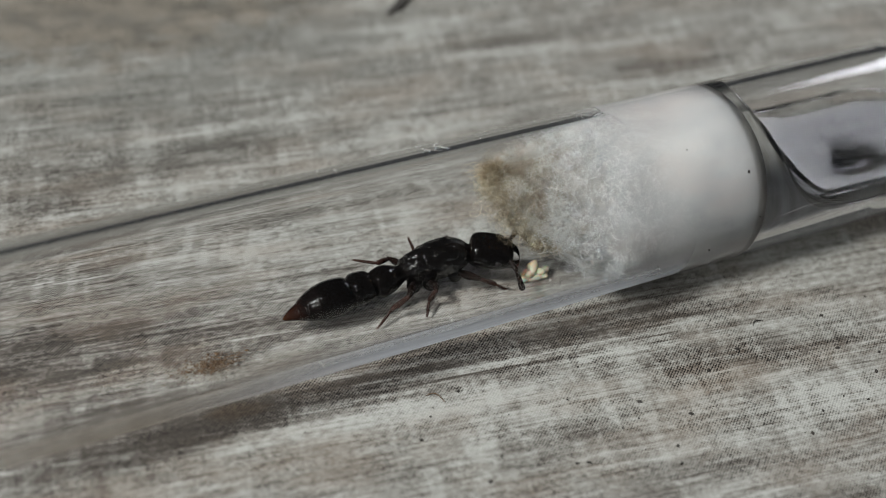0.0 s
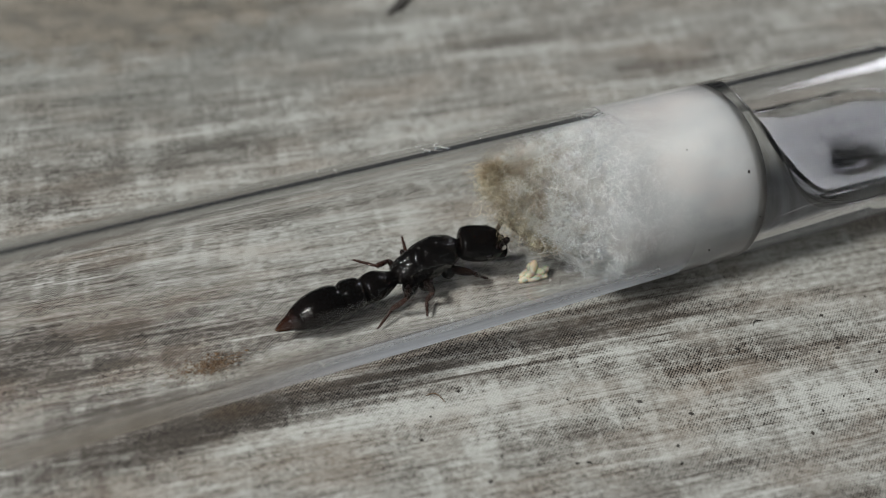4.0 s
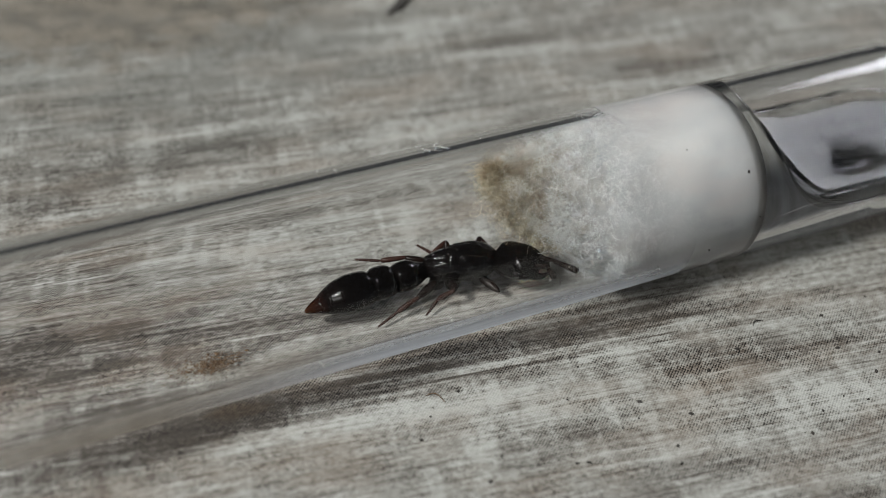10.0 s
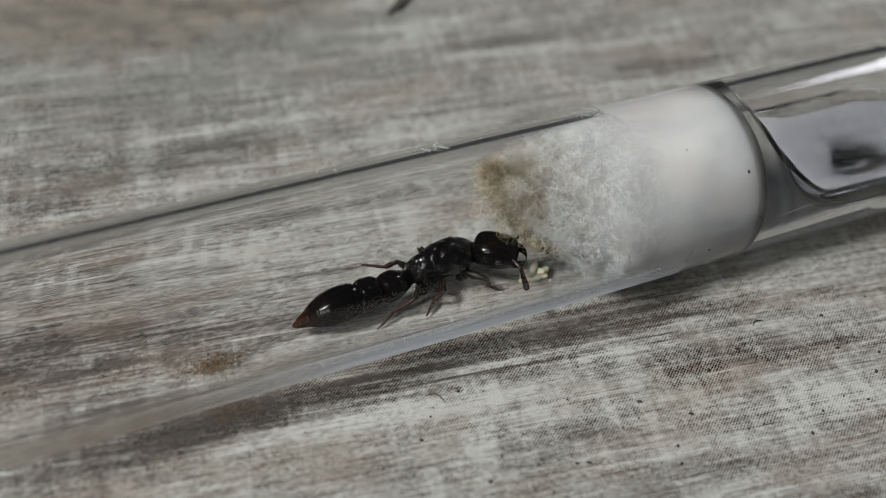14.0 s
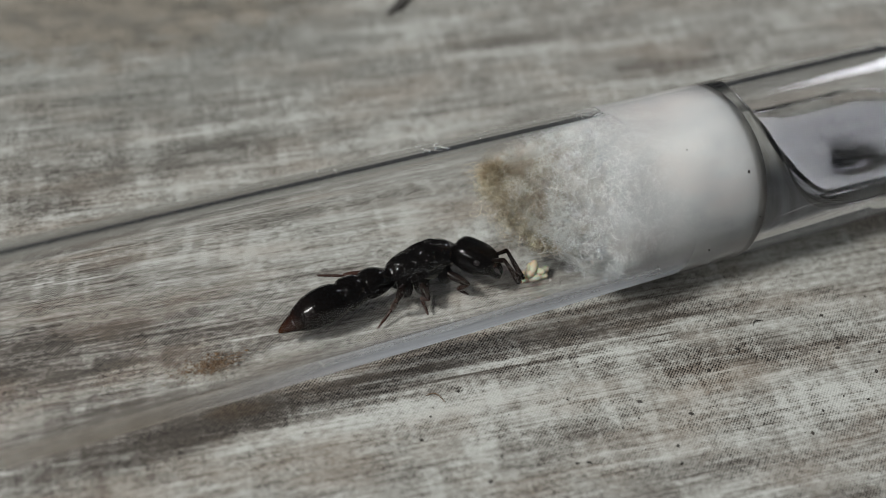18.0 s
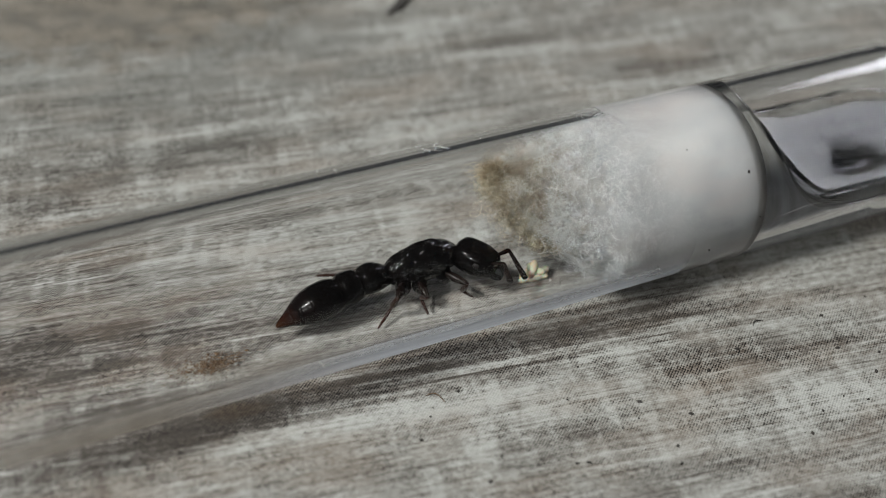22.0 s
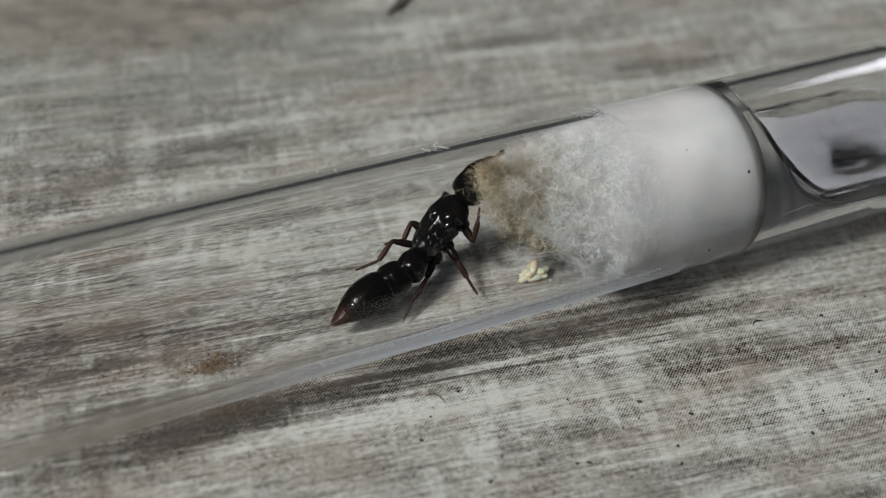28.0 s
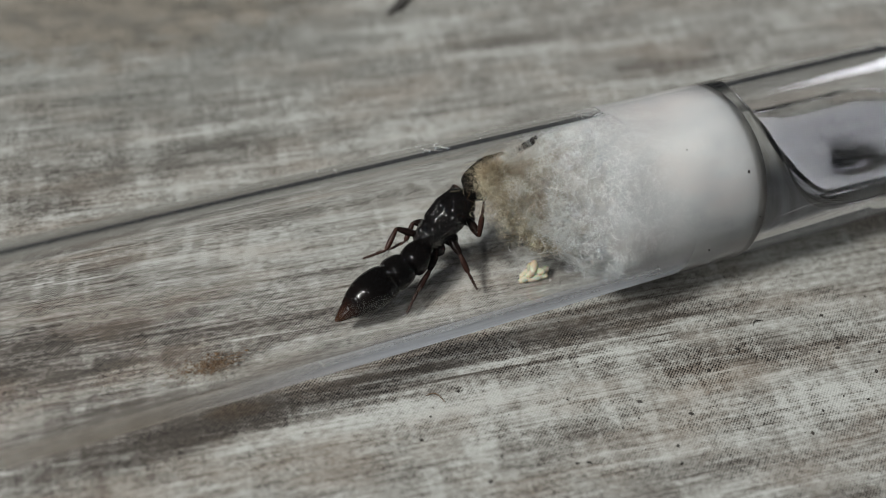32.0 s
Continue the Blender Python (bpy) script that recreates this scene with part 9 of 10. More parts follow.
    walk(ant_parts["femur_far_m"], [
        (0, pose(-0.00075, 0.00080, -0.00100, -3.4, -74.4, 92.5)),
        (0.5, pose(-0.00075, 0.00080, -0.00100, -15.0, -73.3, 104.6)),
        (1, pose(-0.00075, 0.00080, -0.00100, -26.5, -69.8, 116.7)),
        (1.5, pose(-0.00075, 0.00080, -0.00100, -31.9, -52.2, 122.9)),
        (2, pose(-0.00075, 0.00080, -0.00100, -34.3, -53.5, 125.8)),
        (2.5, pose(-0.00075, 0.00080, -0.00100, -37.6, -56.2, 129.9)),
        (3, pose(-0.00075, 0.00080, -0.00100, -34.3, -56.3, 125.9)),
        (3.5, pose(-0.00075, 0.00080, -0.00100, -33.5, -55.3, 124.9)),
        (5.5, pose(-0.00075, 0.00080, -0.00100, 0.1, -40.5, 81.0)),
        (6, pose(-0.00075, 0.00080, -0.00100, 1.6, -41.3, 78.7)),
        (6.5, pose(-0.00075, 0.00080, -0.00100, 2.1, -41.2, 77.9)),
        (7, pose(-0.00075, 0.00080, -0.00100, -5.7, -68.9, 87.1)),
        (7.5, pose(-0.00075, 0.00080, -0.00100, -12.9, -64.4, 95.0)),
        (8, pose(-0.00075, 0.00080, -0.00100, -7.1, -53.2, 88.3)),
        (8.5, pose(-0.00075, 0.00080, -0.00100, -5.4, -49.6, 86.0)),
        (9, pose(-0.00075, 0.00080, -0.00100, -5.4, -43.3, 86.0)),
        (9.5, pose(-0.00075, 0.00080, -0.00100, -6.4, -40.9, 87.5)),
        (10, pose(-0.00075, 0.00080, -0.00100, -7.6, -39.1, 89.4)),
        (11, pose(-0.00075, 0.00080, -0.00100, -7.0, -39.8, 88.5)),
        (12, pose(-0.00075, 0.00080, -0.00100, -4.3, -43.5, 84.4)),
        (12.5, pose(-0.00075, 0.00080, -0.00100, -5.1, -42.6, 85.6)),
        (13, pose(-0.00075, 0.00080, -0.00100, -4.0, -51.5, 84.1)),
        (13.5, pose(-0.00075, 0.00080, -0.00100, -5.8, -57.9, 86.3)),
        (14, pose(-0.00075, 0.00080, -0.00100, -11.5, -56.0, 93.1)),
        (14.5, pose(-0.00075, 0.00080, -0.00100, -31.0, -61.0, 115.9)),
        (16.5, pose(-0.00075, 0.00080, -0.00100, -32.0, -54.4, 117.1)),
        (17, pose(-0.00075, 0.00080, -0.00100, -29.1, -59.3, 113.6)),
        (17.5, pose(-0.00075, 0.00080, -0.00100, -35.6, -49.5, 121.5)),
        (18, pose(-0.00075, 0.00080, -0.00100, -39.0, -46.4, 126.1)),
        (18.5, pose(-0.00075, 0.00080, -0.00100, -38.3, -44.9, 125.1)),
        (19, pose(-0.00075, 0.00080, -0.00100, -23.1, -40.6, 102.9)),
        (19.5, pose(-0.00075, 0.00080, -0.00100, -25.2, -40.8, 106.1)),
        (20, pose(-0.00075, 0.00080, -0.00100, -28.4, -41.7, 111.0)),
        (20.5, pose(-0.00075, 0.00080, -0.00100, -28.9, -41.8, 111.7)),
        (21, pose(-0.00075, 0.00080, -0.00100, -39.2, -45.3, 126.5)),
        (21.5, pose(-0.00075, 0.00080, -0.00100, -38.5, -46.2, 125.7)),
        (22, pose(-0.00075, 0.00080, -0.00100, -41.6, -53.8, 129.7)),
        (22.5, pose(-0.00075, 0.00080, -0.00100, -38.1, -57.8, 125.4)),
        (23, pose(-0.00075, 0.00080, -0.00100, -26.9, -59.6, 112.4)),
        (23.5, pose(-0.00075, 0.00080, -0.00100, -16.6, -51.4, 100.0)),
        (24, pose(-0.00075, 0.00080, -0.00100, -10.1, -43.2, 91.0)),
        (24.5, pose(-0.00075, 0.00080, -0.00100, -12.8, -55.2, 94.6)),
        (25, pose(-0.00075, 0.00080, -0.00100, -4.5, -72.0, 85.5)),
        (25.5, pose(-0.00075, 0.00080, -0.00100, 7.0, -65.3, 73.2)),
        (27.5, pose(-0.00075, 0.00080, -0.00100, -11.7, -38.3, 96.2)),
        (28, pose(-0.00075, 0.00080, -0.00100, -11.9, -38.5, 96.4)),
        (28.5, pose(-0.00075, 0.00080, -0.00100, -14.4, -38.2, 100.6)),
        (29, pose(-0.00075, 0.00080, -0.00100, -14.2, -38.3, 100.2)),
        (29.5, pose(-0.00075, 0.00080, -0.00100, -11.9, -38.5, 96.6)),
        (30, pose(-0.00075, 0.00080, -0.00100, -24.6, -35.4, 117.4)),
        (30.5, pose(-0.00075, 0.00080, -0.00100, -29.4, -33.3, 125.9)),
        (31, pose(-0.00075, 0.00080, -0.00100, -28.9, -33.4, 125.0)),
        (31.5, pose(-0.00075, 0.00080, -0.00100, -32.1, -31.6, 131.0)),
        (32, pose(-0.00075, 0.00080, -0.00100, -34.7, -29.9, 136.1)),
    ])
    walk(ant_parts["tibia_far_m"], [
        (0, pose(-0.00077, 0.00116, 0.00030, -2.1, 64.6, 87.4)),
        (0.5, pose(-0.00085, 0.00117, 0.00029, -15.5, 66.2, 72.7)),
        (1, pose(-0.00096, 0.00122, 0.00027, -29.0, 59.7, 57.6)),
        (1.5, pose(-0.00120, 0.00149, 0.00007, -55.1, 36.0, 23.5)),
        (2, pose(-0.00122, 0.00145, 0.00008, -55.2, 38.0, 23.4)),
        (2.5, pose(-0.00123, 0.00138, 0.00012, -55.4, 43.5, 23.1)),
        (3, pose(-0.00119, 0.00141, 0.00012, -60.5, 49.5, 16.0)),
        (3.5, pose(-0.00119, 0.00143, 0.00011, -58.2, 46.1, 19.1)),
        (4.5, pose(-0.00089, 0.00162, -0.00001, 31.2, 58.0, 121.8)),
        (5.5, pose(-0.00059, 0.00181, -0.00012, 58.7, 10.3, 165.2)),
        (6, pose(-0.00055, 0.00179, -0.00011, 58.4, 13.4, 163.9)),
        (6.5, pose(-0.00054, 0.00179, -0.00011, 58.8, 13.4, 165.8)),
        (7, pose(-0.00073, 0.00128, 0.00026, 0.4, 78.1, 98.9)),
        (7.5, pose(-0.00080, 0.00138, 0.00022, -31.4, 79.2, 66.5)),
        (8, pose(-0.00073, 0.00161, 0.00008, 143.8, 83.7, -118.2)),
        (8.5, pose(-0.00069, 0.00167, 0.00003, 123.8, 77.7, -138.5)),
        (9, pose(-0.00068, 0.00178, -0.00007, 93.6, 65.3, -170.1)),
        (9.5, pose(-0.00071, 0.00182, -0.00012, 88.3, 58.1, -176.1)),
        (10, pose(-0.00074, 0.00185, -0.00015, 91.6, 53.6, -172.1)),
        (11, pose(-0.00072, 0.00184, -0.00014, 91.1, 53.0, -172.7)),
        (12, pose(-0.00065, 0.00177, -0.00007, 87.9, 58.3, -176.5)),
        (12.5, pose(-0.00067, 0.00179, -0.00009, 97.0, 59.9, -166.0)),
        (13, pose(-0.00066, 0.00164, 0.00006, 114.6, 76.6, -147.2)),
        (13.5, pose(-0.00070, 0.00152, 0.00014, 102.3, 85.2, -159.7)),
        (14, pose(-0.00079, 0.00155, 0.00012, -164.7, 80.2, -66.2)),
        (14.5, pose(-0.00104, 0.00139, 0.00018, -88.8, 66.2, 11.6)),
        (16.5, pose(-0.00111, 0.00150, 0.00010, -110.1, 58.6, -12.2)),
        (17, pose(-0.00103, 0.00143, 0.00016, -111.0, 68.1, -13.3)),
        (17.5, pose(-0.00121, 0.00155, 0.00003, -107.6, 46.5, -9.2)),
        (18, pose(-0.00130, 0.00155, -0.00002, -102.3, 35.1, -1.2)),
        (18.5, pose(-0.00130, 0.00158, -0.00005, -103.8, 32.9, -3.8)),
        (19, pose(-0.00098, 0.00180, -0.00012, -109.8, 28.7, -15.7)),
        (19.5, pose(-0.00103, 0.00178, -0.00012, -108.8, 27.4, -13.5)),
        (20, pose(-0.00111, 0.00174, -0.00010, -108.3, 29.5, -12.3)),
        (20.5, pose(-0.00112, 0.00173, -0.00010, -108.1, 29.6, -12.0)),
        (21, pose(-0.00131, 0.00156, -0.00004, -103.4, 33.5, -3.0)),
        (21.5, pose(-0.00130, 0.00156, -0.00003, -102.8, 34.9, -2.0)),
        (22, pose(-0.00126, 0.00141, 0.00009, -101.1, 49.5, 0.6)),
        (22.5, pose(-0.00117, 0.00139, 0.00014, -103.4, 58.6, -2.3)),
        (23, pose(-0.00101, 0.00143, 0.00016, -118.4, 69.4, -18.9)),
        (23.5, pose(-0.00090, 0.00163, 0.00005, -150.4, 66.0, -53.3)),
        (24, pose(-0.00077, 0.00178, -0.00008, -174.9, 64.2, -80.3)),
        (24.5, pose(-0.00081, 0.00157, 0.00011, -147.7, 79.7, -51.9)),
        (25, pose(-0.00072, 0.00122, 0.00028, 0.2, 69.7, 97.0)),
        (25.5, pose(-0.00059, 0.00134, 0.00023, 46.6, 74.3, 145.4)),
        (27.5, pose(-0.00086, 0.00185, -0.00016, 88.4, 15.4, -164.1)),
        (28, pose(-0.00087, 0.00185, -0.00016, 87.5, 9.2, -168.2)),
        (28.5, pose(-0.00094, 0.00184, -0.00016, 88.8, 13.8, -161.5)),
        (29, pose(-0.00094, 0.00184, -0.00016, 88.3, 11.9, -164.2)),
        (29.5, pose(-0.00087, 0.00185, -0.00016, 89.1, 14.4, -160.6)),
        (30, pose(-0.00126, 0.00178, -0.00022, 89.3, 15.5, -159.7)),
        (30.5, pose(-0.00141, 0.00171, -0.00026, 88.7, 13.2, -162.0)),
        (31, pose(-0.00140, 0.00172, -0.00026, 90.4, 17.9, -155.7)),
        (31.5, pose(-0.00150, 0.00167, -0.00029, 89.1, 14.1, -160.5)),
        (32, pose(-0.00159, 0.00161, -0.00033, 88.8, 12.4, -162.0)),
    ])
    walk(ant_parts["tarsus_far_m"], [
        (0, pose(-0.00074, 0.00174, -0.00092, 1.5, -15.7, 89.1)),
        (0.5, pose(-0.00069, 0.00169, -0.00094, 2.7, -15.2, 84.7)),
        (1, pose(-0.00059, 0.00179, -0.00090, 4.0, -14.3, 79.5)),
        (1.5, pose(-0.00020, 0.00193, -0.00073, 7.8, -12.9, 63.6)),
        (2, pose(-0.00024, 0.00187, -0.00075, 7.8, -14.6, 63.7)),
        (2.5, pose(-0.00033, 0.00176, -0.00081, 7.6, -15.3, 64.4)),
        (3, pose(-0.00035, 0.00165, -0.00090, 8.3, -13.3, 61.3)),
        (3.5, pose(-0.00031, 0.00174, -0.00086, 8.2, -14.4, 61.8)),
        (5.5, pose(-0.00187, 0.00215, -0.00036, -8.0, -12.6, 124.5)),
        (6, pose(-0.00181, 0.00216, -0.00042, -7.7, -11.3, 123.2)),
        (6.5, pose(-0.00181, 0.00212, -0.00042, -7.7, -10.9, 123.2)),
        (7, pose(-0.00077, 0.00156, -0.00106, -1.1, -12.5, 91.4)),
        (7.5, pose(-0.00070, 0.00161, -0.00111, 0.1, -9.0, 84.7)),
        (8, pose(-0.00080, 0.00148, -0.00126, -1.0, -4.0, 94.4)),
        (8.5, pose(-0.00090, 0.00148, -0.00129, -1.5, -1.4, 106.2)),
        (9, pose(-0.00124, 0.00168, -0.00130, -1.4, 2.4, 122.4)),
        (9.5, pose(-0.00142, 0.00177, -0.00126, -1.1, 3.5, 127.2)),
        (10, pose(-0.00153, 0.00174, -0.00123, -0.8, 5.3, 131.9)),
        (11, pose(-0.00153, 0.00173, -0.00121, -0.8, 5.7, 131.4)),
        (12, pose(-0.00136, 0.00173, -0.00122, -1.3, 4.3, 125.7)),
        (12.5, pose(-0.00133, 0.00163, -0.00125, -1.1, 5.1, 128.2)),
        (13, pose(-0.00093, 0.00147, -0.00126, -1.7, -1.4, 109.4)),
        (13.5, pose(-0.00081, 0.00148, -0.00120, -0.9, -6.0, 97.3)),
        (14, pose(-0.00070, 0.00134, -0.00121, 1.1, -8.9, 81.4)),
        (14.5, pose(-0.00050, 0.00150, -0.00105, 3.5, -8.7, 65.8)),
        (16.5, pose(-0.00042, 0.00135, -0.00105, 5.8, -7.5, 49.5)),
        (17, pose(-0.00054, 0.00132, -0.00109, 5.1, -10.7, 54.5)),
        (17.5, pose(-0.00029, 0.00140, -0.00095, 5.8, -7.1, 49.6)),
        (18, pose(-0.00019, 0.00153, -0.00080, 5.3, -12.2, 52.8)),
        (18.5, pose(-0.00017, 0.00151, -0.00078, 5.5, -12.3, 51.6)),
        (19, pose(0.00016, 0.00148, -0.00077, 7.0, -6.7, 42.8)),
        (19.5, pose(0.00013, 0.00150, -0.00074, 6.8, -8.2, 44.4)),
        (20, pose(0.00004, 0.00149, -0.00077, 6.7, -9.4, 45.0)),
        (20.5, pose(0.00003, 0.00149, -0.00077, 6.7, -9.6, 45.2)),
        (21, pose(-0.00019, 0.00150, -0.00078, 5.3, -12.7, 52.2)),
        (21.5, pose(-0.00019, 0.00152, -0.00080, 5.2, -12.0, 52.5)),
        (22, pose(-0.00038, 0.00142, -0.00094, 4.5, -9.5, 56.4)),
        (22.5, pose(-0.00047, 0.00136, -0.00101, 4.4, -8.9, 57.0)),
        (23, pose(-0.00056, 0.00128, -0.00110, 4.4, -8.4, 57.1)),
        (23.5, pose(-0.00057, 0.00119, -0.00118, 5.1, 0.4, 47.6)),
        (24, pose(-0.00067, 0.00120, -0.00129, 4.5, -5.0, 60.5)),
        (24.5, pose(-0.00066, 0.00138, -0.00122, 2.0, -10.9, 78.5)),
        (25, pose(-0.00077, 0.00168, -0.00098, -1.3, -13.9, 93.6)),
        (25.5, pose(-0.00089, 0.00155, -0.00107, -3.5, -9.3, 104.8)),
        (27.5, pose(-0.00212, 0.00150, -0.00052, -3.0, 11.1, 132.5)),
        (28, pose(-0.00217, 0.00158, -0.00038, -3.0, 5.8, 132.9)),
        (28.5, pose(-0.00219, 0.00143, -0.00049, -2.6, 9.3, 136.0)),
        (29, pose(-0.00221, 0.00148, -0.00044, -2.8, 8.3, 134.4)),
        (29.5, pose(-0.00210, 0.00142, -0.00049, -2.6, 7.4, 136.0)),
        (30, pose(-0.00248, 0.00133, -0.00058, -1.0, 13.1, 145.2)),
        (30.5, pose(-0.00266, 0.00131, -0.00057, -0.3, 12.8, 148.0)),
        (31, pose(-0.00257, 0.00119, -0.00067, 0.3, 14.8, 150.6)),
        (31.5, pose(-0.00274, 0.00123, -0.00062, 0.4, 13.7, 151.1)),
        (32, pose(-0.00285, 0.00120, -0.00062, 0.7, 14.4, 152.1)),
    ])
    walk(ant_parts["femur_far_h"], [
        (0, pose(-0.00185, 0.00072, -0.00085, 64.4, 17.6, 105.1)),
        (0.5, pose(-0.00185, 0.00072, -0.00085, 66.3, 18.7, 101.8)),
        (1, pose(-0.00185, 0.00072, -0.00085, 69.8, 18.3, 95.5)),
        (1.5, pose(-0.00185, 0.00072, -0.00085, 83.0, 17.6, 75.6)),
        (2, pose(-0.00185, 0.00072, -0.00085, 82.9, 17.1, 78.7)),
        (2.5, pose(-0.00185, 0.00072, -0.00085, 81.5, 15.4, 82.1)),
        (3, pose(-0.00185, 0.00072, -0.00085, 81.9, 16.4, 81.1)),
        (3.5, pose(-0.00185, 0.00072, -0.00085, 83.0, 15.5, 79.8)),
        (5.5, pose(-0.00185, 0.00072, -0.00085, 71.7, 19.6, 92.2)),
        (6, pose(-0.00185, 0.00072, -0.00085, 72.6, 20.5, 90.3)),
        (6.5, pose(-0.00185, 0.00072, -0.00085, 72.8, 20.6, 91.3)),
        (7, pose(-0.00185, 0.00072, -0.00085, 64.4, 21.4, 104.8)),
        (7.5, pose(-0.00185, 0.00072, -0.00085, 65.7, 3.9, 100.5)),
        (8, pose(-0.00185, 0.00072, -0.00085, 56.6, 7.2, 116.5)),
        (8.5, pose(-0.00185, 0.00072, -0.00085, 51.1, -24.4, 132.3)),
        (9, pose(-0.00185, 0.00072, -0.00085, 45.4, -16.2, 148.6)),
        (9.5, pose(-0.00185, 0.00072, -0.00085, 43.4, -10.1, 157.0)),
        (10, pose(-0.00185, 0.00072, -0.00085, 43.3, -2.5, 158.1)),
        (11, pose(-0.00185, 0.00072, -0.00085, 43.7, -5.5, 153.1)),
        (12, pose(-0.00185, 0.00072, -0.00085, 44.9, -15.5, 146.3)),
        (12.5, pose(-0.00185, 0.00072, -0.00085, 45.0, -17.4, 146.0)),
        (13, pose(-0.00185, 0.00072, -0.00085, 54.4, 9.1, 118.2)),
        (13.5, pose(-0.00185, 0.00072, -0.00085, 59.1, 21.1, 112.2)),
        (14, pose(-0.00185, 0.00072, -0.00085, 66.9, 17.5, 98.7)),
        (14.5, pose(-0.00185, 0.00072, -0.00085, 76.9, 15.0, 84.0)),
        (16.5, pose(-0.00185, 0.00072, -0.00085, 44.2, -17.7, 143.0)),
        (17, pose(-0.00185, 0.00072, -0.00085, 43.7, -17.0, 144.5)),
        (17.5, pose(-0.00185, 0.00072, -0.00085, 43.1, -14.8, 146.6)),
        (18, pose(-0.00185, 0.00072, -0.00085, 43.0, -15.3, 147.2)),
        (18.5, pose(-0.00185, 0.00072, -0.00085, 43.5, -17.4, 145.3)),
        (19, pose(-0.00185, 0.00072, -0.00085, 48.2, -30.9, 133.9)),
        (19.5, pose(-0.00185, 0.00072, -0.00085, 47.2, -29.7, 136.0)),
        (20, pose(-0.00185, 0.00072, -0.00085, 45.1, -28.2, 140.3)),
        (20.5, pose(-0.00185, 0.00072, -0.00085, 45.0, -28.1, 140.5)),
        (21, pose(-0.00185, 0.00072, -0.00085, 43.5, -18.0, 144.4)),
        (21.5, pose(-0.00185, 0.00072, -0.00085, 43.1, -16.4, 145.6)),
        (22, pose(-0.00185, 0.00072, -0.00085, 41.6, -9.9, 152.3)),
        (22.5, pose(-0.00185, 0.00072, -0.00085, 41.7, -10.2, 151.5)),
        (23, pose(-0.00185, 0.00072, -0.00085, 42.0, -11.1, 149.9)),
        (23.5, pose(-0.00185, 0.00072, -0.00085, 42.6, -11.8, 146.9)),
        (24, pose(-0.00185, 0.00072, -0.00085, 43.5, -10.8, 142.5)),
        (24.5, pose(-0.00185, 0.00072, -0.00085, 43.6, -10.2, 141.6)),
        (25, pose(-0.00185, 0.00072, -0.00085, 44.1, -12.4, 139.2)),
        (25.5, pose(-0.00185, 0.00072, -0.00085, 43.8, -13.5, 140.4)),
        (27.5, pose(-0.00185, 0.00072, -0.00085, 49.9, -31.9, 125.0)),
        (28, pose(-0.00185, 0.00072, -0.00085, 49.4, -33.8, 125.9)),
        (28.5, pose(-0.00185, 0.00072, -0.00085, 46.0, -31.2, 132.2)),
        (29, pose(-0.00185, 0.00072, -0.00085, 44.6, -30.1, 135.0)),
        (29.5, pose(-0.00185, 0.00072, -0.00085, 44.9, -31.2, 134.4)),
        (30, pose(-0.00185, 0.00072, -0.00085, 59.6, -37.3, 108.6)),
        (30.5, pose(-0.00185, 0.00072, -0.00085, 55.8, -36.5, 115.0)),
        (31, pose(-0.00185, 0.00072, -0.00085, 55.7, -36.4, 115.0)),
        (31.5, pose(-0.00185, 0.00072, -0.00085, 52.9, -35.8, 119.7)),
        (32, pose(-0.00185, 0.00072, -0.00085, 50.2, -34.8, 124.5)),
    ])
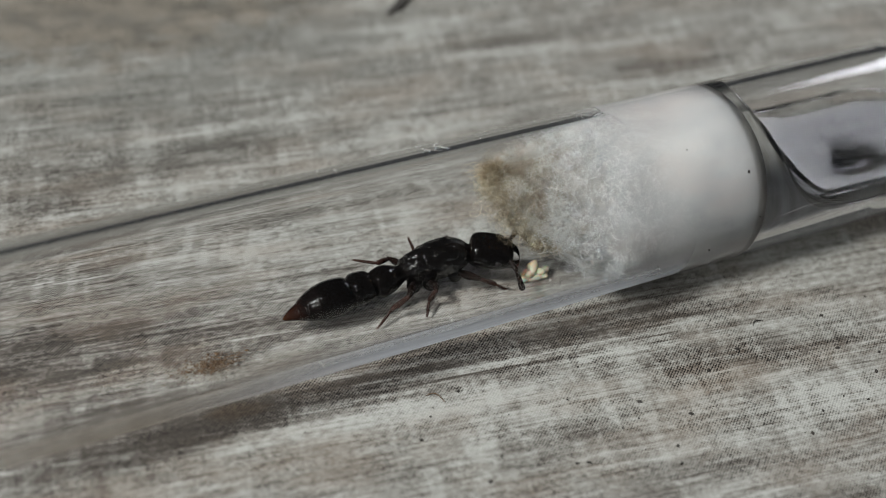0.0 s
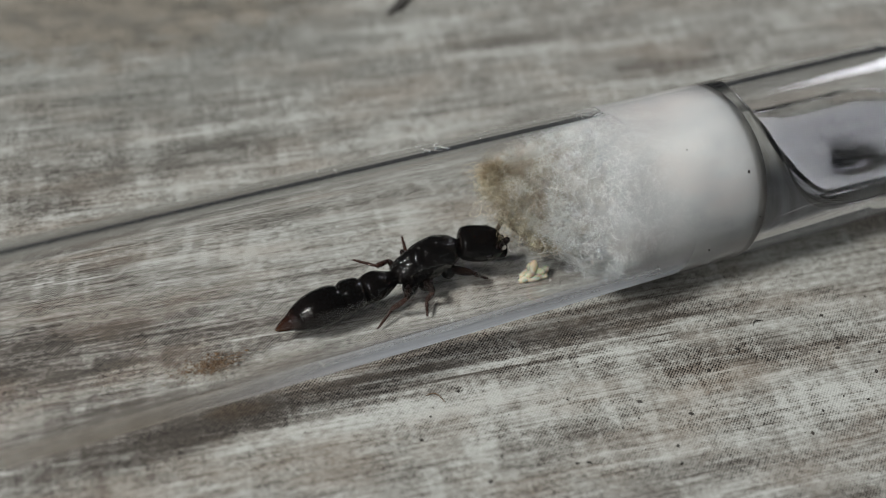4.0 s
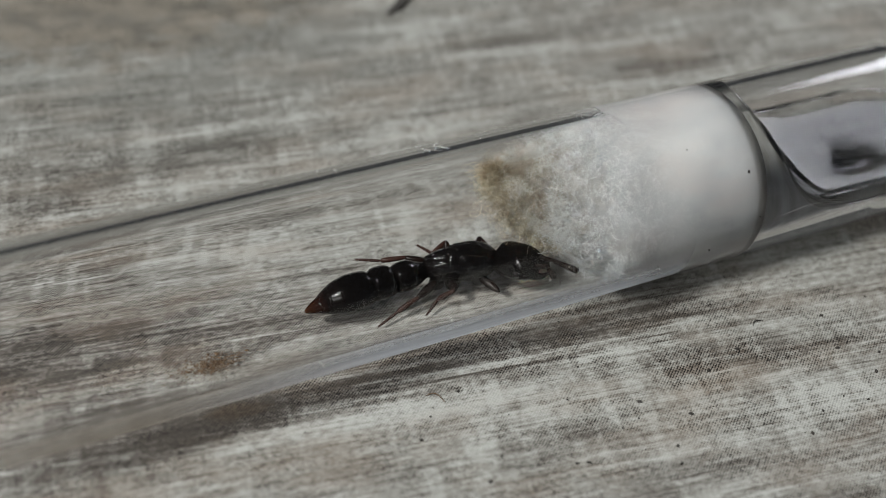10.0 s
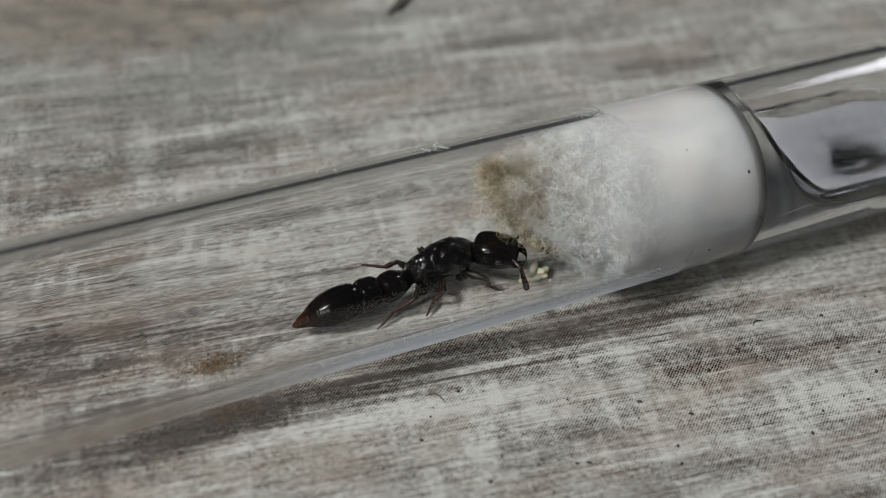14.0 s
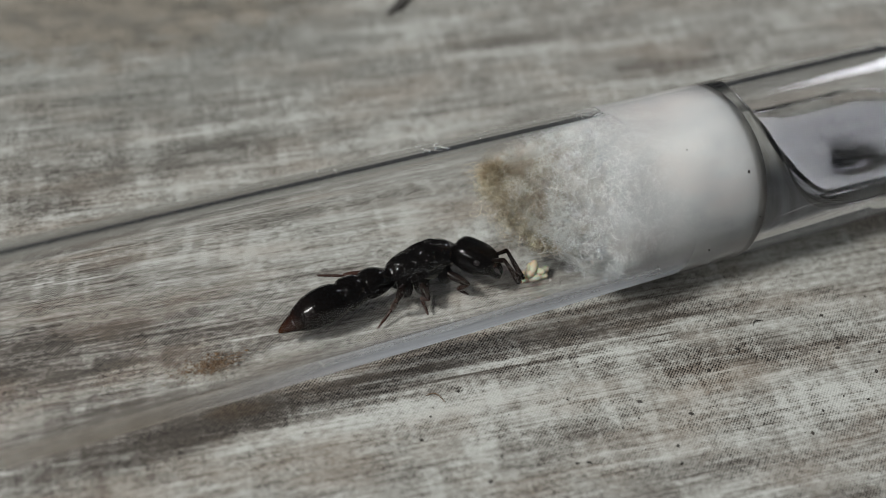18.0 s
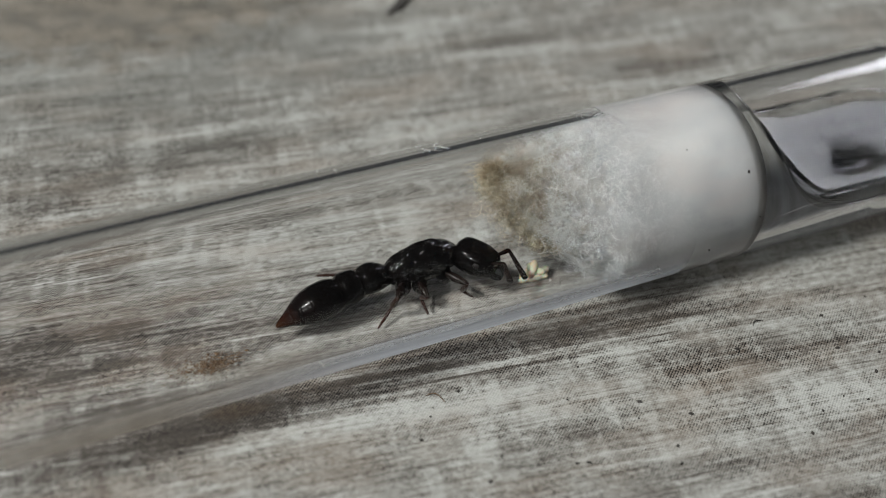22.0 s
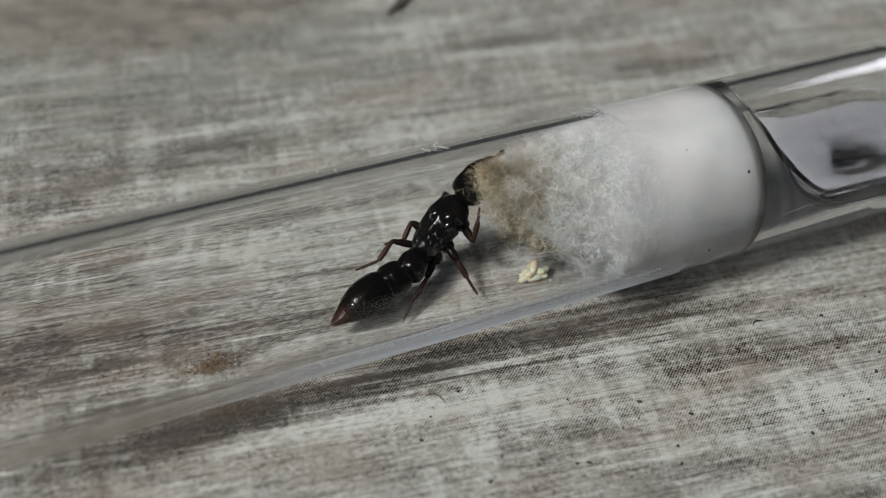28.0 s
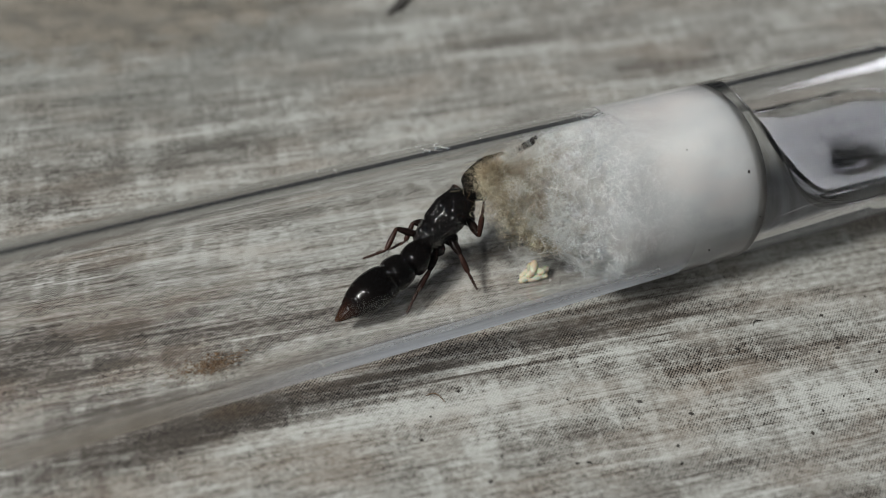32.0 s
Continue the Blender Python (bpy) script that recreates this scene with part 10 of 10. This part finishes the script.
    walk(ant_parts["tibia_far_h"], [
        (0, pose(-0.00230, 0.00237, -0.00139, 60.1, -27.6, -148.2)),
        (0.5, pose(-0.00220, 0.00239, -0.00143, 62.9, -27.5, -144.2)),
        (1, pose(-0.00201, 0.00242, -0.00141, 62.9, -25.7, -144.1)),
        (1.5, pose(-0.00142, 0.00239, -0.00140, 58.3, -25.5, -149.4)),
        (2, pose(-0.00151, 0.00241, -0.00138, 52.0, -28.0, -152.7)),
        (2.5, pose(-0.00161, 0.00244, -0.00133, 53.1, -27.6, -150.2)),
        (3, pose(-0.00158, 0.00242, -0.00136, 52.7, -28.8, -150.7)),
        (3.5, pose(-0.00154, 0.00242, -0.00133, 46.8, -29.3, -156.9)),
        (5.5, pose(-0.00192, 0.00241, -0.00145, 69.2, -25.8, -136.2)),
        (6, pose(-0.00186, 0.00241, -0.00148, 69.1, -26.6, -137.6)),
        (6.5, pose(-0.00189, 0.00241, -0.00148, 67.9, -27.1, -137.9)),
        (7, pose(-0.00227, 0.00234, -0.00151, 64.4, -28.7, -143.5)),
        (7.5, pose(-0.00218, 0.00249, -0.00097, 60.4, -10.1, -149.9)),
        (8, pose(-0.00265, 0.00232, -0.00108, 54.4, -14.3, -161.2)),
        (8.5, pose(-0.00295, 0.00193, -0.00011, 53.5, 23.1, -170.2)),
        (9, pose(-0.00333, 0.00162, -0.00035, 52.4, 14.9, -173.8)),
        (9.5, pose(-0.00348, 0.00141, -0.00053, 50.7, 7.4, 177.7)),
        (10, pose(-0.00352, 0.00139, -0.00077, 50.0, 11.2, 173.0)),
        (11, pose(-0.00345, 0.00153, -0.00068, 50.7, 15.7, 176.2)),
        (12, pose(-0.00329, 0.00168, -0.00037, 52.5, 15.7, -177.2)),
        (12.5, pose(-0.00327, 0.00168, -0.00031, 55.0, 19.5, -168.8)),
        (13, pose(-0.00269, 0.00229, -0.00113, 59.4, -12.0, -153.5)),
        (13.5, pose(-0.00249, 0.00228, -0.00150, 55.4, -30.0, -160.2)),
        (14, pose(-0.00212, 0.00242, -0.00139, 57.6, -27.5, -151.8)),
        (14.5, pose(-0.00167, 0.00245, -0.00132, 61.5, -23.3, -146.8)),
        (16.5, pose(-0.00322, 0.00175, -0.00030, 43.3, -4.8, 158.4)),
        (17, pose(-0.00325, 0.00172, -0.00032, 43.2, -4.1, 160.0)),
        (17.5, pose(-0.00330, 0.00168, -0.00039, 43.1, -1.7, 161.8)),
        (18, pose(-0.00331, 0.00166, -0.00037, 43.0, -2.4, 162.5)),
        (18.5, pose(-0.00326, 0.00170, -0.00031, 43.0, 1.4, 167.7)),
        (19, pose(-0.00292, 0.00183, 0.00007, 43.1, -0.6, -177.6)),
        (19.5, pose(-0.00297, 0.00181, 0.00004, 43.1, 0.3, -177.6)),
        (20, pose(-0.00307, 0.00173, 0.00000, 43.2, -3.9, 178.1)),
        (20.5, pose(-0.00307, 0.00173, -0.00000, 43.2, -4.0, 177.9)),
        (21, pose(-0.00324, 0.00172, -0.00029, 43.3, 3.0, 169.4)),
        (21.5, pose(-0.00328, 0.00170, -0.00034, 43.2, -0.6, 164.3)),
        (22, pose(-0.00342, 0.00154, -0.00054, 43.3, 3.4, 167.2)),
        (22.5, pose(-0.00341, 0.00157, -0.00053, 43.2, 3.1, 166.3)),
        (23, pose(-0.00338, 0.00160, -0.00050, 43.2, 2.2, 164.8)),
        (23.5, pose(-0.00333, 0.00168, -0.00048, 43.1, 1.7, 161.6)),
        (24, pose(-0.00325, 0.00180, -0.00051, 42.8, 3.4, 156.5)),
        (24.5, pose(-0.00324, 0.00182, -0.00053, 42.8, 4.2, 155.4)),
        (25, pose(-0.00318, 0.00187, -0.00046, 42.6, 2.0, 153.1)),
        (25.5, pose(-0.00320, 0.00184, -0.00043, 42.7, 0.6, 154.6)),
        (27.5, pose(-0.00273, 0.00197, 0.00010, 48.5, 15.6, -166.1)),
        (28, pose(-0.00273, 0.00193, 0.00015, 47.2, 0.6, -175.2)),
        (28.5, pose(-0.00288, 0.00186, 0.00008, 47.7, 7.8, -168.1)),
        (29, pose(-0.00295, 0.00182, 0.00005, 47.3, 5.7, -171.0)),
        (29.5, pose(-0.00293, 0.00182, 0.00008, 47.7, 5.8, -168.0)),
        (30, pose(-0.00231, 0.00208, 0.00024, 48.5, 11.6, -162.2)),
        (30.5, pose(-0.00246, 0.00203, 0.00022, 48.3, 8.4, -163.4)),
        (31, pose(-0.00246, 0.00203, 0.00022, 49.3, 12.8, -158.1)),
        (31.5, pose(-0.00257, 0.00199, 0.00020, 48.5, 8.5, -162.2)),
        (32, pose(-0.00269, 0.00194, 0.00018, 48.4, 7.2, -163.4)),
    ])
    walk(ant_parts["tarsus_far_h"], [
        (0, pose(-0.00350, 0.00163, -0.00065, -39.0, 8.2, 139.7)),
        (0.5, pose(-0.00335, 0.00156, -0.00069, -38.9, 8.3, 139.9)),
        (1, pose(-0.00318, 0.00158, -0.00071, -39.2, 6.8, 138.2)),
        (1.5, pose(-0.00267, 0.00165, -0.00071, -39.7, -1.2, 128.2)),
        (2, pose(-0.00277, 0.00176, -0.00062, -39.6, -2.2, 126.5)),
        (2.5, pose(-0.00284, 0.00174, -0.00058, -39.6, -1.5, 127.7)),
        (3, pose(-0.00281, 0.00174, -0.00059, -39.6, -0.9, 126.7)),
        (3.5, pose(-0.00283, 0.00188, -0.00054, -39.5, -2.4, 124.0)),
        (5.5, pose(-0.00296, 0.00142, -0.00076, -38.9, 7.3, 139.0)),
        (6, pose(-0.00291, 0.00144, -0.00077, -39.1, 7.7, 137.8)),
        (6.5, pose(-0.00294, 0.00145, -0.00075, -39.1, 7.6, 137.3)),
        (7, pose(-0.00340, 0.00150, -0.00074, -38.4, 10.7, 142.1)),
        (7.5, pose(-0.00354, 0.00170, -0.00069, -38.7, 8.8, 140.0)),
        (8, pose(-0.00411, 0.00182, -0.00069, -38.2, 11.7, 142.9)),
        (8.5, pose(-0.00440, 0.00168, -0.00073, -37.2, 14.1, 147.5)),
        (9, pose(-0.00486, 0.00145, -0.00076, -35.3, 15.5, 154.9)),
        (9.5, pose(-0.00507, 0.00148, -0.00074, -35.2, 15.7, 155.3)),
        (10, pose(-0.00508, 0.00158, -0.00108, -33.5, 4.0, 165.0)),
        (11, pose(-0.00498, 0.00163, -0.00111, -33.6, 4.6, 163.8)),
        (12, pose(-0.00483, 0.00161, -0.00080, -35.9, 17.2, 151.8)),
        (12.5, pose(-0.00475, 0.00139, -0.00084, -34.8, 18.5, 155.3)),
        (13, pose(-0.00409, 0.00159, -0.00080, -37.2, 15.8, 147.3)),
        (13.5, pose(-0.00379, 0.00180, -0.00070, -38.9, 11.6, 139.8)),
        (14, pose(-0.00337, 0.00175, -0.00065, -39.7, 8.0, 135.6)),
        (14.5, pose(-0.00290, 0.00164, -0.00068, -40.0, 2.6, 131.7)),
        (16.5, pose(-0.00470, 0.00234, -0.00017, -41.5, -11.8, 150.4)),
        (17, pose(-0.00475, 0.00226, -0.00021, -41.8, -11.1, 152.0)),
        (17.5, pose(-0.00482, 0.00218, -0.00035, -42.2, -8.7, 153.9)),
        (18, pose(-0.00483, 0.00214, -0.00031, -42.3, -9.3, 154.5)),
        (18.5, pose(-0.00483, 0.00204, -0.00035, -42.5, -8.7, 156.1)),
        (19, pose(-0.00452, 0.00177, 0.00009, -40.5, -4.2, 138.0)),
        (19.5, pose(-0.00457, 0.00174, 0.00004, -40.5, -3.0, 138.8)),
        (20, pose(-0.00466, 0.00179, 0.00011, -40.5, -3.7, 138.4)),
        (20.5, pose(-0.00467, 0.00179, 0.00011, -40.5, -3.7, 138.4)),
        (21, pose(-0.00481, 0.00201, -0.00038, -42.4, -8.3, 156.4)),
        (21.5, pose(-0.00482, 0.00213, -0.00033, -42.1, -9.1, 154.6)),
        (22, pose(-0.00498, 0.00190, -0.00064, -42.6, -3.6, 159.4)),
        (22.5, pose(-0.00496, 0.00194, -0.00062, -42.6, -3.9, 158.5)),
        (23, pose(-0.00492, 0.00202, -0.00056, -42.5, -4.9, 157.0)),
        (23.5, pose(-0.00484, 0.00219, -0.00053, -42.2, -5.5, 153.9)),
        (24, pose(-0.00472, 0.00243, -0.00061, -41.8, -4.1, 149.2)),
        (24.5, pose(-0.00469, 0.00249, -0.00065, -41.7, -3.4, 148.1)),
        (25, pose(-0.00461, 0.00259, -0.00052, -41.5, -5.7, 145.8)),
        (25.5, pose(-0.00464, 0.00252, -0.00045, -41.7, -6.9, 147.2)),
        (27.5, pose(-0.00422, 0.00160, -0.00033, -42.0, 18.5, 144.5)),
        (28, pose(-0.00432, 0.00180, 0.00014, -42.4, 10.1, 142.9)),
        (28.5, pose(-0.00444, 0.00153, -0.00013, -41.2, 14.9, 148.3)),
        (29, pose(-0.00452, 0.00157, -0.00011, -41.3, 15.0, 148.1)),
        (29.5, pose(-0.00448, 0.00149, -0.00008, -40.7, 13.5, 150.2)),
        (30, pose(-0.00380, 0.00160, -0.00008, -42.9, 9.2, 139.3)),
        (30.5, pose(-0.00398, 0.00158, -0.00001, -42.5, 8.7, 141.8)),
        (31, pose(-0.00391, 0.00145, -0.00014, -42.1, 10.3, 144.1)),
        (31.5, pose(-0.00408, 0.00150, -0.00003, -42.0, 9.3, 144.6)),
        (32, pose(-0.00421, 0.00148, -0.00002, -41.9, 10.0, 145.7)),
    ])


motions()
